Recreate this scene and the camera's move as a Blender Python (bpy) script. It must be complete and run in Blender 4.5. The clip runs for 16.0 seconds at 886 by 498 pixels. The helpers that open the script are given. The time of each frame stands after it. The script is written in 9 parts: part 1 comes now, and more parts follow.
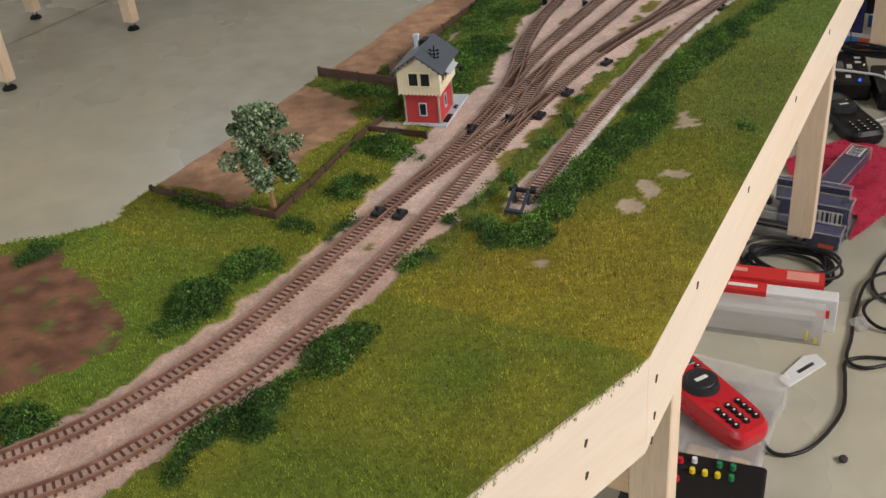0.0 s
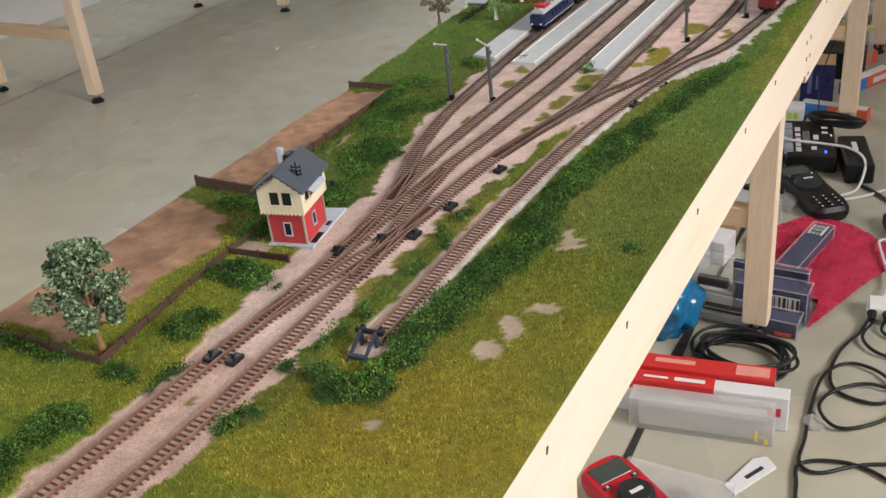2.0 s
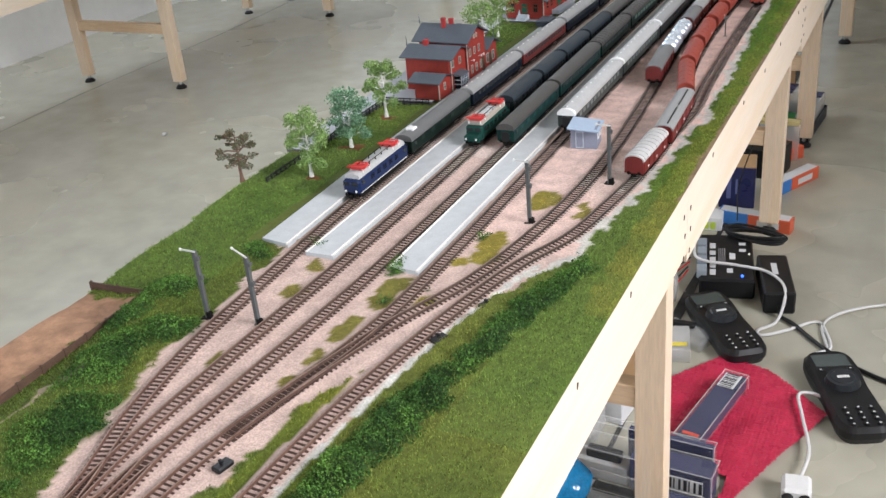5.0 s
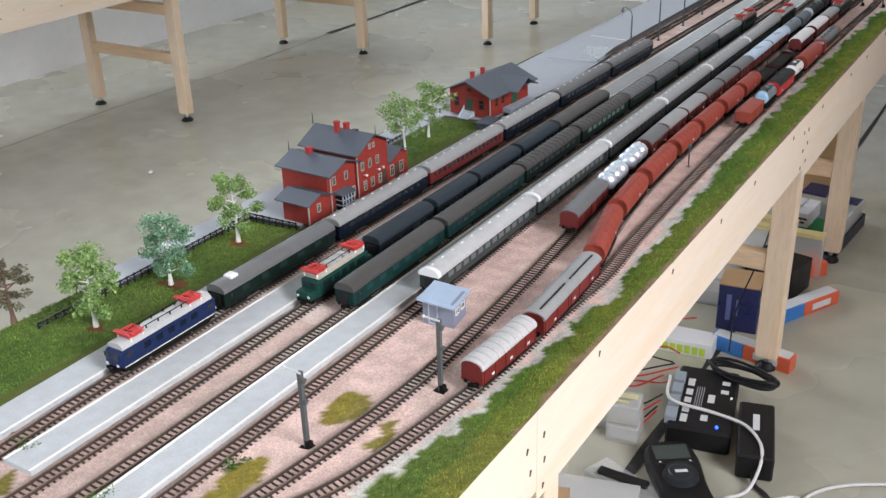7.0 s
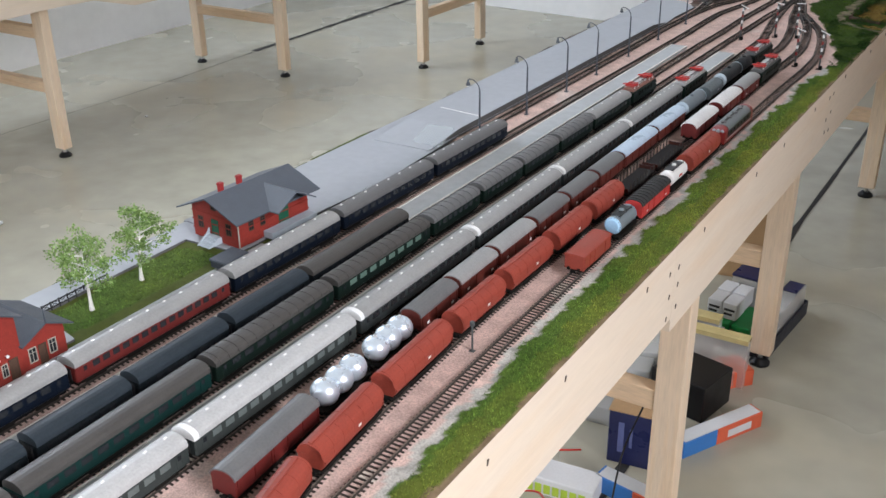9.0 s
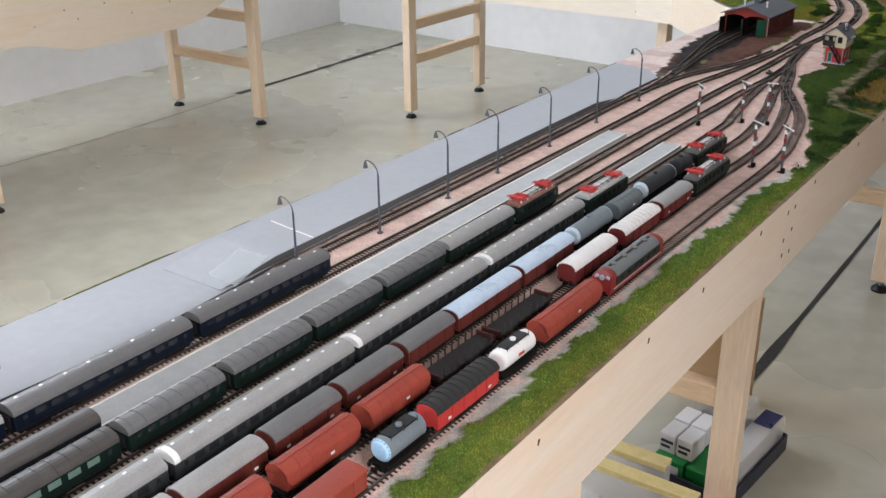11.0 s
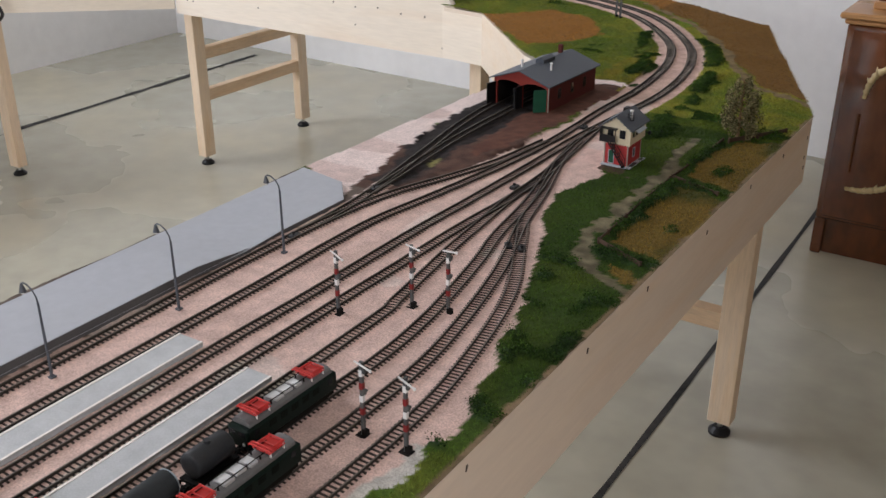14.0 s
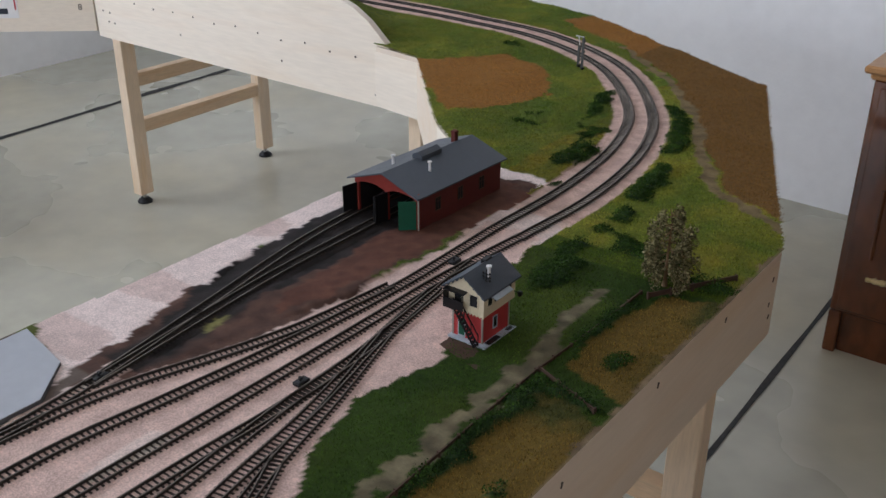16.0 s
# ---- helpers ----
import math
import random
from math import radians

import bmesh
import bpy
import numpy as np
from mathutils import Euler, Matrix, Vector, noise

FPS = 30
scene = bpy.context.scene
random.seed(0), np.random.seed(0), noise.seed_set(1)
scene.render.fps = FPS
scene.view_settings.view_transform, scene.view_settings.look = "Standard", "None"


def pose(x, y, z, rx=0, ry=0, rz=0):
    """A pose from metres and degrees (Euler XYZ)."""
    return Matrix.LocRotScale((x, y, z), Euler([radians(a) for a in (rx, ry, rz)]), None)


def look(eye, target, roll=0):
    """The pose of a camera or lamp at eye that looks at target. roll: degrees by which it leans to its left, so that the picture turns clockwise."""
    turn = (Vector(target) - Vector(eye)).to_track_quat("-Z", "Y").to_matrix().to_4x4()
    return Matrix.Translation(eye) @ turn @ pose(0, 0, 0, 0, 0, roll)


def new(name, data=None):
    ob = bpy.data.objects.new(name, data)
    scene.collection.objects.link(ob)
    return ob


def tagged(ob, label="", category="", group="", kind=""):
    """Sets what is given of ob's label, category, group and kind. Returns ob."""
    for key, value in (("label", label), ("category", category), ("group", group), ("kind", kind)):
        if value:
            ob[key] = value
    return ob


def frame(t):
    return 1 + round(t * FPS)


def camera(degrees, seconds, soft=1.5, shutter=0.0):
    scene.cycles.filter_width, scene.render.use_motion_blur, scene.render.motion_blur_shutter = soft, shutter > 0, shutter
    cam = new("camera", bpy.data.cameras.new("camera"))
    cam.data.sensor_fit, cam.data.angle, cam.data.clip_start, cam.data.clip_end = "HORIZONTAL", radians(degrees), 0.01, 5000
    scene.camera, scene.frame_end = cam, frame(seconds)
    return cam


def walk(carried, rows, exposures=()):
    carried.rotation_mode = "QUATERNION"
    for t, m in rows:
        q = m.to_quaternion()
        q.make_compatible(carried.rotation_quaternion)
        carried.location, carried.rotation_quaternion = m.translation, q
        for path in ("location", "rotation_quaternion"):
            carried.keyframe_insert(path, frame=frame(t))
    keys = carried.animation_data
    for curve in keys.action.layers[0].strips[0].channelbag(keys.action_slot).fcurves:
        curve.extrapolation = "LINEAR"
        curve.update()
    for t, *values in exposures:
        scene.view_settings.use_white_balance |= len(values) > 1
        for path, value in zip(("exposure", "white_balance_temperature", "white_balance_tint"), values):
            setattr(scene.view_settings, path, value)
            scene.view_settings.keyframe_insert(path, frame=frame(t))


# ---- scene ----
cam = camera(48.2, 16.0)
METRES, EYE, TILT, LEAN, TURN = 2.68, 0.79, -0.7, 0.0, 29.3
PATH = [
    (0, (0.023, 0.017, 0.806), (-0.846, 1.483, -0.24), -5.6),
    (0.5, (0.031, 0.044, 0.81), (-0.831, 1.53, -0.214), -5.5),
    (1, (0.047, 0.064, 0.816), (-0.794, 1.568, -0.198), -5.8),
    (1.5, (0.054, 0.104, 0.816), (-0.822, 1.601, -0.18), -5.7),
    (2, (0.074, 0.139, 0.813), (-0.828, 1.645, -0.145), -6.3),
    (2.5, (0.091, 0.182, 0.812), (-0.855, 1.668, -0.135), -5.8),
    (3, (0.087, 0.24, 0.814), (-0.818, 1.765, -0.11), -5.5),
    (3.5, (0.074, 0.297, 0.821), (-0.809, 1.839, -0.098), -5.6),
    (4, (0.066, 0.342, 0.829), (-0.783, 1.912, -0.073), -5.1),
    (4.2, (0.068, 0.359, 0.831), (-0.76, 1.944, -0.064), -5.3),
    (6.3, (0.118, 0.651, 0.844), (-0.805, 2.181, -0.054), -3.6),
    (6.5, (0.128, 0.684, 0.848), (-0.827, 2.207, -0.029), -2.1),
    (7, (0.143, 0.753, 0.85), (-0.832, 2.279, 0.001), -1.8),
    (7.5, (0.136, 0.856, 0.848), (-0.856, 2.365, -0.012), -1.4),
    (8, (0.135, 0.959, 0.848), (-0.871, 2.441, -0.041), -2.2),
    (8.5, (0.144, 1.068, 0.856), (-0.809, 2.597, -0.013), -0.8),
    (10.8, (0.174, 1.509, 0.857), (-0.919, 2.968, 0.034), -1.1),
    (11, (0.177, 1.542, 0.854), (-0.9, 3.018, 0.04), -0.6),
    (11.5, (0.164, 1.641, 0.858), (-0.901, 3.13, 0.053), -0.1),
    (12, (0.152, 1.741, 0.858), (-0.892, 3.217, 0.001), -0.2),
    (12.5, (0.158, 1.828, 0.861), (-0.826, 3.337, -0.008), -0.2),
    (13, (0.161, 1.918, 0.858), (-0.81, 3.457, 0.028), 0.1),
    (13.5, (0.16, 2.035, 0.853), (-0.779, 3.58, -0.002), -0.6),
    (14, (0.164, 2.181, 0.857), (-0.821, 3.702, 0.011), 0.0),
    (14.5, (0.192, 2.287, 0.865), (-0.757, 3.837, 0.03), 0.2),
    (15, (0.178, 2.388, 0.858), (-0.806, 3.914, 0.02), 1.1),
    (15.5, (0.161, 2.498, 0.867), (-0.9, 3.957, 0.003), -0.3),
    (16, (0.141, 2.606, 0.874), (-0.938, 4.044, -0.003), 0.2),
]
walk(cam, [(t, look(eye, target, roll)) for t, eye, target, roll in PATH],
     exposures=[(0, -2.24, 6750, 12), (0.5, -2.25, 6750, 12), (1, -1.96, 6650, 12), (1.5, -1.92, 6600, 12), (2.5, -1.88, 6480, 12), (3.2, -1.70, 6250, 11), (4, -1.46, 6180, 11),
                (6.5, -1.62, 6050, 12), (7, -1.56, 6050, 12), (8.5, -1.44, 6050, 12), (11, -1.20, 6250, 14), (12, -1.20, 6400, 15), (13, -1.30, 6550, 15), (14.5, -1.52, 6350, 17), (16, -1.64, 6000, 15)])

# ---- light ----
world = bpy.data.worlds.new("daylight")
scene.world = world
world.use_nodes = True
sky = world.node_tree.nodes.new("ShaderNodeTexSky")
sky.sky_type = "NISHITA"
sky.sun_disc = False
sky.sun_elevation, sky.sun_rotation = radians(40), radians(200)
world.node_tree.nodes["Background"].inputs[1].default_value = 0.12
world.node_tree.links.new(sky.outputs[0], world.node_tree.nodes["Background"].inputs[0])


def window_light(name, m, w, h, watts, tint=(1.0, 0.97, 0.93)):
    data = bpy.data.lights.new(name, "AREA")
    data.shape, data.size, data.size_y, data.energy, data.color = "RECTANGLE", w, h, watts, tint
    ob = new(name, data)
    ob.matrix_world = m
    return ob


WALL_W, WALL_E, WALL_S, ROOM_H = -2.76, 2.3, -2.2, 2.7
# daylight in the window openings of the south and the east wall and of the north-west side
window_light("window_light_south_a", look((-1.45, WALL_S + 0.02, 1.5), (-1.45, 0, 1.3)), 1.3, 1.3, 170, (0.93, 0.97, 1.0))
window_light("window_light_south_b", look((0.55, WALL_S + 0.02, 1.5), (0.55, 0, 1.3)), 1.3, 1.3, 32, (0.93, 0.97, 1.0))
window_light("window_light_east", look((WALL_E - 0.02, 0.70, 1.85), (0, 0.6, 0.4)), 1.3, 1.1, 106, (1.0, 0.97, 0.96)).data.spread = radians(84)
window_light("window_light_west", look((WALL_W + 0.02, 2.7, 1.75), (0.5, 4.3, 1.0)), 1.5, 1.0, 130, (0.88, 0.94, 1.0))

# ---- materials ----
MATS = {}


def mat(name, color, rough=0.6, metal=0.0, vary=0.15, scale=60.0, bump=0.0, bump_scale=400.0, stretch=(1, 1, 1),
        attr="", tint=None, coat=0.0, rand=0.0, spec=0.32, alpha=1.0, aged=None, speck=0.0, speck_scale=900.0):
    """A surface with variation at two scales, at object size, and fine relief."""
    if name in MATS:
        return MATS[name]
    m = bpy.data.materials.new(name)
    m.use_nodes = True
    nt = m.node_tree
    b = nt.nodes["Principled BSDF"]
    b.inputs["Roughness"].default_value = rough
    b.inputs["Metallic"].default_value = metal
    b.inputs["Coat Weight"].default_value = coat
    b.inputs["Specular IOR Level"].default_value = spec
    tc = nt.nodes.new("ShaderNodeTexCoord")
    mp = nt.nodes.new("ShaderNodeMapping")
    mp.inputs["Scale"].default_value = stretch
    nt.links.new(tc.outputs["Object"], mp.inputs[0])

    def tex(sc, det=4.0):
        n = nt.nodes.new("ShaderNodeTexNoise")
        n.inputs["Scale"].default_value, n.inputs["Detail"].default_value = sc, det
        nt.links.new(mp.outputs[0], n.inputs["Vector"])
        return n
    n1, n2 = tex(scale), tex(scale * 9, 2.0)
    add = nt.nodes.new("ShaderNodeMath")
    add.operation = "ADD"
    nt.links.new(n1.outputs[0], add.inputs[0])
    nt.links.new(n2.outputs[0], add.inputs[1])
    ramp = nt.nodes.new("ShaderNodeMapRange")
    ramp.inputs["From Min"].default_value, ramp.inputs["From Max"].default_value = 0.65, 1.35
    ramp.inputs["To Min"].default_value, ramp.inputs["To Max"].default_value = 1 - vary, 1 + vary
    nt.links.new(add.outputs[0], ramp.inputs["Value"])
    if attr:
        src = nt.nodes.new("ShaderNodeAttribute")
        src.attribute_name = attr
        out = src.outputs["Color"]
    else:
        src = nt.nodes.new("ShaderNodeRGB")
        src.outputs[0].default_value = (*color, 1)
        out = src.outputs[0]
    if tint is not None:
        mix = nt.nodes.new("ShaderNodeMix")
        mix.data_type = "RGBA"
        step = nt.nodes.new("ShaderNodeMapRange")
        step.inputs["From Min"].default_value, step.inputs["From Max"].default_value = 0.5, 0.72
        nt.links.new(n1.outputs[0], step.inputs["Value"])
        nt.links.new(step.outputs[0], mix.inputs["Factor"])
        nt.links.new(out, mix.inputs["A"])
        mix.inputs["B"].default_value = (*tint, 1)
        out = mix.outputs["Result"]
    if aged is not None:
        # a second paint tone that takes over along y
        sep = nt.nodes.new("ShaderNodeSeparateXYZ")
        nt.links.new(nt.nodes.new("ShaderNodeNewGeometry").outputs["Position"], sep.inputs[0])
        along = nt.nodes.new("ShaderNodeMapRange")
        along.inputs["From Min"].default_value, along.inputs["From Max"].default_value = aged[1], aged[2]
        nt.links.new(sep.outputs["Y"], along.inputs["Value"])
        mix = nt.nodes.new("ShaderNodeMix")
        mix.data_type = "RGBA"
        nt.links.new(along.outputs[0], mix.inputs["Factor"])
        nt.links.new(out, mix.inputs["A"])
        mix.inputs["B"].default_value = (*aged[0], 1)
        out = mix.outputs["Result"]
    mul = nt.nodes.new("ShaderNodeVectorMath")
    mul.operation = "SCALE"
    nt.links.new(out, mul.inputs[0])
    nt.links.new(ramp.outputs[0], mul.inputs["Scale"])
    out = mul.outputs[0]
    if speck:
        grains = nt.nodes.new("ShaderNodeMapRange")
        grains.inputs["From Min"].default_value, grains.inputs["From Max"].default_value = 0.34, 0.66
        grains.inputs["To Min"].default_value, grains.inputs["To Max"].default_value = 1 - speck, 1 + speck
        nt.links.new(tex(speck_scale, 1.5).outputs[0], grains.inputs["Value"])
        dots = nt.nodes.new("ShaderNodeVectorMath")
        dots.operation = "SCALE"
        nt.links.new(out, dots.inputs[0])
        nt.links.new(grains.outputs[0], dots.inputs["Scale"])
        out = dots.outputs[0]
    if rand:
        info = nt.nodes.new("ShaderNodeObjectInfo")
        rr = nt.nodes.new("ShaderNodeMapRange")
        rr.inputs["To Min"].default_value, rr.inputs["To Max"].default_value = 1 - rand, 1 + rand
        nt.links.new(info.outputs["Random"], rr.inputs["Value"])
        mul2 = nt.nodes.new("ShaderNodeVectorMath")
        mul2.operation = "SCALE"
        nt.links.new(out, mul2.inputs[0])
        nt.links.new(rr.outputs[0], mul2.inputs["Scale"])
        out = mul2.outputs[0]
    nt.links.new(out, b.inputs["Base Color"])
    if alpha < 1:
        b.inputs["Alpha"].default_value = alpha
    r2 = nt.nodes.new("ShaderNodeMapRange")
    r2.inputs["To Min"].default_value, r2.inputs["To Max"].default_value = max(rough - 0.12, 0.02), min(rough + 0.12, 1)
    nt.links.new(n1.outputs[0], r2.inputs["Value"])
    nt.links.new(r2.outputs[0], b.inputs["Roughness"])
    if bump:
        nb = tex(bump_scale, 3.0)
        bp = nt.nodes.new("ShaderNodeBump")
        bp.inputs["Strength"].default_value = bump
        bp.inputs["Distance"].default_value = 0.4 / bump_scale
        nt.links.new(nb.outputs[0], bp.inputs["Height"])
        nt.links.new(bp.outputs[0], b.inputs["Normal"])
    MATS[name] = m
    return m


def glass(name, color=(0.9, 0.92, 0.93), rough=0.08, alpha=0.28):
    if name in MATS:
        return MATS[name]
    m = bpy.data.materials.new(name)
    m.use_nodes = True
    b = m.node_tree.nodes["Principled BSDF"]
    b.inputs["Base Color"].default_value = (*color, 1)
    b.inputs["Roughness"].default_value = rough
    b.inputs["Alpha"].default_value = alpha
    MATS[name] = m
    return m


def glow(name, color, power):
    m = bpy.data.materials.new(name)
    m.use_nodes = True
    b = m.node_tree.nodes["Principled BSDF"]
    b.inputs["Base Color"].default_value = (*color, 1)
    b.inputs["Emission Color"].default_value = (*color, 1)
    b.inputs["Emission Strength"].default_value = power
    return m


M_FLOOR = mat("floor_concrete", (0.43, 0.415, 0.335), 0.27, vary=0.13, scale=1.6, bump=0.05, bump_scale=60, tint=(0.45, 0.405, 0.285), spec=0.5)
M_WALL = mat("wall_paint", (0.85, 0.85, 0.85), 0.85, vary=0.04, scale=3, bump=0.15, bump_scale=120)
# for the unseen east and south walls; brown is chosen to warm bounced light
M_WALL_E = mat("unseen_wall_bounce", (0.26, 0.155, 0.08), 0.8, vary=0.06, scale=3, bump=0.15, bump_scale=120)
M_CEIL = mat("ceiling_paint", (0.80, 0.79, 0.77), 0.9, vary=0.03, scale=3)
M_PLY = mat("plywood", (0.75, 0.645, 0.525), 0.55, vary=0.05, scale=9, stretch=(1, 0.35, 3.0), bump=0.12, bump_scale=150, tint=(0.71, 0.575, 0.43))
M_PLY_X = mat("plywood_across", (0.84, 0.76, 0.65), 0.55, vary=0.06, scale=9, stretch=(0.35, 1, 3.0), bump=0.12, bump_scale=150, tint=(0.79, 0.69, 0.57))
M_PINE = mat("pine", (0.78, 0.63, 0.47), 0.5, vary=0.10, scale=16, stretch=(4, 4, 0.35), bump=0.1, bump_scale=200, tint=(0.70, 0.52, 0.33), rand=0.06)
M_PINE_X = mat("pine_rail", (0.72, 0.54, 0.36), 0.5, vary=0.13, scale=16, stretch=(0.4, 0.4, 4), bump=0.1, bump_scale=200, tint=(0.60, 0.41, 0.24), rand=0.08)
M_RUBBER = mat("black_rubber", (0.008, 0.008, 0.009), 0.45, vary=0.2, scale=80, spec=0.3)
M_STEEL = mat("zinc_steel", (0.5, 0.5, 0.5), 0.35, 1.0, vary=0.1, scale=200)
M_SEAM = mat("joint_filler", (0.035, 0.034, 0.032), 0.7, vary=0.5, scale=12)
M_GROUND = mat("scenery_ground", (1, 1, 1), 0.95, attr="tone", vary=0.22, scale=260, bump=0.9, bump_scale=1300, spec=0.2)
M_BALLAST = mat("ballast", (1, 1, 1), 0.95, attr="tone", vary=0.16, scale=330, bump=1.0, bump_scale=900, spec=0.2, speck=0.17, speck_scale=850)
M_GRASS = mat("grass_fibre", (1, 1, 1), 0.8, attr="tone", vary=0.18, scale=120, spec=0.15)
M_LEAF = mat("foliage_foam", (1, 1, 1), 0.85, attr="tone", vary=0.3, scale=150, spec=0.15)
M_RAIL = mat("rusty_rail", (0.165, 0.080, 0.055), 0.65, 0.0, vary=0.3, scale=90, tint=(0.21, 0.11, 0.075), aged=((0.032, 0.027, 0.022), 0.40, 1.15))
M_RAILTOP = mat("worn_rail_head", (0.30, 0.19, 0.145), 0.55, 0.25, vary=0.3, scale=40, aged=((0.16, 0.135, 0.115), 0.36, 1.8))
M_SLEEPER = mat("brown_sleeper", (0.105, 0.052, 0.038), 0.8, vary=0.3, scale=150, rand=0.15, tint=(0.15, 0.078, 0.058), aged=((0.034, 0.026, 0.022), 0.40, 1.15))
M_BLACK = mat("black_plastic", (0.010, 0.010, 0.011), 0.42, vary=0.25, scale=60, spec=0.3)
M_COAL = mat("coal_black", (0.018, 0.016, 0.016), 0.85, vary=0.4, scale=200)


# ---- mesh helpers ----
def part(name, bm, material, parent=None, label="", smooth=False):
    """Links a bmesh as one mesh object under a thing or a part."""
    me = bpy.data.meshes.new(name)
    if isinstance(bm, bmesh.types.BMesh):
        if smooth:
            for fc in bm.faces:
                fc.smooth = True
        bm.to_mesh(me)
        bm.free()
    else:
        me = bm
    if material is not None and not me.materials:
        me.materials.append(material)
    ob = new(name, me)
    if parent is not None:
        ob.parent = parent
    if label:
        tagged(ob, label)
    return ob


def thing(name, m, label, category, group="", kind=""):
    ob = new(name)
    ob.matrix_world = m
    ob.empty_display_size = 0.01
    return tagged(ob, label, category, group, kind)


def box(bm, x0, x1, y0, y1, z0, z1, bev=0.0):
    r = bmesh.ops.create_cube(bm, size=1.0)
    vs = r["verts"]
    for v in vs:
        v.co = Vector((x0 + (v.co.x + 0.5) * (x1 - x0), y0 + (v.co.y + 0.5) * (y1 - y0), z0 + (v.co.z + 0.5) * (z1 - z0)))
    if bev:
        es = list({e for v in vs for e in v.link_edges})
        bmesh.ops.bevel(bm, geom=es, offset=bev, segments=1, affect="EDGES", profile=0.5)
    return vs


def rod(bm, p0, p1, r0, r1=None, seg=8):
    r1 = r0 if r1 is None else r1
    p0, p1 = Vector(p0), Vector(p1)
    d = p1 - p0
    m = Matrix.Translation((p0 + p1) / 2) @ d.to_track_quat("Z", "Y").to_matrix().to_4x4()
    return bmesh.ops.create_cone(bm, cap_ends=True, segments=seg, radius1=r0, radius2=r1, depth=d.length, matrix=m)["verts"]


def prism(bm, profile, y0, y1, axis="y"):
    """Extrudes a closed outline of (a, z) pairs along y (or along x)."""
    put = (lambda a, z, s: (a, s, z)) if axis == "y" else (lambda a, z, s: (s, a, z))
    a = [bm.verts.new(put(p[0], p[1], y0)) for p in profile]
    b = [bm.verts.new(put(p[0], p[1], y1)) for p in profile]
    n = len(profile)
    bm.faces.new(a)
    bm.faces.new(b[::-1])
    for i in range(n):
        bm.faces.new((a[i], b[i], b[(i + 1) % n], a[(i + 1) % n]))
    bmesh.ops.recalc_face_normals(bm, faces=bm.faces)


def slab(bm, pts, z0, z1):
    """A plate with the outline pts between two heights."""
    a = [bm.verts.new((p[0], p[1], z0)) for p in pts]
    b = [bm.verts.new((p[0], p[1], z1)) for p in pts]
    bm.faces.new(a[::-1])
    bm.faces.new(b)
    for i in range(len(pts)):
        j = (i + 1) % len(pts)
        bm.faces.new((a[i], a[j], b[j], b[i]))
    bmesh.ops.recalc_face_normals(bm, faces=bm.faces)


def tube(bm, pts, r, seg=6):
    """A round cable along points."""
    rings = []
    for i, p in enumerate(pts):
        p = Vector(p)
        d = (Vector(pts[min(i + 1, len(pts) - 1)]) - Vector(pts[max(i - 1, 0)])).normalized()
        q = d.to_track_quat("Z", "Y")
        rings.append([bm.verts.new(p + q @ Vector((r * math.cos(k * math.tau / seg), r * math.sin(k * math.tau / seg), 0))) for k in range(seg)])
    for a, b in zip(rings, rings[1:]):
        for k in range(seg):
            bm.faces.new((a[k], a[(k + 1) % seg], b[(k + 1) % seg], b[k]))
    bm.faces.new(rings[0][::-1])
    bm.faces.new(rings[-1])


def spline(pts, step):
    """Points along a smooth curve through pts, at even steps."""
    P = np.array(pts, float)
    P = np.vstack([2 * P[0] - P[1], P, 2 * P[-1] - P[-2]])
    out = []
    for i in range(1, len(P) - 2):
        p0, p1, p2, p3 = P[i - 1], P[i], P[i + 1], P[i + 2]
        n = max(2, int(np.linalg.norm(p2 - p1) / step * 3))
        t = np.linspace(0, 1, n, endpoint=False)[:, None]
        out.append(0.5 * (2 * p1 + (p2 - p0) * t + (2 * p0 - 5 * p1 + 4 * p2 - p3) * t ** 2 + (3 * p1 - p0 - 3 * p2 + p3) * t ** 3))
    Q = np.vstack(out + [P[-2:-1]])
    s = np.r_[0, np.cumsum(np.linalg.norm(np.diff(Q, axis=0), axis=1))]
    k = np.arange(0, s[-1], step)
    return np.stack([np.interp(k, s, Q[:, j]) for j in range(Q.shape[1])], 1)


def np_mesh(name, verts, faces, material, tone=None, smooth=False):
    """A mesh from arrays; faces all with the same number of corners; tone: a colour per corner's vertex."""
    me = bpy.data.meshes.new(name)
    verts, faces = np.asarray(verts, np.float32), np.asarray(faces, np.int32)
    k = faces.shape[1]
    me.vertices.add(len(verts))
    me.vertices.foreach_set("co", verts.ravel())
    me.loops.add(faces.size)
    me.loops.foreach_set("vertex_index", faces.ravel())
    me.polygons.add(len(faces))
    me.polygons.foreach_set("loop_start", np.arange(0, faces.size, k, dtype=np.int32))
    me.polygons.foreach_set("use_smooth", np.full(len(faces), smooth))
    if tone is not None:
        at = me.color_attributes.new("tone", "FLOAT_COLOR", "POINT")
        at.data.foreach_set("color", np.c_[np.asarray(tone, np.float32), np.ones(len(verts), np.float32)].ravel())
    me.update(calc_edges=True)
    me.materials.append(material)
    return me


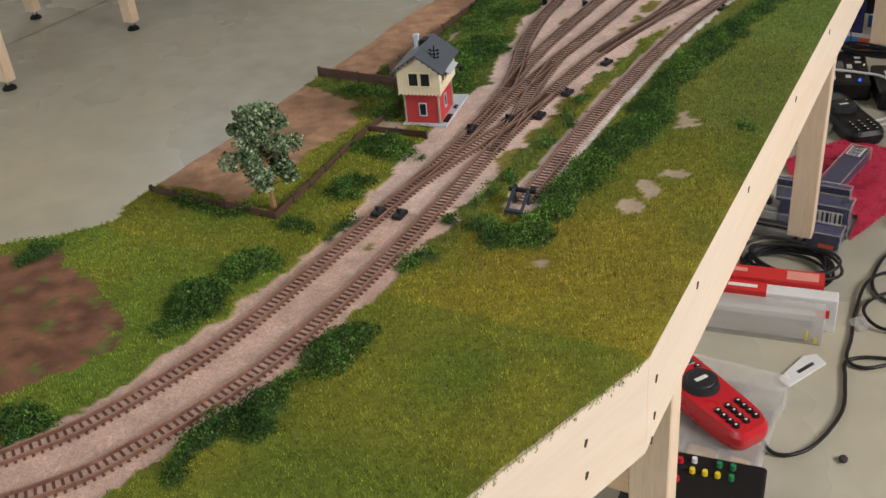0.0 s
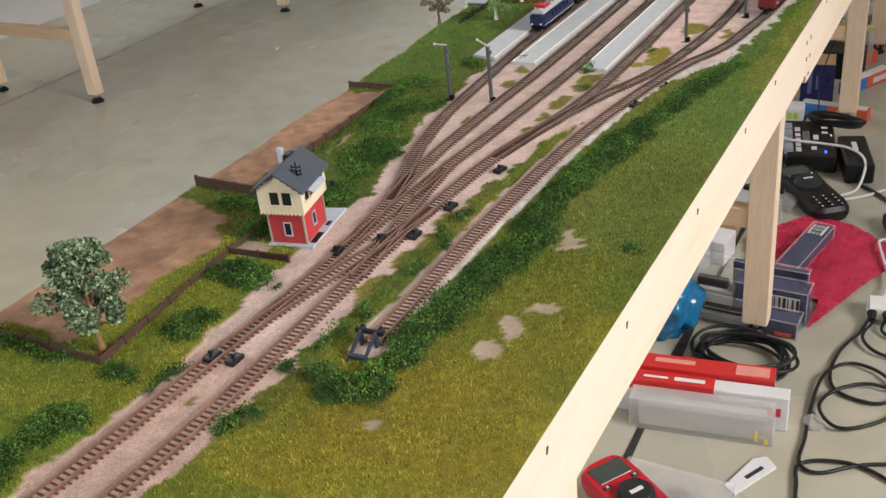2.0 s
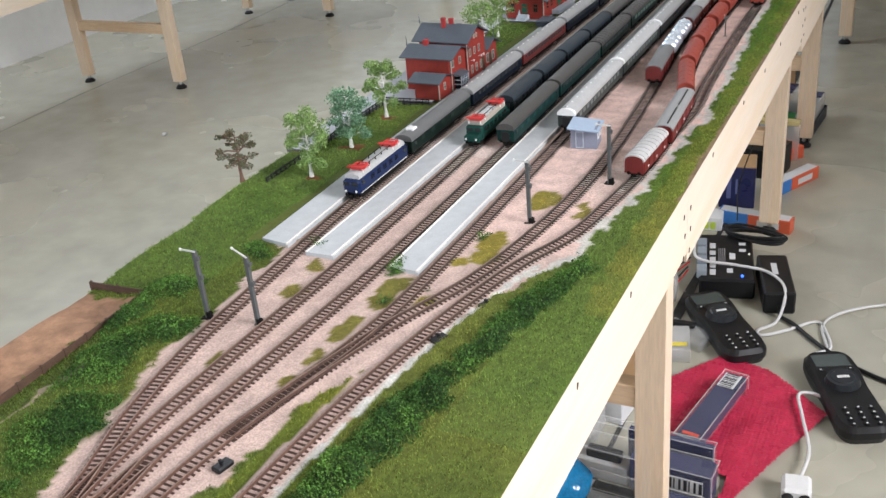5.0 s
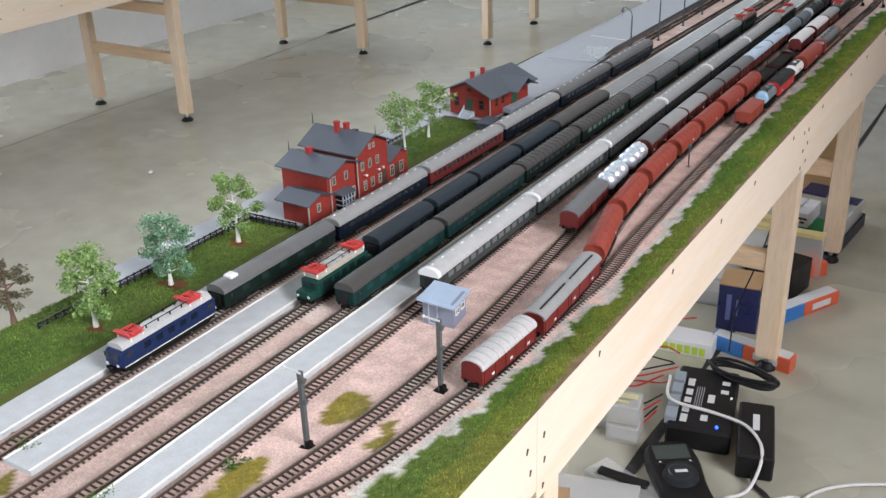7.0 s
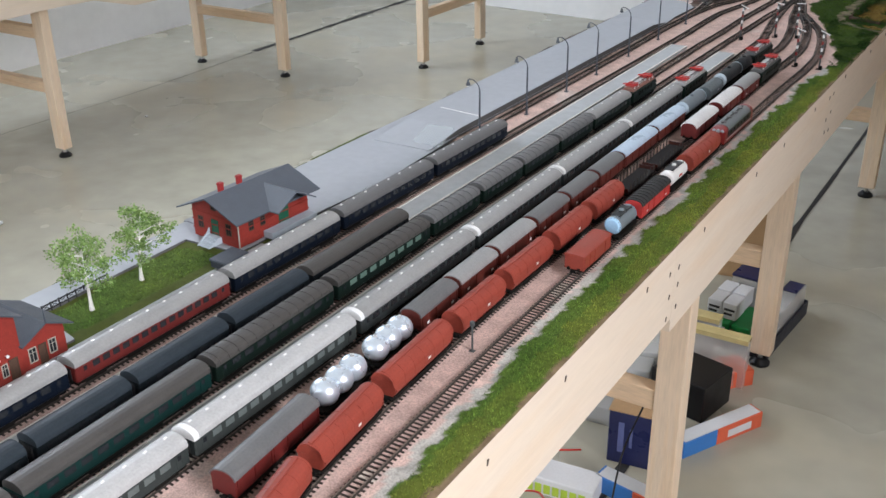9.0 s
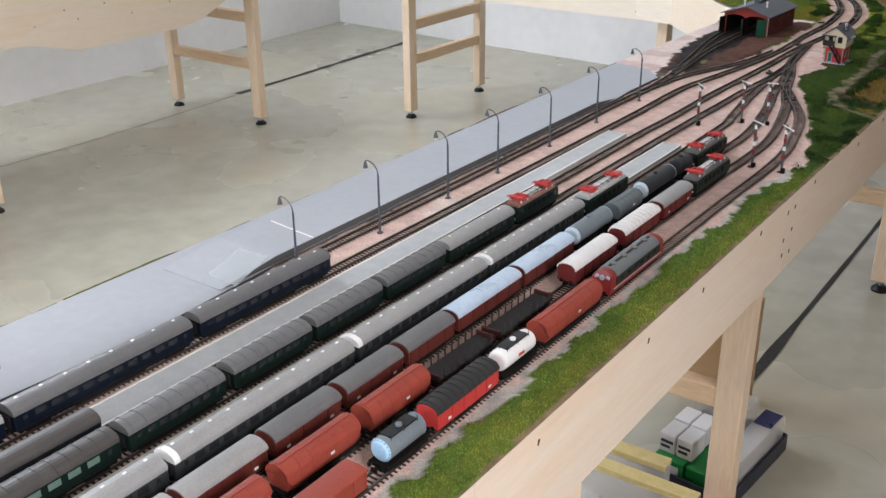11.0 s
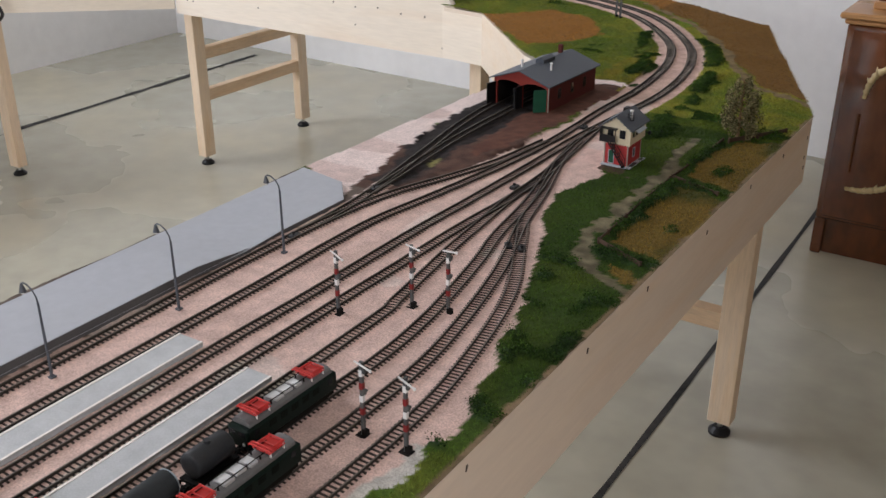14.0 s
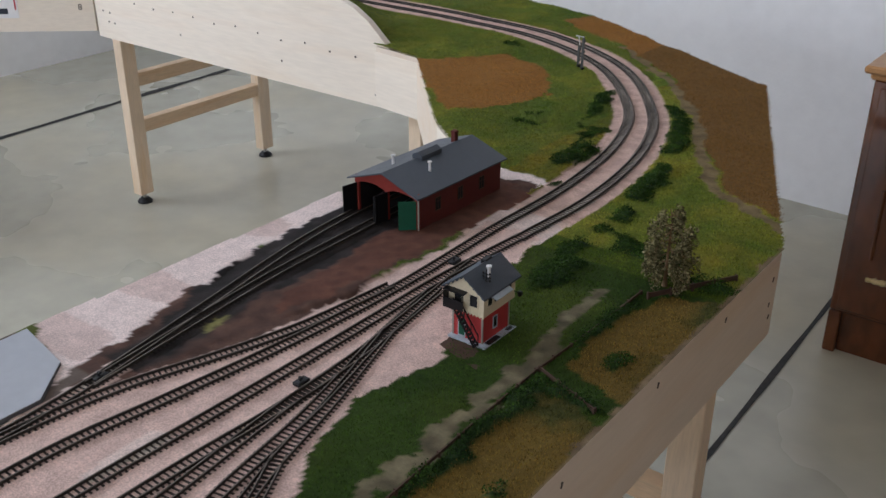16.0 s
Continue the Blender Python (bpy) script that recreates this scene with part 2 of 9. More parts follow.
# ---- room ----
def wall(name, label, x0, x1, y0, y1, z0=0.0, z1=ROOM_H, holes=(), axis="x", material=M_WALL):
    """A wall along x or y with rectangular openings (a0, a1, z0, z1) that go through it."""
    bm = bmesh.new()
    a0, a1 = (x0, x1) if axis == "x" else (y0, y1)
    cuts = sorted({a0, a1, *[h[0] for h in holes], *[h[1] for h in holes]})
    zs = sorted({z0, z1, *[h[2] for h in holes], *[h[3] for h in holes]})
    for i in range(len(cuts) - 1):
        for j in range(len(zs) - 1):
            ca, cz = (cuts[i] + cuts[i + 1]) / 2, (zs[j] + zs[j + 1]) / 2
            if any(h[0] < ca < h[1] and h[2] < cz < h[3] for h in holes):
                continue
            if axis == "x":
                box(bm, cuts[i], cuts[i + 1], y0, y1, zs[j], zs[j + 1])
            else:
                box(bm, x0, x1, cuts[i], cuts[i + 1], zs[j], zs[j + 1])
    return tagged(part(name, bm, material), label, "wall", kind="structure")


bm = bmesh.new()
box(bm, WALL_W, WALL_E, WALL_S, 4.95, -0.1, 0.0)
tagged(part("floor", bm, M_FLOOR), "greyish beige coated concrete floor with dark joints", "floor", kind="structure")
wall("wall_west", "plain white painted wall with one high window", WALL_W - 0.2, WALL_W, WALL_S, 4.95, holes=[(1.95, 3.45, 1.25, 2.25)], axis="y")
wall("wall_east", "plain warm brown wooden wall with one window", WALL_E, WALL_E + 0.2, WALL_S, 4.95, holes=[(0.05, 1.35, 1.30, 2.40)], axis="y", material=M_WALL_E)
wall("wall_south", "plain warm brown wooden wall with two windows", WALL_W - 0.2, WALL_E + 0.2, WALL_S - 0.2, WALL_S, holes=[(-2.1, -0.8, 0.85, 2.15), (-0.1, 1.2, 0.85, 2.15)], material=M_WALL_E)
bm = bmesh.new()
slab(bm, [(WALL_W - 0.2, 4.83), (WALL_E + 0.2, 4.57), (WALL_E + 0.2, 4.97), (WALL_W - 0.2, 5.03)], 0, ROOM_H)
tagged(part("wall_north", bm, M_WALL), "plain white painted wall", "wall", kind="structure")
bm = bmesh.new()
box(bm, WALL_W - 0.2, WALL_E + 0.2, WALL_S - 0.2, 5.0, ROOM_H, ROOM_H + 0.15)
tagged(part("ceiling", bm, M_CEIL), "plain white painted ceiling", "ceiling", kind="structure")


def floor_joint(pts, w):
    """A dark uneven joint lying in the floor."""
    bm = bmesh.new()
    q = spline(pts, 0.05)
    rows = []
    for i, p in enumerate(q):
        ww = w * (0.55 + 0.9 * noise.noise(Vector((p[0] * 3, p[1] * 3, 1.7))) ** 2 * 3 + 0.25 * noise.noise(Vector((p[0] * 20, p[1] * 20, 4))))
        rows.append((bm.verts.new((p[0] - ww, p[1], 0.0012)), bm.verts.new((p[0] + ww, p[1], 0.0012))))
    for a, b in zip(rows, rows[1:]):
        bm.faces.new((a[0], a[1], b[1], b[0]))
    return tagged(part("floor_joint", bm, M_SEAM), "dark filled joint in the concrete floor", "floor joint", kind="structure")


floor_joint([(-2.2, 0.4), (-2.20, 1.9), (-2.225, 2.6), (-2.215, 3.2), (-2.235, 3.7)], 0.0022)
floor_joint([(-2.243, 3.72), (-2.245, 3.95), (-2.256, 4.3), (-2.264, 4.72)], 0.017)
floor_joint([(-0.20, 0.2), (-0.235, 1.2), (-0.232, 2.2), (-0.236, 3.0), (-0.236, 3.6), (-0.243, 4.6)], 0.007)

# ---- layout tables ----
T = 0.484           # level of the scenery
EDGE = -0.094       # outer face of the long front board
BOARD_LOW = {"start": 0.420, "throat": 0.421, "station": 0.412, "yard": 0.398, "shed": 0.399, "corner": 0.400}


def trestle(m, span, label, height=T - 0.012, rails=(0.17, 0.29)):
    """Two legs with screw feet and two cross rails between them, along local x."""
    top = thing("trestle", m, label, "table trestle", "table trestles")
    for k, x in enumerate((0.0, -span)):
        bm = bmesh.new()
        box(bm, x - 0.017, x + 0.017, -0.013, 0.013, 0.022, height, 0.0012)
        leg = part("leg", bm, M_PINE, top)
        bm = bmesh.new()
        rod(bm, (x, 0, 0), (x, 0, 0.004), 0.016, 0.016, 20)
        rod(bm, (x, 0, 0.004), (x, 0, 0.011), 0.016, 0.009, 20)
        part("foot", bm, M_RUBBER, leg, "black plastic screw foot")
        bm = bmesh.new()
        rod(bm, (x, 0, 0.010), (x, 0, 0.024), 0.004, 0.004, 10)
        part("bolt", bm, M_STEEL, leg)
    for z in rails:
        bm = bmesh.new()
        box(bm, -span + 0.017, -0.017, -0.011, 0.011, z, z + 0.028, 0.001)
        part("cross_rail", bm, M_PINE_X, top)
    return top


for y in (0.62, 1.337, 2.150, 2.592, 3.410):
    trestle(pose(-0.150, y, 0), 0.30, "square pine legs with black screw feet under the railway table")
for y in (1.425, 1.84, 2.67, 3.525):
    trestle(pose(-1.935, y, 0), 0.365, "square pine legs with two cross rails under the far table", 0.44, (0.165, 0.30))
trestle(pose(-1.606, 3.830, 0, 0, 0, -90), 0.366, "square pine legs with two cross rails under the rear table", 0.42, (0.160, 0.262))
trestle(pose(-0.80, 3.80, 0, 0, 0, -90), 0.36, "square pine legs under the corner table", 0.42, (0.19, 0.29))


def board(bm, p, q, z0, z1p, z1q, th=0.012):
    """An upright board from p to q whose outer face is the line p-q; the top may slope."""
    p, q = Vector((*p, 0)), Vector((*q, 0))
    n = Vector((-(q - p).y, (q - p).x, 0)).normalized() * th
    lo = [p, q, q + n, p + n]
    vs = [bm.verts.new((v.x, v.y, z0)) for v in lo] + [bm.verts.new((v.x, v.y, z)) for v, z in zip(lo, (z1p, z1q, z1q, z1p))]
    for f in ((0, 1, 2, 3), (4, 7, 6, 5), (0, 4, 5, 1), (1, 5, 6, 2), (2, 6, 7, 3), (3, 7, 4, 0)):
        bm.faces.new([vs[i] for i in f])
    bmesh.ops.recalc_face_normals(bm, faces=bm.faces)


def screw_marks(parent, p, q, along):
    """Small sunk screw holes in a board's outer face."""
    p, q = Vector((*p, 0)), Vector((*q, 0))
    d = (q - p).normalized()
    n = Vector((d.y, -d.x, 0))
    for s, z in along:
        bm = bmesh.new()
        c = p + d * s + Vector((0, 0, z))
        t = Vector((0, 0, 1)) + d * 0.25
        rod(bm, c - t * 0.0022, c + t * 0.0022, 0.0007, 0.0010, 6)
        part("screw", bm, M_SCREW, parent)


M_SCREW = mat("dark_screw", (0.09, 0.07, 0.055), 0.5, 0.3, vary=0.3, scale=300)
rng = random.Random(5)
# outlines of the tables, seen from above, counterclockwise
MODULES = {
    "start": [(-0.094, 0.409), (-0.48, 0.432), (-0.471, 0.424), (-0.503, 0.389), (-0.56, 0.345), (-0.60, 0.20), (-0.56, 0.06), (-0.215, 0.06)],
    "throat": [(EDGE, 0.4094), (EDGE, 1.230), (-0.492, 1.230), (-0.484, 0.95), (-0.48, 0.434)],
    "station": [(EDGE, 1.2304), (EDGE, 1.943), (-0.508, 1.943), (-0.500, 1.5), (-0.497, 1.232)],
    "yard": [(EDGE, 1.9434), (EDGE, 2.529), (-0.502, 2.529), (-0.503, 2.2), (-0.508, 1.945)],
    "shed": [(EDGE, 2.5294), (EDGE, 3.425), (-0.35, 3.43), (-0.496, 3.43), (-0.506, 2.955), (-0.503, 2.70), (-0.502, 2.531)],
    "corner": [(EDGE, 3.4254), (-0.292, 3.911), (-0.685, 4.138), (-0.86, 4.186), (-0.86, 3.76), (-0.764, 3.745), (-0.551, 3.515), (-0.44, 3.432)],
}
OPEN_SIDES = {"start": {0}, "throat": {1, 4}, "station": {1, 4}, "yard": {1, 4}, "shed": {1, 6}, "corner": {3, 7}}
for key, pts in MODULES.items():
    top = thing("layout_table", pose(0, 0, 0), "light plywood table frame that carries the model railway", "table", "railway tables")
    bm = bmesh.new()
    ins = [Vector((*p, 0)) for p in pts]
    cx = sum(ins, Vector()) / len(ins)
    slab(bm, [tuple((p + (cx - p).normalized() * 0.004).xy) for p in ins], T - 0.012, T - 0.0025)
    part("tabletop", bm, M_PLY, top)
    for i in range(len(pts)):
        if i in OPEN_SIDES[key]:
            continue
        p, q = pts[i], pts[(i + 1) % len(pts)]
        z1 = T + 0.0004 if p[0] == EDGE and q[0] == EDGE or key == "start" and i == 7 else T - 0.0022
        zs = (z1, z1)
        if key == "corner" and i == 4:
            zs = (T - 0.010, T - 0.010)
        bm = bmesh.new()
        board(bm, p, q, BOARD_LOW[key] if key != "corner" or i < 3 else 0.385, *zs)
        fb = part("front_board" if i == 0 else "side_board", bm, M_PLY if abs(p[0] - q[0]) < abs(p[1] - q[1]) else M_PLY_X, top)
        L = math.dist(p, q)
        if i == 0 and key not in ("start", "corner") or key == "start" and i == 7:
            spots = []
            for s in ((0.012, L - 0.012) if key != "start" else (0.06, 0.10, L - 0.05)):
                for z in (T - 0.02, T - 0.045, T - 0.066):
                    spots.append((s + rng.uniform(-0.003, 0.003), z + rng.uniform(-0.004, 0.004)))
            for k in range(int(L / 0.14)):
                spots.append((0.09 + k * 0.14 + rng.uniform(-0.02, 0.02), T - 0.008 - rng.uniform(0, 0.006)))
            screw_marks(fb, p, q, spots)

# rear table: its inner board has a sloping outline that follows a hill
REAR_Y = 3.762
top = thing("layout_table", pose(0, 0, 0), "pale plywood board with a hill-shaped top edge and screws", "table", "railway tables")
bm = bmesh.new()
prism(bm, [(-0.806, 0.383), (-0.812, 0.474), (-0.830, 0.480), (-0.874, 0.518), (-0.905, 0.536), (-0.94, 0.548), (-1.0, 0.556), (-1.583, 0.560), (-1.583, 0.389), (-1.56, 0.388)],
      REAR_Y, REAR_Y + 0.012)
fb = part("front_board", bm, M_PLY_X, top)
rng = random.Random(9)
for x, z in [(-0.846 - 0.0556 * k, 0.457 + 0.0011 * k + rng.uniform(-0.003, 0.003)) for k in range(15)] + [
        (-1.56, 0.442), (-1.539, 0.440), (-1.545, 0.422), (-1.527, 0.421), (-1.331, 0.428), (-1.07, 0.423),
        (-0.849, 0.422), (-0.825, 0.422), (-0.861, 0.402), (-0.843, 0.401)]:
    bm = bmesh.new()
    rod(bm, (x, REAR_Y + 0.001, z), (x, REAR_Y - 0.0006, z), 0.0021, 0.0018, 8)
    part("screw", bm, M_SCREW, fb)


def pencil_figure(text, m, size, parent):
    """A handwritten figure on a board."""
    cu = bpy.data.curves.new("figure", "FONT")
    cu.body, cu.size, cu.extrude, cu.align_x, cu.align_y = text, size, 0.0001, "CENTER", "CENTER"
    ob = new("figure", cu)
    me = bpy.data.meshes.new_from_object(ob)
    bpy.data.objects.remove(ob)
    fig = part("figure", me, mat("pencil", (0.06, 0.05, 0.045), 0.6, vary=0.3, scale=400), parent, "handwritten dark figure")
    fig.matrix_local = m
    return fig


pencil_figure("9", pose(-0.819, REAR_Y - 0.0006, 0.431, 90, 90, 0), 0.020, fb)
bm = bmesh.new()
slab(bm, [(-0.862, 3.774), (-0.862, 4.186), (-1.72, 4.19), (-1.72, 3.774)], T - 0.014, T - 0.004)
part("tabletop", bm, M_PLY_X, top)
bm = bmesh.new()
board(bm, (-0.862, 4.186), (-1.72, 4.19), 0.385, T, T)
part("side_board", bm, M_PLY_X, top)
# far table along the west wall, with a stepped lower edge
top = thing("layout_table", pose(0, 0, 0), "pale plywood board of the far table with scattered screws", "table", "railway tables")
bm = bmesh.new()
prism(bm, [(0.6, 0.35), (2.70, 0.375), (2.80, 0.372), (2.925, 0.338), (3.222, 0.338), (3.31, 0.350), (3.42, 0.395), (3.50, 0.408), (3.50, 0.50), (0.6, 0.50)], -1.905, -1.893, "x")
fb = part("front_board", bm, M_PLY, top)
rng = random.Random(4)
for k in range(22):
    y, z = 2.0 + k * 0.068 + rng.uniform(-0.02, 0.02), rng.choice((0.40, 0.435, 0.41))
    bm = bmesh.new()
    rod(bm, (-1.894, y, z), (-1.8924, y, z), 0.0018, 0.0016, 8)
    part("screw", bm, M_SCREW, fb)
bm = bmesh.new()
slab(bm, [(-1.906, 0.6), (-1.906, 3.5), (-2.36, 3.5), (-2.36, 0.6)], 0.448, 0.458)
part("tabletop", bm, M_PLY, top)
bm = bmesh.new()
board(bm, (-1.892, 3.502), (-1.587, 3.760), 0.398, 0.50, 0.50)
joining = part("joining_board", bm, M_PLY_X, top)
pencil_figure("8", pose(-1.6066, 3.7428, 0.445, 90, 0, 39.5), 0.017, joining)
# a printed poster hangs on the joining board
poster = thing("poster", pose(-1.6985, 3.6655, 0.431, 90, 0, 39.5), "white poster with red and black print on the plywood board", "poster")
bm = bmesh.new()
box(bm, -0.135, 0.0, -0.006, 0.066, 0.0, 0.0008)
part("sheet", bm, mat("white_paper", (0.8, 0.8, 0.8), 0.7, vary=0.03), poster)
for x0, x1, y0, y1, ink in ((-0.062, -0.044, 0.0, 0.012, (0.5, 0.04, 0.05)), (-0.040, -0.020, 0.002, 0.013, (0.03, 0.035, 0.05)), (-0.006, -0.003, 0.010, 0.060, (0.5, 0.04, 0.05)), (-0.110, -0.075, 0.002, 0.012, (0.03, 0.035, 0.05))):
    bm = bmesh.new()
    box(bm, x0, x1, y0, y1, 0.0008, 0.0012)
    part("printing", bm, mat("poster_ink_%d" % (ink[0] * 100), ink, 0.6), poster)

# ---- tracks ----
GAUGE, SLEEPER_STEP = 0.0090, 0.0042
TRACKS = {
    "main_west": [(-0.42, 0.13), (-0.354, 0.222), (-0.330, 0.267), (-0.312, 0.338), (-0.306, 0.419), (-0.303, 0.497), (-0.300, 0.583), (-0.299, 0.68), (-0.295, 0.777), (-0.288, 0.88),
                  (-0.282, 1.0), (-0.280, 1.12), (-0.280, 1.25), (-0.283, 1.45), (-0.287, 1.9), (-0.284, 2.6), (-0.2815, 2.8), (-0.280, 2.90), (-0.276, 2.98), (-0.278, 3.06), (-0.288, 3.15), (-0.299, 3.24)],
    "main_east": [(-0.40, 0.13), (-0.323, 0.208), (-0.298, 0.254), (-0.279, 0.319), (-0.272, 0.393), (-0.270, 0.467), (-0.271, 0.547), (-0.273, 0.62), (-0.271, 0.725), (-0.265, 0.804),
                  (-0.251, 0.873), (-0.232, 0.945), (-0.205, 1.02), (-0.189, 1.10), (-0.180, 1.2), (-0.180, 1.3), (-0.188, 1.44), (-0.197, 1.55), (-0.205, 1.7), (-0.208, 1.9), (-0.209, 2.5),
                  (-0.205, 2.66), (-0.209, 2.73), (-0.217, 2.782), (-0.229, 2.845), (-0.2425, 2.90), (-0.254, 2.973), (-0.264, 3.02), (-0.281, 3.09), (-0.296, 3.18)],
    "branch": [(-0.300, 0.60), (-0.303, 0.65), (-0.310, 0.711), (-0.315, 0.76), (-0.317, 0.82), (-0.316, 0.90), (-0.313, 1.0), (-0.312, 1.12), (-0.312, 1.25), (-0.314, 1.7), (-0.313, 2.45), (-0.313, 2.62), (-0.3105, 2.72), (-0.3105, 2.85), (-0.3065, 2.97), (-0.304, 3.09), (-0.3035, 3.18), (-0.300, 3.24), (-0.294, 3.31)],
    "platform_west": [(-0.310, 0.711), (-0.320, 0.75), (-0.336, 0.80), (-0.350, 0.875), (-0.356, 0.96), (-0.361, 1.05), (-0.364, 1.13), (-0.365, 1.4), (-0.362, 2.0), (-0.3575, 2.5), (-0.3560, 2.70), (-0.3580, 2.80),
                      (-0.3560, 2.87), (-0.3465, 2.933), (-0.334, 3.021), (-0.3285, 3.071), (-0.324, 3.126), (-0.322, 3.19), (-0.324, 3.30)],
    "crossover": [(-0.303, 0.50), (-0.299, 0.54), (-0.288, 0.60), (-0.277, 0.66), (-0.272, 0.71)],
    "slip": [(-0.271, 0.60), (-0.277, 0.65), (-0.288, 0.71), (-0.295, 0.777)],
    "platform_east": [(-0.265, 0.804), (-0.255, 0.86), (-0.244, 0.92), (-0.238, 1.0), (-0.236, 1.2), (-0.239, 1.6), (-0.2415, 2.0), (-0.241, 2.4), (-0.242, 2.70), (-0.246, 2.745), (-0.254, 2.80), (-0.262, 2.854), (-0.268, 2.91), (-0.275, 2.98), (-0.2775, 3.05)],
    "siding": [(-0.220, 0.535), (-0.222, 0.673), (-0.217, 0.83), (-0.203, 0.945), (-0.182, 1.045), (-0.158, 1.11), (-0.147, 1.18), (-0.139, 1.26), (-0.138, 1.36), (-0.147, 1.44), (-0.163, 1.52), (-0.1725, 1.62), (-0.177, 1.75), (-0.1775, 2.0),
               (-0.176, 2.5), (-0.174, 2.6), (-0.177, 2.70), (-0.202, 2.829), (-0.235, 2.933), (-0.252, 3.0), (-0.268, 3.055), (-0.285, 3.11)],
    "goods_east": [(-0.138, 1.33), (-0.132, 1.42), (-0.137, 1.50), (-0.141, 1.62), (-0.144, 1.75), (-0.145, 1.9), (-0.144, 2.4), (-0.142, 2.6), (-0.150, 2.692), (-0.174, 2.8), (-0.213, 2.889), (-0.24, 2.945)],
    "rear_west": [(-0.397, 2.09), (-0.396, 2.4), (-0.396, 2.6), (-0.398, 2.7), (-0.396, 2.811), (-0.390, 2.885), (-0.381, 2.934), (-0.370, 2.969), (-0.358, 3.004), (-0.340, 3.07), (-0.3285, 3.16)],
    "shed_west": [(-0.396, 2.80), (-0.400, 2.90), (-0.421, 3.03), (-0.444, 3.16), (-0.452, 3.25), (-0.453, 3.37)],
    "shed_east": [(-0.401, 2.92), (-0.411, 3.02), (-0.420, 3.12), (-0.423, 3.25), (-0.424, 3.37)],
    "curve_inner": [(-0.324, 3.30), (-0.324, 3.44), (-0.346, 3.59), (-0.400, 3.718), (-0.519, 3.859), (-0.678, 3.943), (-0.838, 3.967), (-0.967, 3.975), (-1.30, 3.98), (-1.70, 3.96)],
    "curve_outer": [(-0.294, 3.30), (-0.289, 3.432), (-0.310, 3.581), (-0.366, 3.717), (-0.488, 3.873), (-0.660, 3.973), (-0.838, 4.002), (-0.967, 4.010), (-1.30, 4.015), (-1.70, 3.995)],
}
COURSE = {k: spline(v, 0.002) for k, v in TRACKS.items()}
RAIL_Z = T + 0.0044


def frames_along(q):
    d = np.gradient(q, axis=0)
    d /= np.linalg.norm(d, axis=1)[:, None]
    return d, np.c_[d[:, 1], -d[:, 0]]


def rail_mesh(q, off, w, z0, z1, material):
    d, n = frames_along(q)
    q = q[::3] if len(q) % 3 == 1 else np.vstack([q[::3], q[-1:]])
    d, n = frames_along(q)
    a, b = q + n * (off - w / 2), q + n * (off + w / 2)
    m = len(q)
    v = np.vstack([np.c_[a, np.full(m, z0)], np.c_[b, np.full(m, z0)], np.c_[a, np.full(m, z1)], np.c_[b, np.full(m, z1)]])
    i = np.arange(m - 1)
    f = np.vstack([np.c_[i + 2 * m, i + 3 * m, i + 3 * m + 1, i + 2 * m + 1], np.c_[i, i + 2 * m, i + 2 * m + 1, i + 1], np.c_[i + m, i + m + 1, i + 3 * m + 1, i + 3 * m]])
    f = np.vstack([f, [[0, m, 3 * m, 2 * m], [m - 1, 3 * m - 1, 4 * m - 1, 2 * m - 1]]])
    return np_mesh("rail", v, f, material)


SLEEPER_MESH = None
SINGLE = {"main_west": (0.10, 0.80), "main_east": (0.10, 0.80), "siding": (0.53, 0.95), "crossover": (0, 0)}
for key, q in COURSE.items():
    track = thing("railway_track", pose(0, 0, 0), "model railway track with rust-brown rails on brown sleepers", "track", "tracks of the station")
    for s in (-1, 1):
        rail = part("rail", rail_mesh(q, s * GAUGE / 2, 0.0010, T + 0.002, RAIL_Z - 0.0003, M_RAIL), None, track)
        part("running_surface", rail_mesh(q, s * GAUGE / 2, 0.0008, RAIL_Z - 0.0004, RAIL_Z, M_RAILTOP), None, rail, "worn brown rail head")
    arc = np.arange(len(q)) * 0.002
    pos = np.arange(0.002, arc[-1], SLEEPER_STEP)
    c = np.c_[np.interp(pos, arc, q[:, 0]), np.interp(pos, arc, q[:, 1])]
    d, n = frames_along(c)
    L, W, H0, H1 = 0.0144 / 2, 0.0015 / 2, T - 0.001, T + 0.0022
    lo, hi = SINGLE.get(key, (0, 0))
    single = (c[:, 1] > lo) & (c[:, 1] < hi)
    # sleepers near the start are single pieces on one mesh, the others one joined mesh
    if single.any():
        if SLEEPER_MESH is None:
            bm = bmesh.new()
            box(bm, -L, L, -W, W, -0.001, 0.0022)
            SLEEPER_MESH = bpy.data.meshes.new("sleeper")
            bm.to_mesh(SLEEPER_MESH)
            bm.free()
            SLEEPER_MESH.materials.append(M_SLEEPER)
        for k in np.nonzero(single)[0]:
            ob = new("sleeper", SLEEPER_MESH)
            ob.parent = track
            ob.matrix_local = pose(c[k, 0], c[k, 1], T, 0, 0, math.degrees(math.atan2(d[k, 1], d[k, 0])) - 90)
    c, d, n = c[~single], d[~single], n[~single]
    if len(c):
        V = []
        for z in (H0, H1):
            for sx, sy in ((-1, -1), (1, -1), (1, 1), (-1, 1)):
                V.append(np.c_[c + n * sx * L + d * sy * W, np.full(len(c), z)])
        m = len(c)
        i = np.arange(m)
        F = np.vstack([np.c_[[i + m * k for k in f]].T for f in ((4, 5, 6, 7), (0, 4, 7, 3), (1, 2, 6, 5), (0, 1, 5, 4), (2, 3, 7, 6))])
        ob = part("sleeper_strip", np_mesh("sleeper_strip", np.vstack(V), F, M_SLEEPER), None, track)
        tagged(ob, "", "", "", "stuff")

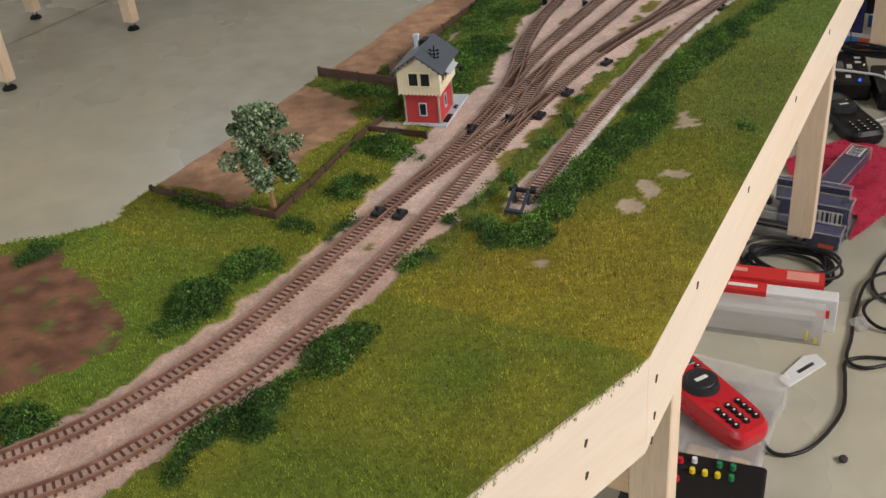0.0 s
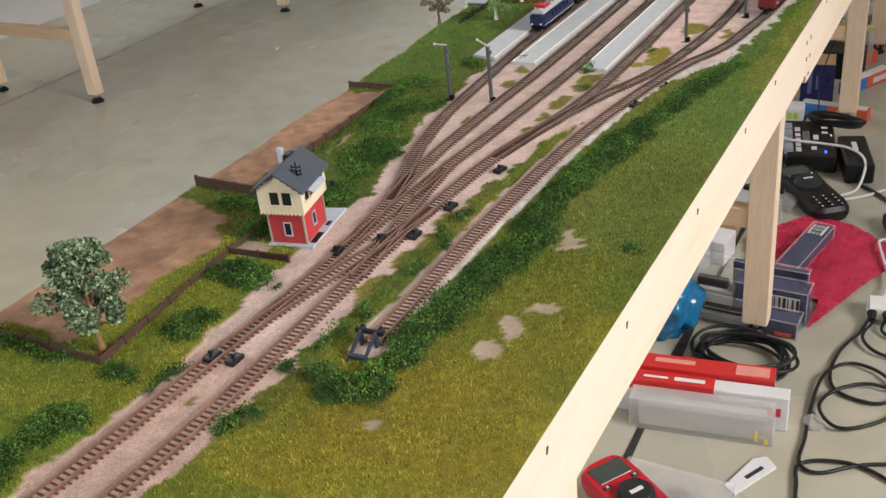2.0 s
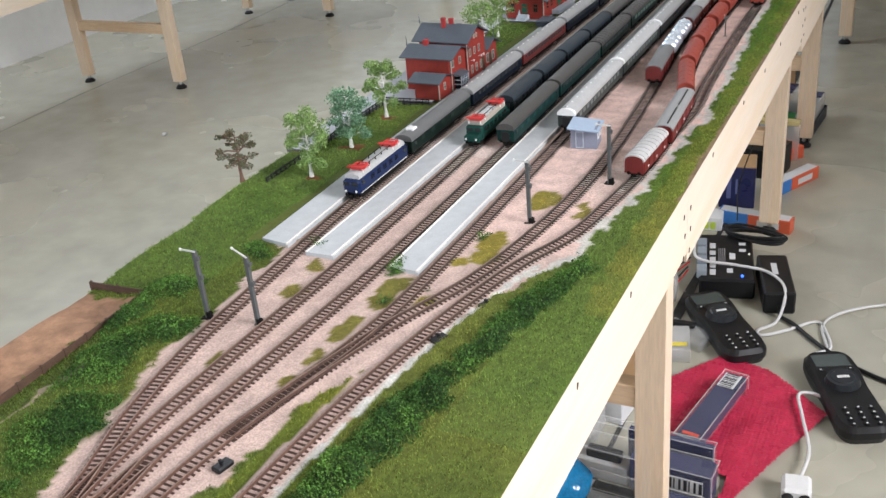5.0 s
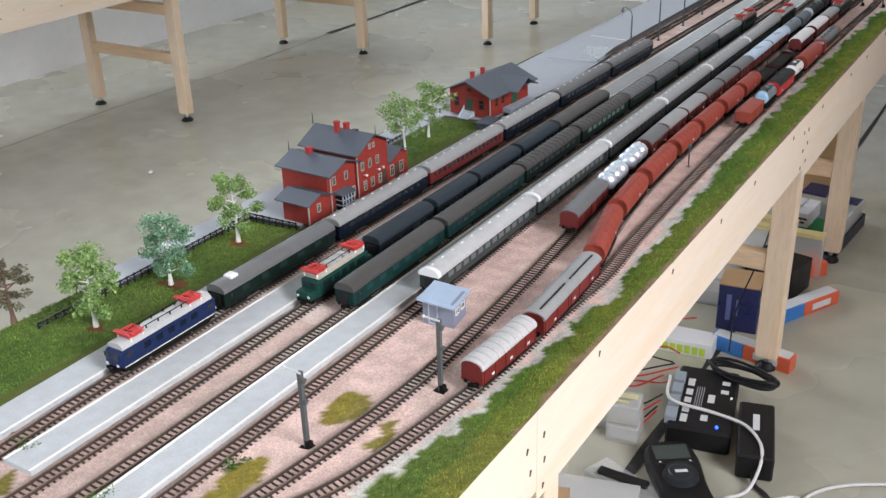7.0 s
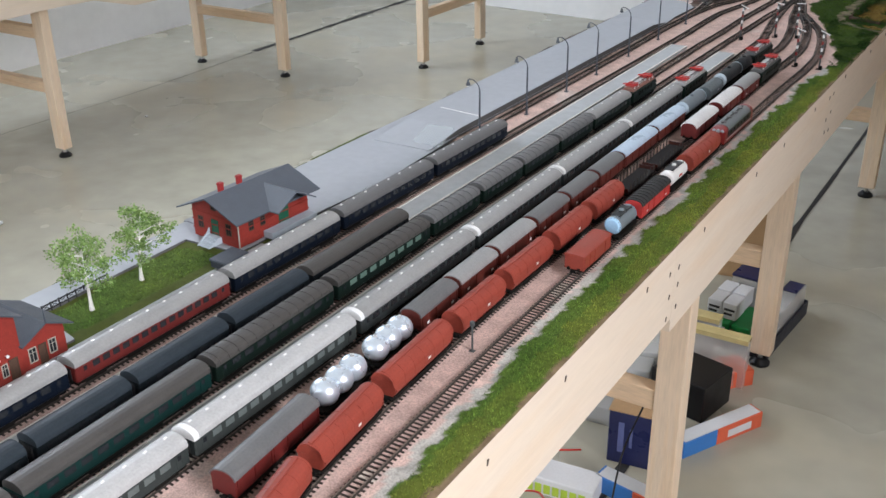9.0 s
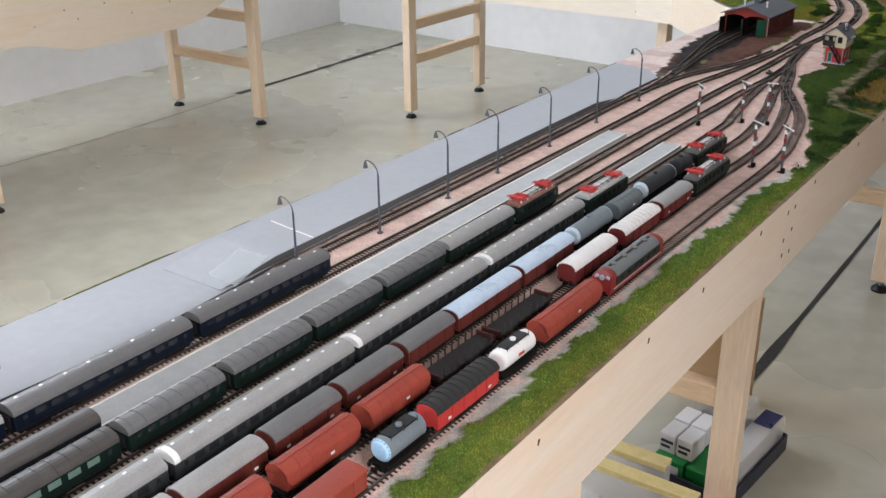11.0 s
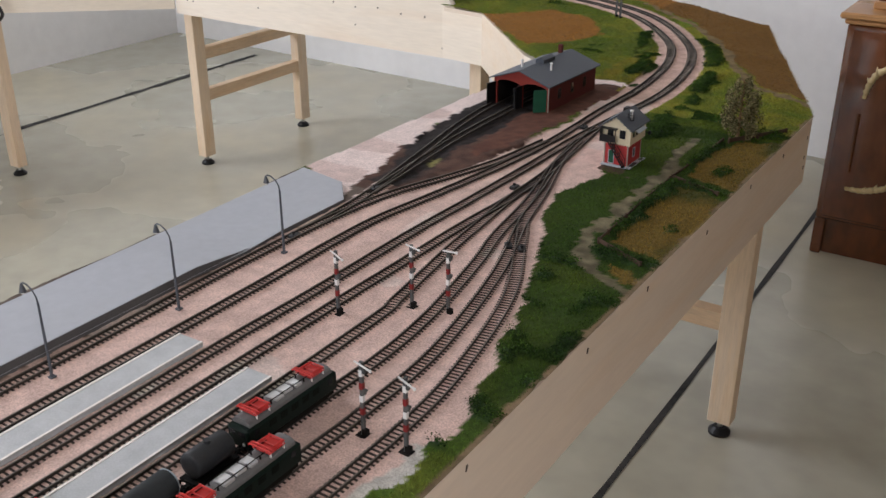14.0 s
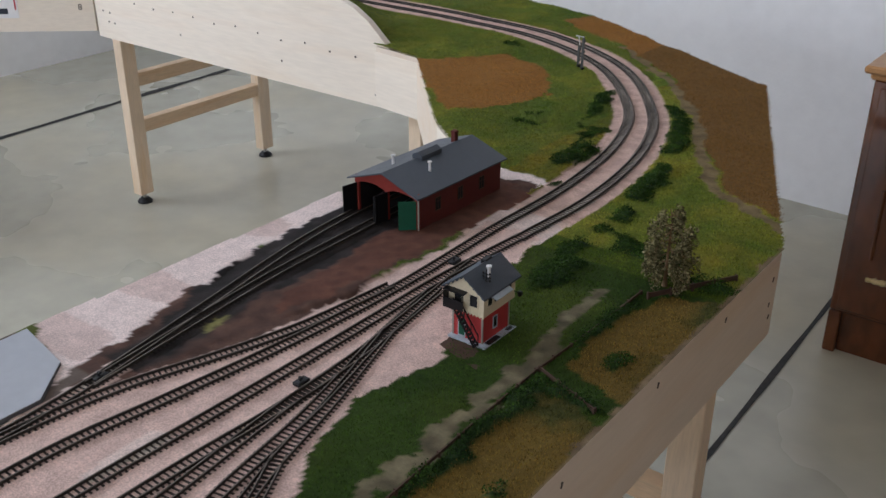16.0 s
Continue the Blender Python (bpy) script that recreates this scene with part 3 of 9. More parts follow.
# ---- scenery ground ----
H = 0.003
GX, GY = EDGE - H * np.arange(549)[::-1], np.arange(0.045, 4.2, H)
XX, YY = np.meshgrid(GX, GY, indexing="ij")


def value_noise(x, y, scale, seed):
    """Smooth noise between 0 and 1."""
    r = np.random.RandomState(seed)
    tab = r.rand(256, 256)
    u, v = x * scale, y * scale
    i, j = np.floor(u).astype(int), np.floor(v).astype(int)
    a, b = u - i, v - j
    a, b = a * a * (3 - 2 * a), b * b * (3 - 2 * b)
    g = lambda p, q: tab[p % 256, q % 256]
    return (g(i, j) * (1 - a) + g(i + 1, j) * a) * (1 - b) + (g(i, j + 1) * (1 - a) + g(i + 1, j + 1) * a) * b


def inside(x, y, poly):
    c = np.zeros(x.shape, bool)
    n = len(poly)
    for k in range(n):
        (x0, y0), (x1, y1) = poly[k], poly[(k + 1) % n]
        if y0 == y1:
            continue
        c ^= ((y0 > y) != (y1 > y)) & (x < (x1 - x0) * (y - y0) / (y1 - y0) + x0)
    return c


def near_line(x, y, pts, w):
    """1 on the line, falling to 0 at the distance w."""
    best = np.full(x.shape, 9.0)
    for (x0, y0), (x1, y1) in zip(pts, pts[1:]):
        l2 = (x1 - x0) ** 2 + (y1 - y0) ** 2
        t = np.clip(((x - x0) * (x1 - x0) + (y - y0) * (y1 - y0)) / l2, 0, 1)
        best = np.minimum(best, np.hypot(x - x0 - t * (x1 - x0), y - y0 - t * (y1 - y0)))
    return np.clip(1 - best / w, 0, 1)


def spots(x, y, items):
    best = np.zeros(x.shape)
    for cx, cy, rx, ry in items:
        best = np.maximum(best, 1 - np.hypot((x - cx) / rx, (y - cy) / ry))
    return np.clip(best, 0, 1)


# distance to the nearest track, on the raster
DIST = np.full(XX.shape, 0.05)
R = 14
oi, oj = np.meshgrid(np.arange(-R, R + 1), np.arange(-R, R + 1), indexing="ij")
for q in COURSE.values():
    for px, py in q[::2]:
        i, j = int(round((px - GX[0]) / H)), int(round((py - GY[0]) / H))
        i0, i1, j0, j1 = max(i - R, 0), min(i + R + 1, len(GX)), max(j - R, 0), min(j + R + 1, len(GY))
        if i0 < i1 and j0 < j1:
            sub = DIST[i0:i1, j0:j1]
            np.minimum(sub, np.hypot(XX[i0:i1, j0:j1] - px, YY[i0:i1, j0:j1] - py), out=sub)

INSIDE = np.zeros(XX.shape, bool)
for pts in MODULES.values():
    INSIDE |= inside(XX, YY, pts)
INSIDE |= (XX < -0.855) & (XX > -1.72) & (YY > 3.776) & (YY < 4.184)
INSIDE |= (YY > 0.40) & (YY < 3.435) & (XX < -0.11) & (XX > -0.475)
INSIDE |= (YY > 3.40) & (YY < 3.45) & (XX < -0.12) & (XX > -0.42)
for _ in range(1):
    grown = INSIDE.copy()
    grown[1:] |= INSIDE[:-1]
    grown[:-1] |= INSIDE[1:]
    grown[:, 1:] |= INSIDE[:, :-1]
    grown[:, :-1] |= INSIDE[:, 1:]
    INSIDE = grown
INSIDE |= (XX > -0.2) & (YY > 0.412) & (YY < 3.43)

WX = XX + (value_noise(XX, YY, 70, 1) - 0.5) * 0.012 + (value_noise(XX, YY, 250, 2) - 0.5) * 0.004
WY = YY + (value_noise(XX, YY, 70, 3) - 0.5) * 0.012 + (value_noise(XX, YY, 250, 4) - 0.5) * 0.004
N1, N2, N3 = value_noise(XX, YY, 22, 5), value_noise(XX, YY, 60, 6), value_noise(XX, YY, 9, 7)

# the ballast lies between the outermost tracks
west = np.interp(WY, [0.2, 0.27, 0.35, 0.42, 0.50, 0.60, 0.66, 0.72, 0.80, 0.90, 1.0, 1.05, 2.08, 2.12, 2.88, 2.93, 3.1, 3.2, 3.3, 3.5],
                 [-0.372, -0.345, -0.327, -0.320, -0.321, -0.330, -0.338, -0.332, -0.350, -0.369, -0.374, -0.379, -0.379, -0.412, -0.412, -0.402, -0.350, -0.341, -0.338, -0.338])
east = np.interp(WY, [0.2, 0.32, 0.43, 0.55, 0.70, 0.80, 0.87, 0.94, 1.02, 1.08, 1.2, 1.40, 1.60, 1.85, 2.5, 2.58, 2.68, 2.78, 2.9, 3.02, 3.09, 3.2, 3.3, 3.5],
                 [-0.298, -0.263, -0.255, -0.255, -0.250, -0.246, -0.232, -0.205, -0.168, -0.146, -0.127, -0.115, -0.120, -0.129, -0.127, -0.112, -0.125, -0.155, -0.200, -0.246, -0.230, -0.262, -0.279, -0.276])
YARD = (WX > west) & (WX < east) & (WY > 0.13) & (WY < 3.32)
BED = DIST < 0.0115 + (N2 - 0.5) * 0.003
SIDING_SIDE = (DIST < 0.0135) & (WX > np.interp(WY, [0.5, 0.9, 1.0, 1.2], [-0.218, -0.208, -0.192, -0.145])) & (WY > 0.53) & (WY < 1.06)
CURVE = (DIST < 0.020) & (YY > 3.28)
SHED_SAND = inside(WX, WY, [(-0.425, 2.905), (-0.515, 2.945), (-0.51, 3.32), (-0.415, 3.44), (-0.34, 3.435), (-0.345, 3.40), (-0.40, 3.412), (-0.458, 3.40), (-0.470, 3.15), (-0.452, 3.03), (-0.432, 2.96)])
BALLAST = (YARD | BED | SIDING_SIDE | CURVE | SHED_SAND) & INSIDE

TUFTS = [(-0.327, 0.873, 0.006, 0.014), (-0.327, 0.969, 0.007, 0.014), (-0.331, 1.008, 0.012, 0.012), (-0.261, 0.936, 0.008, 0.022), (-0.256, 0.990, 0.013, 0.030), (-0.262, 0.899, 0.006, 0.010), (-0.262, 0.868, 0.006, 0.012),
         (-0.212, 1.075, 0.014, 0.034), (-0.203, 1.172, 0.016, 0.020), (-0.163, 1.160, 0.005, 0.018), (-0.224, 0.985, 0.005, 0.012), (-0.224, 1.05, 0.006, 0.008), (-0.346, 1.03, 0.010, 0.006),
         (-0.243, 0.772, 0.007, 0.016), (-0.246, 0.70, 0.010, 0.026), (-0.247, 0.66, 0.011, 0.018), (-0.249, 0.63, 0.010, 0.02), (-0.253, 0.59, 0.012, 0.02), (-0.287, 0.45, 0.003, 0.006), (-0.244, 0.735, 0.006, 0.012),
         (-0.40, 3.03, 0.006, 0.014)]
TUFT = spots(WX, WY, TUFTS)
SIDING_GRASS = (N2 > 0.54) & (WX > np.interp(WY, [0.4, 0.5, 0.6, 0.7, 0.8], [-0.252, -0.250, -0.247, -0.241, -0.24])) & (WX < -0.236) & (WY > 0.48) & (WY < 0.80)
BALLAST &= ~SIDING_GRASS

SOIL = inside(WX, WY, [(-0.49, 0.468), (-0.402, 0.478), (-0.398, 0.612), (-0.42, 0.645), (-0.49, 0.668)]) | inside(WX, WY, [(-0.49, 0.70), (-0.438, 0.70), (-0.436, 0.92), (-0.49, 0.922)])
SOIL |= inside(WX, WY, [(-0.53, 0.335), (-0.49, 0.385), (-0.46, 0.355), (-0.437, 0.362), (-0.388, 0.338), (-0.370, 0.305), (-0.398, 0.245), (-0.46, 0.20), (-0.57, 0.2)])
RUST = spots(WX, WY, [(-0.378, 0.474, 0.022, 0.022), (-0.433, 1.165, 0.02, 0.018), (-0.436, 1.245, 0.02, 0.016), (-0.445, 1.335, 0.02, 0.016), (-0.495, 1.14, 0.016, 0.016)]) * (N2 > 0.42)
TAN = spots(WX, WY, [(-0.156, 0.693, 0.009, 0.017), (-0.141, 0.606, 0.011, 0.010), (-0.148, 0.582, 0.012, 0.015), (-0.153, 0.551, 0.013, 0.016), (-0.178, 0.468, 0.006, 0.008), (-0.365, 0.612, 0.02, 0.012),
                      (-0.402, 0.80, 0.006, 0.05)])
PATH_LINE = [(-0.098, 2.858), (-0.124, 2.873), (-0.142, 2.886), (-0.163, 2.910), (-0.172, 2.940), (-0.174, 2.972), (-0.171, 3.028), (-0.171, 3.087), (-0.174, 3.148), (-0.183, 3.206), (-0.186, 3.25)]
TRAIL = near_line(WX, WY, PATH_LINE, 0.0105)
COAL = inside(WX, WY, [(-0.404, 2.94), (-0.437, 3.018), (-0.463, 3.085), (-0.474, 3.20), (-0.470, 3.30), (-0.40, 3.30), (-0.399, 3.20), (-0.398, 3.10), (-0.398, 3.0)])
YARD_SOIL = inside(WX, WY, [(-0.425, 2.91), (-0.395, 2.905), (-0.375, 2.96), (-0.352, 3.05), (-0.346, 3.12), (-0.345, 3.42), (-0.46, 3.42), (-0.474, 3.2), (-0.455, 3.04), (-0.436, 2.96)]) & (DIST > 0.009)
LOAM = inside(WX, WY, [(-0.386, 3.092), (-0.369, 3.069), (-0.357, 3.11), (-0.345, 3.25), (-0.340, 3.403), (-0.40, 3.413), (-0.46, 3.40), (-0.46, 3.30), (-0.40, 3.30), (-0.396, 3.16)])
FIELD = inside(WX, WY, [(-0.765, 3.72), (-0.665, 3.835), (-0.57, 3.80), (-0.505, 3.70), (-0.53, 3.61), (-0.568, 3.56)]) | inside(WX, WY, [(-0.71, 4.07), (-0.66, 4.18), (-0.27, 3.95), (-0.08, 3.46), (-0.135, 3.495), (-0.19, 3.53), (-0.273, 3.655), (-0.40, 3.86), (-0.55, 3.99)])
TRAIL = np.maximum(TRAIL, near_line(WX, WY, [(-0.10, 3.46), (-0.145, 3.49), (-0.20, 3.525), (-0.26, 3.62), (-0.30, 3.71), (-0.40, 3.845), (-0.54, 3.975)], 0.010) * 0.8)
GARDEN = inside(WX, WY, [(-0.152, 2.948), (-0.094, 2.925), (-0.094, 3.092), (-0.107, 3.098), (-0.153, 3.112)]) | inside(WX, WY, [(-0.152, 3.145), (-0.094, 3.122), (-0.094, 3.30), (-0.148, 3.28)]) | inside(WX, WY, [(-0.140, 2.905), (-0.105, 2.893), (-0.094, 2.88), (-0.105, 2.872)])

# bushes: how high the foliage stands
BUSH = np.maximum.reduce([
    near_line(WX, WY, [(-0.232, 0.500), (-0.218, 0.486), (-0.200, 0.498), (-0.196, 0.55)], 0.014),
    near_line(WX, WY, [(-0.197, 0.56), (-0.190, 0.62), (-0.185, 0.68), (-0.188, 0.76), (-0.181, 0.82), (-0.171, 0.87)], 0.018),
    near_line(WX, WY, [(-0.175, 0.87), (-0.162, 0.93), (-0.150, 0.985), (-0.131, 1.06)], 0.013),
    spots(WX, WY, [(-0.111, 0.690, 0.008, 0.009), (-0.346, 0.577, 0.030, 0.022), (-0.341, 0.508, 0.018, 0.020), (-0.348, 0.456, 0.016, 0.010), (-0.39, 0.462, 0.02, 0.007), (-0.43, 0.457, 0.03, 0.006),
                   (-0.347, 0.404, 0.018, 0.026), (-0.352, 0.36, 0.022, 0.032), (-0.366, 0.240, 0.026, 0.016), (-0.39, 0.22, 0.03, 0.016), (-0.250, 0.351, 0.020, 0.028), (-0.258, 0.30, 0.014, 0.03), (-0.27, 0.265, 0.010, 0.03),
                   (-0.494, 0.367, 0.014, 0.022), (-0.254, 0.439, 0.008, 0.010), (-0.253, 0.455, 0.007, 0.008), (-0.26, 0.50, 0.006, 0.010), (-0.43, 0.24, 0.014, 0.012), (-0.245, 0.53, 0.006, 0.010), (-0.243, 0.565, 0.007, 0.010),
                   (-0.241, 0.62, 0.005, 0.010), (-0.238, 0.66, 0.006, 0.010), (-0.239, 0.70, 0.005, 0.010), (-0.316, 0.46, 0.006, 0.02), (-0.253, 0.975, 0.004, 0.006), (-0.233, 1.0, 0.003, 0.005), (-0.225, 1.09, 0.004, 0.005)]),
    spots(WX, WY, [(-0.362, 0.705, 0.024, 0.028), (-0.366, 0.775, 0.026, 0.05), (-0.392, 0.845, 0.026, 0.05), (-0.383, 0.895, 0.02, 0.03), (-0.42, 0.90, 0.016, 0.04), (-0.415, 0.945, 0.02, 0.022), (-0.38, 0.64, 0.012, 0.03), (-0.42, 0.667, 0.03, 0.012),
                   (-0.395, 1.02, 0.014, 0.012), (-0.352, 1.035, 0.008, 0.006), (-0.268, 1.028, 0.010, 0.014)]),
    spots(WX, WY, [(-0.154, 3.0, 0.008, 0.05), (-0.154, 3.08, 0.008, 0.05), (-0.13, 3.108, 0.03, 0.008), (-0.132, 2.921, 0.026, 0.007), (-0.116, 3.0, 0.006, 0.008), (-0.123, 3.172, 0.012, 0.014),
                   (-0.12, 3.325, 0.030, 0.016), (-0.156, 3.21, 0.006, 0.06), (-0.23, 3.26, 0.02, 0.04), (-0.245, 3.31, 0.012, 0.025), (-0.25, 3.42, 0.016, 0.03), (-0.262, 3.53, 0.016, 0.04), (-0.286, 3.62, 0.014, 0.03), (-0.31, 3.70, 0.016, 0.03),
                   (-0.36, 3.50, 0.018, 0.045), (-0.40, 3.63, 0.018, 0.03), (-0.45, 3.74, 0.02, 0.028), (-0.47, 3.60, 0.03, 0.025), (-0.52, 3.81, 0.03, 0.02), (-0.40, 3.80, 0.02, 0.03), (-0.60, 3.87, 0.03, 0.016), (-0.68, 3.895, 0.03, 0.012)]),
    np.where((YY > 2.60) & (YY < 2.93) & (XX > -0.27) & ~BALLAST, np.clip((value_noise(XX, YY, 60, 17) - 0.62) * 2.2, 0, 0.5), 0)])
HEDGE = np.maximum(near_line(WX, WY, [(-0.325, 3.44), (-0.352, 3.52), (-0.385, 3.61), (-0.44, 3.72)], 0.018), near_line(WX, WY, [(-0.245, 3.40), (-0.262, 3.54), (-0.30, 3.66), (-0.36, 3.77)], 0.016))
HEDGE = np.maximum(HEDGE, near_line(WX, WY, [(-0.235, 3.36), (-0.20, 3.34), (-0.16, 3.335)], 0.022))
BUSH = np.where(YY > 3.33, np.maximum(BUSH - 0.12, HEDGE - 0.15) * 0.9 * np.clip((value_noise(XX, YY, 30, 55) - 0.40) * 5, 0, 1), BUSH).clip(0, 1)
BUSH = BUSH * INSIDE * (DIST > 0.009) * (TRAIL < 0.2)
BUSH = BUSH * np.where((XX < -0.34) & (YY > 0.68) & (YY < 1.0), 0.6, 1.0) * np.where((YY > 0.55) & (YY < 1.1) & (XX > -0.21), np.clip(0.45 + 1.1 * value_noise(XX, YY, 45, 56), 0, 1), 1.0)
BUSH_H = np.minimum(BUSH, 0.55) * 0.0095 * (0.35 + 1.3 * value_noise(XX, YY, 110, 9))

# heights
HILL = np.clip((-0.86 - XX) / 0.14, 0, 1) * np.clip((3.955 - YY) / 0.17, 0, 1)
HILL = HILL * HILL * (3 - 2 * HILL) * 0.072
BANK = near_line(XX, YY, [(-0.395, 0.74), (-0.40, 0.86), (-0.42, 0.93)], 0.03) * 0.009
Z = T + np.where(BALLAST, 0.0012 + (N2 - 0.5) * 0.0008, 0.0012 + (N1 - 0.4) * 0.004 + (N3 - 0.5) * 0.003) + (value_noise(XX, YY, 200, 12) - 0.5) * 0.0008
Z += np.where(BALLAST, 0, 1) * (HILL + BANK)
EDGE_FALL = np.clip((EDGE - 0.001 - XX) / 0.015, 0, 1)
Z = np.where(XX > -0.11, T + 0.0008 + (Z - T - 0.0008) * EDGE_FALL, Z)
Z = np.where((XX > -0.116) & ~BALLAST, np.maximum(Z, T + 0.0008), Z)
Z = np.where(DIST < 0.009, T + 0.0018 + (N2 - 0.5) * 0.0004, Z)
Z += np.clip(BUSH_H, 0, 1) * 0.35

# base colours of the ground
TONE = np.empty(XX.shape + (3,))
TONE[:] = (0.085, 0.105, 0.022)


def lay(mask, color, vary=0.25, seed=20):
    global TONE
    m = np.clip(np.asarray(mask, float), 0, 1)[..., None]
    f = 1 + vary * (value_noise(XX, YY, 120, seed) - 0.5) * 2
    TONE = TONE * (1 - m) + np.asarray(color) * f[..., None] * m


lay(BALLAST, (0.62, 0.495, 0.445), 0.16, 21)
lay(BALLAST & (N1 > 0.66), (0.62, 0.455, 0.375), 0.15, 22)
lay(BALLAST & (YY < 0.5), (0.44, 0.305, 0.25), 0.15, 41)
lay(BALLAST & (YY >= 0.5) & (YY < 1.25), (0.50, 0.375, 0.325), 0.14, 45)
lay(BALLAST & (YY > 3.36), (0.52, 0.36, 0.30), 0.2, 46)
lay(BALLAST & (DIST < 0.0060) & (YY > 1.2), (0.56, 0.50, 0.43), 0.2, 48)
lay(SIDING_SIDE & (DIST > 0.0085), (0.52, 0.51, 0.47), 0.25, 23)
lay(YARD & (YY > 1.28) & (N1 > 0.15), (0.59, 0.425, 0.37), 0.15, 24)
lay(YARD & (YY > 1.08) & (YY < 1.48) & (XX > -0.26) & (N3 > 0.3), (0.59, 0.43, 0.375), 0.18, 44)
lay(SHED_SAND, (0.68, 0.57, 0.52), 0.12, 25)
lay(SHED_SAND & (DIST > 0.022), (0.72, 0.60, 0.56), 0.08, 25)
lay(SHED_SAND & (N1 > 0.62) & (DIST > 0.03), (0.60, 0.47, 0.43), 0.1, 50)
lay(BALLAST & YARD & (WX > east - 0.004 - 0.006 * N3) & (YY > 1.04) & (YY < 2.6), (0.45, 0.43, 0.39), 0.25, 54)
lay(RUST * 1.6, (0.16, 0.06, 0.02), 0.4, 28)
lay(np.clip(TRAIL * 2.2, 0, 1), (0.135, 0.115, 0.068), 0.55, 30)
lay((YY > 2.62) & (YY < 3.33) & (XX > -0.30) & ~BALLAST & ~GARDEN & (TRAIL < 0.2), (0.040, 0.075, 0.018), 0.4, 42)
lay((YY < 1.3) & (XX > -0.34) & ~BALLAST, (0.135, 0.135, 0.026), 0.35, 43)
lay(np.clip(TAN * 4, 0, 1), (0.32, 0.25, 0.18), 0.25, 29)
lay(SOIL, (0.26, 0.15, 0.092), 0.3, 26)
lay(SOIL & (YY > 0.44) & (N1 > 0.5), (0.31, 0.18, 0.11), 0.3, 27)
lay(SOIL & (YY < 0.44), (0.150, 0.072, 0.042), 0.4, 51)
lay(SOIL & (YY < 0.44) & (value_noise(XX, YY, 130, 53) > 0.78), (0.10, 0.10, 0.03), 0.3, 52)
lay((YY > 3.33) & ~BALLAST & ~FIELD & (TRAIL < 0.1), (0.155, 0.130, 0.030), 0.4, 47)
lay(YARD_SOIL, (0.085, 0.046, 0.034), 0.35, 36)
lay(np.maximum(near_line(WX, WY, COURSE["shed_west"][::8, :2], 0.022), near_line(WX, WY, COURSE["shed_east"][::8, :2], 0.022)) * 2.2 * (YY > 2.95) * (YY < 3.34), (0.022, 0.018, 0.017), 0.5, 40)
lay(LOAM, (0.105, 0.045, 0.030), 0.3, 31)
lay(COAL, (0.022, 0.018, 0.017), 0.5, 32)
lay(FIELD, (0.24, 0.11, 0.020), 0.2, 33)
lay(GARDEN, (0.22, 0.14, 0.03), 0.3, 34)
lay((XX < -0.385) & (YY > 2.05) & (YY < 2.93) & ~BALLAST, (0.11, 0.085, 0.07), 0.4, 37)
lay(np.clip((TUFT - 0.05) * 4, 0, 1), (0.15, 0.14, 0.05), 0.4, 38)
lay((TRAIL > 0) & (YY > 3.4), (0.16, 0.115, 0.055), 0.35, 39)

# ---- grass and foliage ----
rs = np.random.RandomState(11)
CLUMP = 0.55 * value_noise(XX, YY, 95, 13) + 0.45 * value_noise(XX, YY, 210, 14)
CELL = rs.rand(*XX.shape)
PATCH = 0.6 * value_noise(XX, YY, 14, 15) + 0.4 * value_noise(XX, YY, 35, 16)
CARD_SIDE = (XX < -0.385) & (YY > 2.05) & (YY < 2.95)
TURF = INSIDE & (~BALLAST | (TUFT > 0.12)) & ~SOIL & ~COAL & ~LOAM & ~YARD_SOIL & ~CARD_SIDE & (TAN < 0.25) & (TRAIL < 0.30) & (RUST < 0.5)
GREY = (YY > 1.40) & (YY < 2.93) & (XX < -0.405) & ~inside(XX, YY, [(-0.465, 1.575), (-0.425, 1.565), (-0.412, 1.725), (-0.468, 1.715)])
TURF &= ~GREY & ~((XX < -0.470) & (YY > 1.215) & (YY < 1.41)) & ~((XX < -0.388) & (XX > -0.425) & (YY > 1.03) & (YY < 1.75) & (XX > np.interp(YY, [1.03, 1.4], [-0.412, -0.42])))
I, J = np.nonzero(TURF)


def blades(I, J, per_cell, h0, h1, w, lean, colour, name, label):
    k = rs.poisson(per_cell[I, J] if isinstance(per_cell, np.ndarray) else per_cell, len(I))
    I, J = np.repeat(I, k), np.repeat(J, k)
    n = len(I)
    x, y = GX[I] + (rs.rand(n) - 0.5) * H, GY[J] + (rs.rand(n) - 0.5) * H
    ok = x < EDGE - 0.0012 - np.where(y > 1.2, 0.003, 0.0) * N2[I, J]
    I, J, x, y = I[ok], J[ok], x[ok], y[ok]
    n = len(I)
    z = Z[I, J]
    a, hh = rs.rand(n) * math.tau, (h0 + (h1 - h0) * rs.rand(n)) * (0.45 + 0.9 * CLUMP[I, J] + 0.2 * CELL[I, J]) * np.where(BALLAST[I, J], 0.55, 1.0)
    dx, dy = np.cos(a) * w / 2, np.sin(a) * w / 2
    lx, ly = rs.randn(n) * lean * hh, rs.randn(n) * lean * hh
    v = np.stack([np.c_[x - dx, y - dy, z - 0.0004], np.c_[x + dx, y + dy, z - 0.0004], np.c_[x + lx, y + ly, z + hh]], 1).reshape(-1, 3)
    c = colour(I, J, n)
    c = np.repeat(c, 3, 0)
    me = np_mesh(name, v, np.arange(3 * n).reshape(-1, 3), M_GRASS, c)
    return tagged(part(name, me, None), label, "grass", kind="stuff")


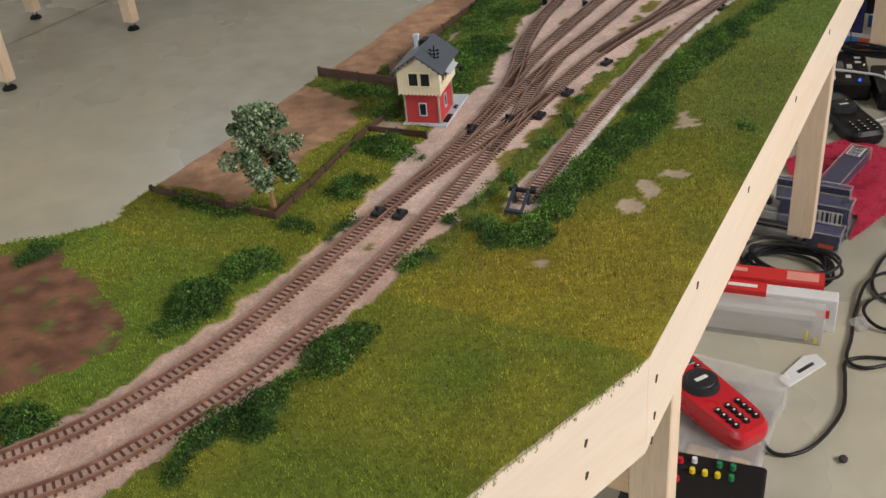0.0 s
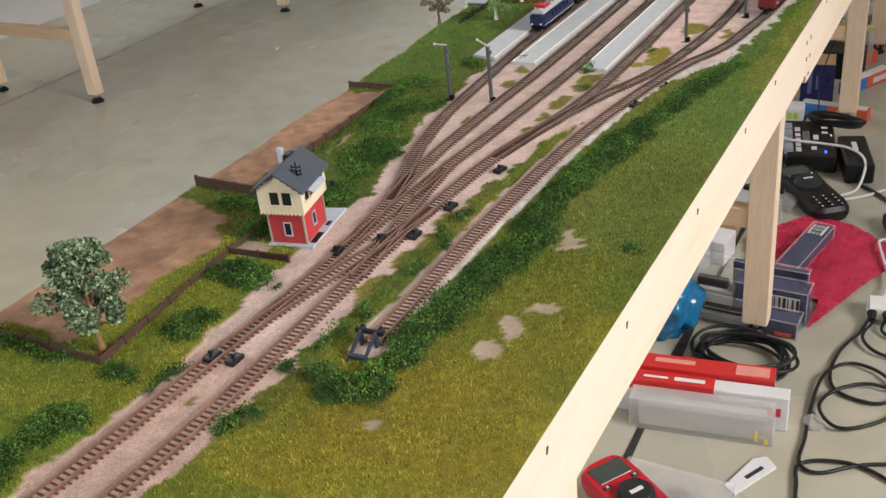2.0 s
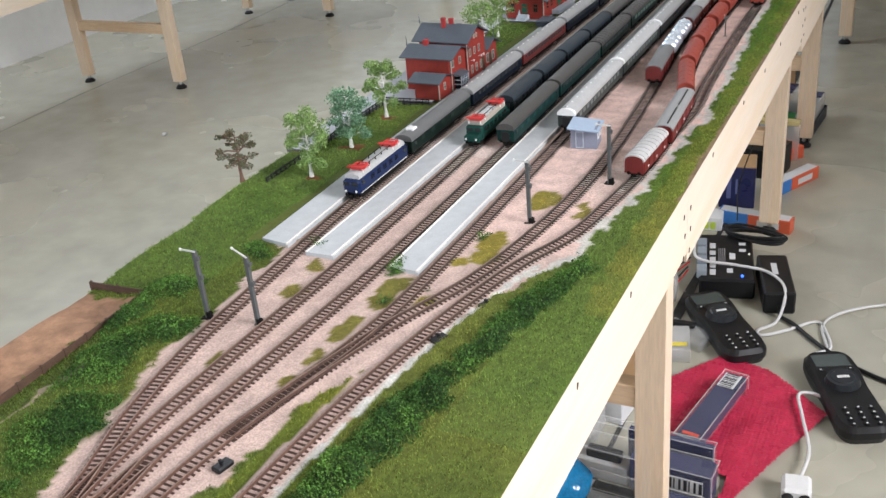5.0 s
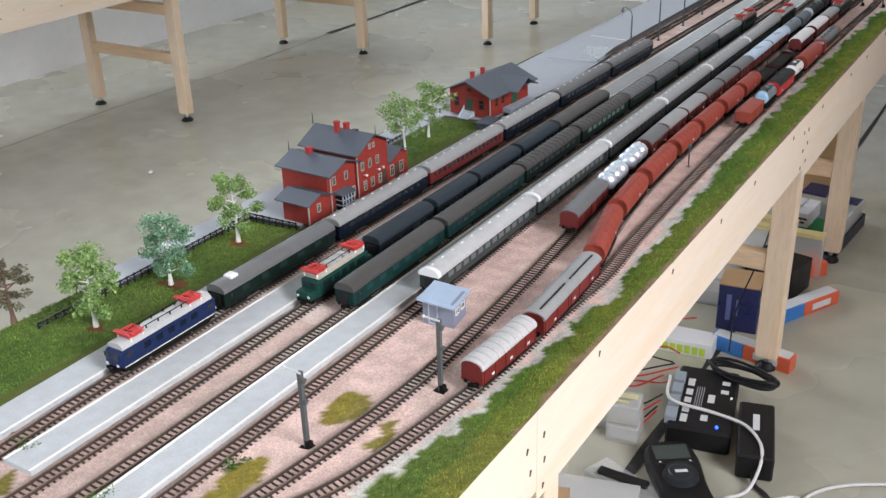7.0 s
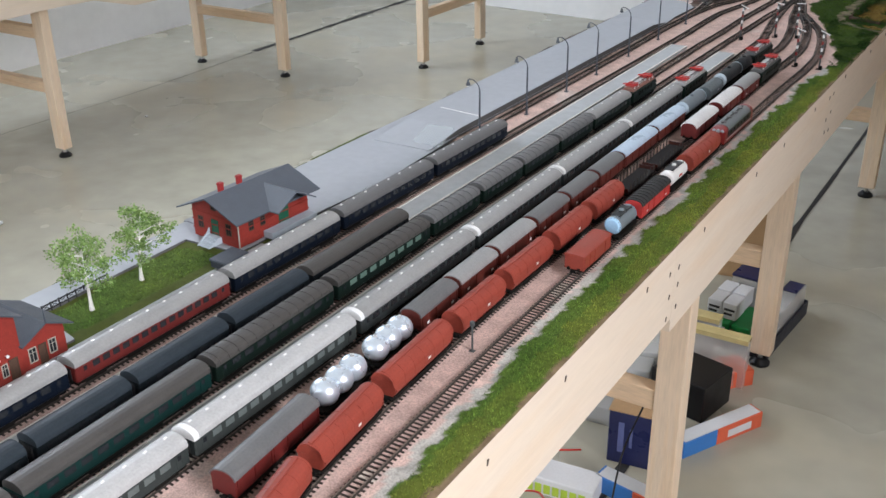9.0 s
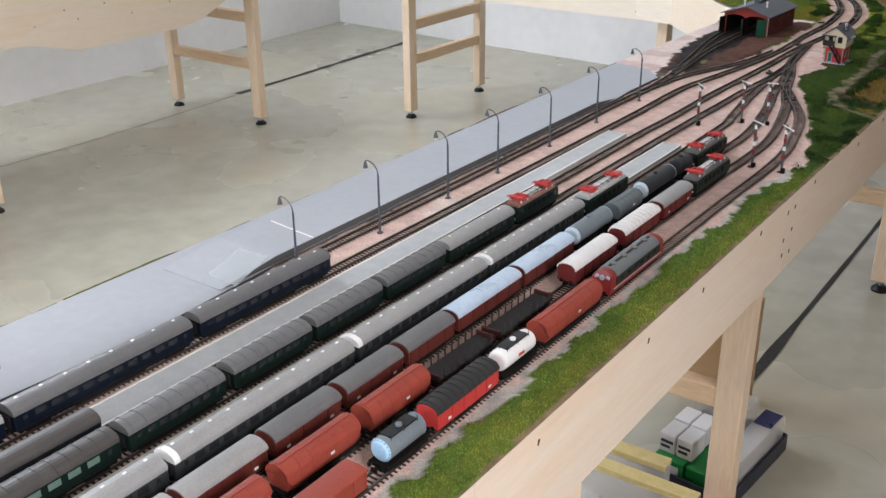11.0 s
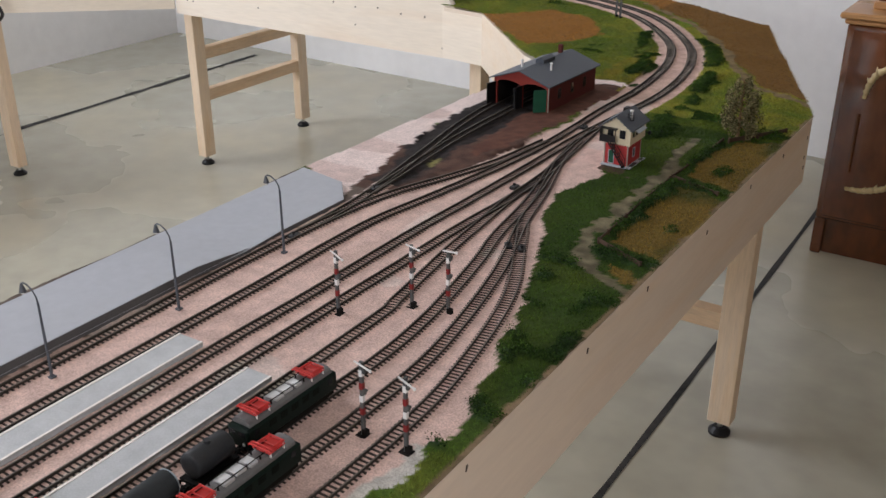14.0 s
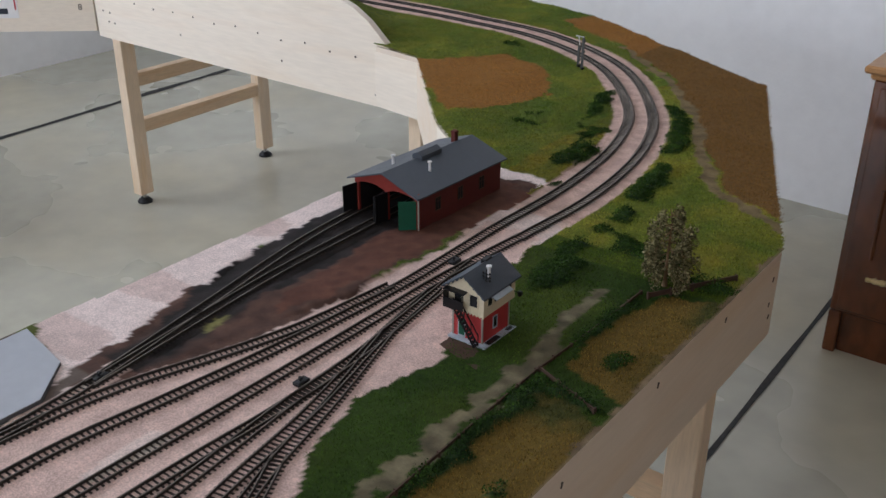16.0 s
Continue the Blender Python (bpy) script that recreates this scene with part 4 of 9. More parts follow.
YELLOW = np.clip(near_line(XX, YY, [(-0.12, 0.44), (-0.13, 0.55), (-0.20, 0.44)], 0.09) * 1.2 + (N1 - 0.45) * 0.9, 0, 1)
YELLOW = np.where(YY < 0.41, np.clip((N1 - 0.3) * 0.9, 0, 0.6), YELLOW)
YELLOW = np.where((YY > 0.41) & (XX < -0.31) & (YY < 0.62), np.clip(0.35 + (N1 - 0.4), 0, 1), YELLOW)
YELLOW = np.where(YY > 0.8, YELLOW * 0.5, YELLOW)
YELLOW = np.where((YY > 1.0) & (XX > -0.111 - 0.006 * N2), np.clip(0.45 + 0.6 * N2, 0, 1), YELLOW)
YELLOW = np.where((XX < -0.40) & (YY > 0.9) & (YY < 1.5), 0.15 * N1, YELLOW)
YELLOW = np.where((TUFT > 0.1) & BALLAST, 0.75, YELLOW)
YELLOW = np.where((YY > 2.6) & (XX > -0.30), np.clip((N1 - 0.45), 0, 1), YELLOW)
YELLOW = np.where((YY > 3.30), np.clip(0.4 + (N2 - 0.3), 0, 1), YELLOW)
LUSH = np.clip(0.75 * (YY > 0.93) * (XX < -0.40) + (XX > -0.15) * (YY > 0.85) * (YY < 2.65) * 0.5 + (YY < 0.41) * (XX < -0.31) * N2 * 0.8 + N3 * 0.25, 0, 1)


def grass_colour(I, J, n, grain=1.0):
    y, l = YELLOW[I, J][:, None], LUSH[I, J][:, None]
    c = np.array((0.128, 0.168, 0.030)) * (1 - y) + np.array((0.240, 0.212, 0.034)) * y
    c = c * (1 - 0.55 * l) + np.array((0.115, 0.225, 0.045)) * 0.55 * l
    p = np.clip((PATCH[I, J] - 0.5) * 2.6, -1, 1)[:, None]
    c = c * (1 + np.where(p > 0, p * np.array((0.16, 0.11, 0.10)), p * np.array((0.13, 0.07, 0.10))) * np.where(YY[I, J] > 1.2, 2.2, 1.0)[:, None])
    c = c * (0.88 + 0.24 * CLUMP[I, J][:, None]) * (0.90 + 0.20 * CELL[I, J][:, None])
    f, g = FIELD[I, J], GARDEN[I, J]
    c[f] = np.where(XX[I, J][f][:, None] < -0.50, (0.38, 0.175, 0.033), (0.24, 0.125, 0.028))
    mix = np.clip((N1[I, J][g] - 0.35) * 2.2 + (CLUMP[I, J][g] - 0.5), 0, 1)[:, None]
    c[g] = np.array((0.22, 0.145, 0.028)) * (1 - mix) + np.array((0.095, 0.098, 0.022)) * mix
    x, y = XX[I, J], YY[I, J]

    def region(where, f):
        return np.where(where[:, None], c * np.array(f), c)
    k = np.clip((y - 2.45) / 0.25, 0, 1)[:, None]
    c = np.where(((y > 2.3) & (x > -0.30) & (y < 3.33) & ~g)[:, None], c * (1 - k * (1 - np.array((0.37, 0.54, 0.32)))), c)
    c = region((y > 0.45) & (x > -0.24) & (y < 1.3), (1.28, 1.20, 0.95))
    c = region((y > 0.68) & (x > -0.20) & (y < 1.3), (1.0, 1.0, 1.4))
    c = region((y <= 0.45) & (x > -0.32), (1.38, 1.34, 0.98))
    c = region((x < -0.31) & (y < 0.62), (1.40, 1.36, 0.95))
    c = region((y >= 3.3) & ~f, np.where((x > np.interp(y, [3.3, 3.6, 3.9], [-0.29, -0.32, -0.45]))[:, None], (1.32, 1.32, 0.85), (1.12, 1.02, 0.66)))
    c = region((y > 1.2) & (x > -0.14) & (y < 2.62), (1.10, 1.16, 1.0))
    c = region((x < -0.38) & (y > 1.0) & (y < 1.8), (1.02, 1.02, 1.05))
    c = region(BALLAST[I, J] & (y < 1.4), (1.25, 1.12, 1.5))
    return c * (1 + grain * 1.7 * (rs.rand(n, 1) - 0.5)) * (1 + grain * 0.2 * (rs.rand(n, 3) - 0.5))


# the turf's ground takes its fibres' colour, darkened to 0.6
TONE[I, J] = grass_colour(I, J, len(I), 0.15) * 0.60
# under the bushes the ground is painted dark green for the shade inside them
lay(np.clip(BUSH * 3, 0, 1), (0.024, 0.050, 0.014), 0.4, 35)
lay((XX > EDGE - 0.0015 - 0.005 * N2) & (YY > 1.2) & (YY < 3.43), (0.19, 0.135, 0.08), 0.4, 49)
cell = INSIDE[:-1, :-1] & INSIDE[1:, :-1] & INSIDE[:-1, 1:] & INSIDE[1:, 1:]
ny = len(GY)
CI, CJ = np.nonzero(cell)
quads = np.c_[CI * ny + CJ, (CI + 1) * ny + CJ, (CI + 1) * ny + CJ + 1, CI * ny + CJ + 1]
is_bed = BALLAST[CI, CJ]
# the turf ends cleanly along the slanting board of the first table
e0, e1 = np.array((-0.215, 0.06)), np.array((EDGE, 0.409))
ed = (e1 - e0) / np.linalg.norm(e1 - e0)
en = np.array((ed[1], -ed[0]))
off = (XX - e0[0]) * en[0] + (YY - e0[1]) * en[1]
fix = np.where((YY < 0.412) & (off > -0.002) & (off < 0.012), off + 0.0005, 0)
co = np.stack([XX - fix * en[0], YY - fix * en[1], Z], -1).reshape(-1, 3)
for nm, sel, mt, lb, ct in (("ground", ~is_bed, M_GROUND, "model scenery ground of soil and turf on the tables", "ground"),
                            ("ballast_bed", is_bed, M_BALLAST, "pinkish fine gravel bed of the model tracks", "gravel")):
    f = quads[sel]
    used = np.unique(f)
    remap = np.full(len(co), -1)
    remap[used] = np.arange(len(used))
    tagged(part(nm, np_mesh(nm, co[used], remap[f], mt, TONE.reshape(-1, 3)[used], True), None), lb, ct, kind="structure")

dens = np.where(FIELD, 3.0, np.where(YY > 2.6, 7.0, 10.0)) * np.where(BUSH > 0.3, 0.25, 1.0) * np.where(XX < -0.9, 0.4, 1.0) * np.where(BALLAST, 0.55, 1.0)
blades(I, J, dens, 0.0009, 0.0021, 0.00046, 0.42, grass_colour, "grass", "short olive and green static grass fibres")


def foliage(I, J, per_cell, size, colour, name, label):
    """Small leaf flakes that fill the bushes up to their height."""
    k = rs.poisson(per_cell, len(I))
    I, J = np.repeat(I, k), np.repeat(J, k)
    n = len(I)
    x, y = GX[I] + (rs.rand(n) - 0.5) * H * 1.6, GY[J] + (rs.rand(n) - 0.5) * H * 1.6
    z = Z[I, J] + BUSH_H[I, J] * rs.rand(n) ** 0.55 * (0.75 + 0.5 * rs.rand(n))
    c = np.c_[x, y, z]
    u = rs.randn(n, 3)
    u /= np.linalg.norm(u, axis=1)[:, None]
    w = np.cross(u, rs.randn(n, 3))
    w /= np.linalg.norm(w, axis=1)[:, None]
    s = size * (0.6 + 0.8 * rs.rand(n, 1))
    v = np.stack([c - u * s, c + w * s * 0.7, c + u * s, c - w * s * 0.7], 1).reshape(-1, 3)
    v[:, 0] = np.minimum(v[:, 0], EDGE - 0.0005)
    t = np.repeat(colour(I, J, n), 4, 0)
    return tagged(part(name, np_mesh(name, v, np.arange(4 * n).reshape(-1, 4), M_LEAF, t), None), label, "bushes", kind="stuff")


I, J = np.nonzero((BUSH > 0.10) & INSIDE)


def bush_colour(I, J, n):
    g = N2[I, J][:, None]
    c = np.array((0.024, 0.066, 0.016)) * (1 - g) + np.array((0.098, 0.200, 0.034)) * g
    c = np.where((YY[I, J] > 2.6)[:, None], c * np.array((0.6, 0.6, 0.5)), c)
    c = np.where((YY[I, J] > 3.33)[:, None], c * np.array((1.2, 1.2, 1.1)), c)
    return c * np.where((YY[I, J] < 1.3)[:, None], 1.12, 0.95) * (0.35 + 1.2 * rs.rand(n, 1) ** 1.4)


foliage(I, J, 14, 0.00074, bush_colour, "bushes", "dark green foam foliage bushes along the tracks")

# ---- platforms ----
M_PLAT = mat("platform_grey", (0.46, 0.48, 0.49), 0.85, vary=0.12, scale=90, bump=0.3, bump_scale=900)
M_EDGE = mat("platform_edge_white", (0.80, 0.77, 0.72), 0.6, vary=0.06, scale=200)
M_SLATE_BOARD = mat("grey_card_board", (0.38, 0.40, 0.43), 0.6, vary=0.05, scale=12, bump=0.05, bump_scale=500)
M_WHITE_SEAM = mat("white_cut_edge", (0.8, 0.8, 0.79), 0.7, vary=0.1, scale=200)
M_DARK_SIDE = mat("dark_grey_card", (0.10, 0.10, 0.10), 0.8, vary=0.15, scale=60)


def platform(pts, edges, label, z=T + 0.0050):
    top = thing("platform", pose(0, 0, 0), label, "platform", "station platforms")
    bm = bmesh.new()
    slab(bm, pts, T, z)
    part("slab", bm, M_PLAT, top)
    for p, q, side in edges:
        d = (Vector(q) - Vector(p)).normalized()
        n = Vector((d.y, -d.x)) * side
        bm = bmesh.new()
        slab(bm, [p, q, tuple(Vector(q) - n * 0.0017), tuple(Vector(p) - n * 0.0017)], z - 0.001, z + 0.0005)
        part("edge_strip", bm, M_EDGE, top, "white platform edge")
    return top


platform([(-0.399, 1.034), (-0.3715, 1.030), (-0.3755, 1.20), (-0.3755, 1.755), (-0.406, 1.755), (-0.404, 1.30)], [((-0.3715, 1.030), (-0.3755, 1.20), 1), ((-0.3755, 1.20), (-0.3755, 1.755), 1)], "grey model platform with a white edge beside the station")
platform([(-0.3490, 1.022), (-0.3235, 1.022), (-0.3225, 1.30), (-0.3215, 2.05), (-0.3245, 2.612), (-0.3485, 2.612), (-0.3475, 2.05), (-0.3500, 1.25)], [((-0.3235, 1.022), (-0.3225, 1.30), 1), ((-0.3225, 1.30), (-0.3215, 2.05), 1), ((-0.3215, 2.05), (-0.3245, 2.612), 1), ((-0.3500, 1.25), (-0.3475, 2.05), -1), ((-0.3475, 2.05), (-0.3485, 2.612), -1), ((-0.3490, 1.022), (-0.3500, 1.25), -1)], "long grey model platform with white edges between two tracks")
platform([(-0.2715, 1.020), (-0.2465, 1.018), (-0.2475, 1.30), (-0.2505, 2.0), (-0.2505, 2.604), (-0.2735, 2.604), (-0.2755, 2.0), (-0.2720, 1.30)], [((-0.2465, 1.018), (-0.2475, 1.30), 1), ((-0.2475, 1.30), (-0.2505, 2.0), 1), ((-0.2505, 2.0), (-0.2505, 2.604), 1), ((-0.2715, 1.020), (-0.2720, 1.30), -1), ((-0.2720, 1.30), (-0.2755, 2.0), -1), ((-0.2755, 2.0), (-0.2735, 2.604), -1)], "long grey model platform with white edges under the trains")

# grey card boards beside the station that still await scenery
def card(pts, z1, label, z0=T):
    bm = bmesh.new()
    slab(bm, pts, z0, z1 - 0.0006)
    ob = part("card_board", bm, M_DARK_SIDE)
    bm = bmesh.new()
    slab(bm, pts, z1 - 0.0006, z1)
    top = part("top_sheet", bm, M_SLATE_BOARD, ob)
    return tagged(ob, label, "card board", "bare boards")


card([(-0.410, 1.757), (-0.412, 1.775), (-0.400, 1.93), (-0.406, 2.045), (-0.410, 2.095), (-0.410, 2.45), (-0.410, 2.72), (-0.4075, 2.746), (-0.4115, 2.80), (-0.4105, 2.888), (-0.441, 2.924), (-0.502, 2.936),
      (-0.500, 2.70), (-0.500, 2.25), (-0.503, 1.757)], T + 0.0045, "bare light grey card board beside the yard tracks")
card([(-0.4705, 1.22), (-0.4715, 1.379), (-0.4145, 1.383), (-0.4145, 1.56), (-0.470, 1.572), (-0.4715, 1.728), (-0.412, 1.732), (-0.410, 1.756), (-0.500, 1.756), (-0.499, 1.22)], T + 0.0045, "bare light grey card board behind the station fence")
# a raised sheet on dark risers lies over the yard's card board, with ramps at both ends
RAISED = T + 0.0120
raised = thing("raised_board", pose(0, 0, 0), "raised light grey card sheet with a dark side beside the tracks", "card board", "bare boards")
bm = bmesh.new()
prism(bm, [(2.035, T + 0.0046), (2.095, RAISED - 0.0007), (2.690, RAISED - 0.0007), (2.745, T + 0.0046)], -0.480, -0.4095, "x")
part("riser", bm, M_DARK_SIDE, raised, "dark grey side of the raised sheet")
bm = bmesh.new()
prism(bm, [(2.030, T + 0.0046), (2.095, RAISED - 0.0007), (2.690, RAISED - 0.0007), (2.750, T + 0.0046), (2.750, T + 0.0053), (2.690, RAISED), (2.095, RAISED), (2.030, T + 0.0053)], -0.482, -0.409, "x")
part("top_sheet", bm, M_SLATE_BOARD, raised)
bm = bmesh.new()
slab(bm, [(-0.470, 2.1505), (-0.409, 2.1435), (-0.409, 2.1450), (-0.470, 2.1520)], RAISED, RAISED + 0.0004)
part("seam", bm, M_WHITE_SEAM, raised, "white cut edge across the sheet")
# a clear plastic sheet lies on its ramp
bm = bmesh.new()
low, high = [[bm.verts.new((x, y, T + 0.0055 + 0.1117 * (y - 2.030) + h)) for x, y in ((-0.438, 2.042), (-0.401, 2.040), (-0.413, 2.090), (-0.448, 2.089))] for h in (0, 0.0004)]
bm.faces.new(low[::-1])
bm.faces.new(high)
for k in range(4):
    bm.faces.new((low[k], low[(k + 1) % 4], high[(k + 1) % 4], high[k]))
tagged(part("plastic_sheet", bm, glass("clear_sheet", (0.72, 0.78, 0.80), 0.3, 0.22)), "small clear plastic sheet lying on the grey board", "plastic sheet")

# ---- rolling stock ----
SHARED = {}


def shared(name, key, make, material, parent, m, label=""):
    """A part that shares one mesh with all its like."""
    if key not in SHARED:
        bm = bmesh.new()
        make(bm)
        me = bpy.data.meshes.new(name)
        bm.to_mesh(me)
        bm.free()
        me.materials.append(material)
        SHARED[key] = me
    ob = new(name, SHARED[key])
    ob.parent = parent
    ob.matrix_local = m
    if label:
        tagged(ob, label)
    return ob


def paint(r, g, b, rough=0.42, metal=0.0):
    return mat("paint_%03d_%03d_%03d_%02d" % (r * 999, g * 999, b * 999, rough * 99), (r, g, b), rough, metal, vary=0.12, scale=70, bump=0.03, bump_scale=900, spec=0.12 if max(r, g, b) < 0.06 else 0.3)


M_UNDER = mat("dark_underframe", (0.009, 0.008, 0.007), 0.8, vary=0.3, scale=120, spec=0.1)
M_PANE = mat("dark_pane", (0.02, 0.022, 0.025), 0.12, vary=0.2, scale=60)
M_RED = paint(0.50, 0.035, 0.03, 0.4)
M_SILVER = mat("silver_paint", (0.62, 0.63, 0.63), 0.32, 0.55, vary=0.1, scale=60)
M_WHITE = mat("white_plastic", (0.75, 0.75, 0.74), 0.4, vary=0.06, scale=60)


def place_on(track, y):
    """The pose on a track at the given distance along y, on the rail tops."""
    q = COURSE[track]
    k = int(np.argmin(np.abs(q[:, 1] - y)))
    k = min(max(k, 5), len(q) - 6)
    d = q[k + 5] - q[k - 5]
    return pose(q[k, 0], q[k, 1], RAIL_Z, 0, 0, math.degrees(math.atan2(d[1], d[0])) - 90)


def arc_profile(w, z0, z1, z2, n=8):
    """A box profile with an arched top: shoulders at z1, crown at z2."""
    pts = [(w / 2, z0), (w / 2, z1)]
    pts += [(w / 2 * math.cos(a), z1 + (z2 - z1) * math.sin(a)) for a in np.linspace(0, math.pi, n + 1)[1:-1]]
    return pts + [(-w / 2, z1), (-w / 2, z0)]


def running_gear(v, L, bogies=True):
    # underframe boxes, widened and near-black to stand in for the shadow below
    bm = bmesh.new()
    box(bm, -0.0074, 0.0074, -L / 2 + 0.003, L / 2 - 0.003, 0.0026, 0.0050)
    box(bm, -0.0080, 0.0080, -L * 0.20, L * 0.20, 0.0010, 0.0050, 0.0006)
    part("underframe", bm, M_UNDER, v)

    def bogie(bm):
        for s in (-1, 1):
            box(bm, s * 0.0062 - 0.0008, s * 0.0062 + 0.0008, -0.009, 0.009, 0.0008, 0.0040, 0.0004)
            for y in (-0.0065, 0.0065):
                rod(bm, (s * 0.0036, y, 0.0023), (s * 0.0052, y, 0.0023), 0.0028, 0.0028, 12)
        box(bm, -0.005, 0.005, -0.003, 0.003, 0.002, 0.004)

    def axle(bm):
        for s in (-1, 1):
            rod(bm, (s * 0.0036, 0, 0.0023), (s * 0.0052, 0, 0.0023), 0.0030, 0.0030, 12)
            box(bm, s * 0.0064 - 0.0007, s * 0.0064 + 0.0007, -0.0032, 0.0032, 0.0016, 0.0048)
    for s in (-1, 1):
        if bogies:
            shared("bogie", "bogie", bogie, M_UNDER, v, pose(0, s * (L / 2 - 0.017), 0))
        else:
            shared("axle", "axle", axle, M_UNDER, v, pose(0, s * (L / 2 - 0.013), 0))
    def coupler(bm):
        box(bm, -0.0012, 0.0012, -0.002, 0.003, 0.0030, 0.0048)
        box(bm, -0.0022, 0.0022, 0.0022, 0.0032, 0.0026, 0.0052)
        for x in (-0.0045, 0.0045):
            rod(bm, (x, -0.001, 0.0056), (x, 0.0016, 0.0056), 0.0008, 0.0008, 8)
            rod(bm, (x, 0.0016, 0.0056), (x, 0.0021, 0.0056), 0.0016, 0.0016, 8)
    for s in (-1, 1):
        shared("coupling", "coupling", coupler, M_UNDER, v, pose(0, s * (L / 2 - 0.001), 0, 0, 0, 0 if s > 0 else 180))


def coach(track, y0, y1, body, roof, label, windows=9, vents=0, ribs=0, skirt=None, category="coach", white_end=False, hatch=False, z_top=0.0232, pane=None):
    """A bogie passenger coach: body, arched roof, windows, gangways, running gear."""
    L = y1 - y0
    W = 0.0176
    v = thing("railway_coach", place_on(track, (y0 + y1) / 2), label, category, "passenger coaches")
    bm = bmesh.new()
    box(bm, -W / 2, W / 2, -L / 2, L / 2, 0.0050, 0.0168, 0.0006)
    b = part("body", bm, body, v)
    bm = bmesh.new()
    prism(bm, arc_profile(W + 0.0004, 0.0166, 0.0184, z_top, 10), -L / 2 + 0.0002, L / 2 - 0.0002)
    r = part("roof", bm, roof, v, smooth=False)
    if white_end:
        for s in (-1,):
            bm = bmesh.new()
            prism(bm, arc_profile(W + 0.0008, 0.0167, 0.0185, z_top + 0.0003, 10), s * (L / 2 - 0.004), s * (L / 2 + 0.0004))
            part("roof_end", bm, M_WHITE, v, "white roof end")
    if skirt is not None:
        bm = bmesh.new()
        box(bm, -W / 2 - 0.0002, W / 2 + 0.0002, -L / 2 + 0.0004, L / 2 - 0.0004, 0.0060, 0.0088)
        part("skirt", bm, skirt, v)
    for s in (-1, 1):
        bm = bmesh.new()
        box(bm, -0.0042, 0.0042, s * L / 2 - 0.0008, s * L / 2 + 0.0008, 0.0052, 0.0150, 0.0003)
        part("gangway", bm, M_BLACK, v)

    if windows:
        pitch = (L - 0.026) / windows
        wl = min(pitch * 0.66, 0.0085)

        def win(bm):
            box(bm, -0.00012, 0.00012, -wl / 2, wl / 2, -0.0022, 0.0022)
        for s in (-1, 1):
            for k in range(windows):
                shared("window", "win%.4f" % wl + (pane.name if pane else ""), win, pane or M_PANE, b, pose(s * (W / 2 + 0.0001), -L / 2 + 0.013 + pitch * (k + 0.5), 0.0132))

        def door(bm):
            box(bm, -0.00014, 0.00014, -0.0024, 0.0024, -0.0046, 0.0040)
            box(bm, -0.0003, 0.0003, 0.0016, 0.0020, -0.0028, 0.0008)
        for s in (-1, 1):
            for e in (-1, 1):
                shared("door", "door" + body.name, door, body, b, pose(s * (W / 2 + 0.0001), e * (L / 2 - 0.008), 0.0112))
                shared("window", "doorwin", lambda bm: box(bm, -0.00012, 0.00012, -0.0013, 0.0013, -0.0016, 0.0016), M_PANE, b, pose(s * (W / 2 + 0.0003), e * (L / 2 - 0.008), 0.0134))
    for k in range(vents):
        y = -L / 2 + L * (k + 0.5) / vents
        shared("roof_vent", "vent", lambda bm: box(bm, -0.0008, 0.0008, -0.0013, 0.0013, -0.0004, 0.0010, 0.0003), M_WHITE, r, pose(-0.0012, y, z_top - 0.0004))
    for k in range(ribs):
        y = -L / 2 + L * (k + 0.5) / ribs
        shared("roof_rib", "rib%.4f" % z_top + roof.name, lambda bm: prism(bm, arc_profile(W + 0.0010, 0.0172, 0.0186, z_top + 0.0004, 10), -0.0005, 0.0005), roof, r, pose(0, y, 0))
    if hatch:
        bm = bmesh.new()
        box(bm, -0.004, 0.0045, -L * 0.40, -L * 0.34, z_top - 0.0010, z_top + 0.0016, 0.0005)
        part("roof_box", bm, M_WHITE, v, "white roof box")
    running_gear(v, L)
    return v


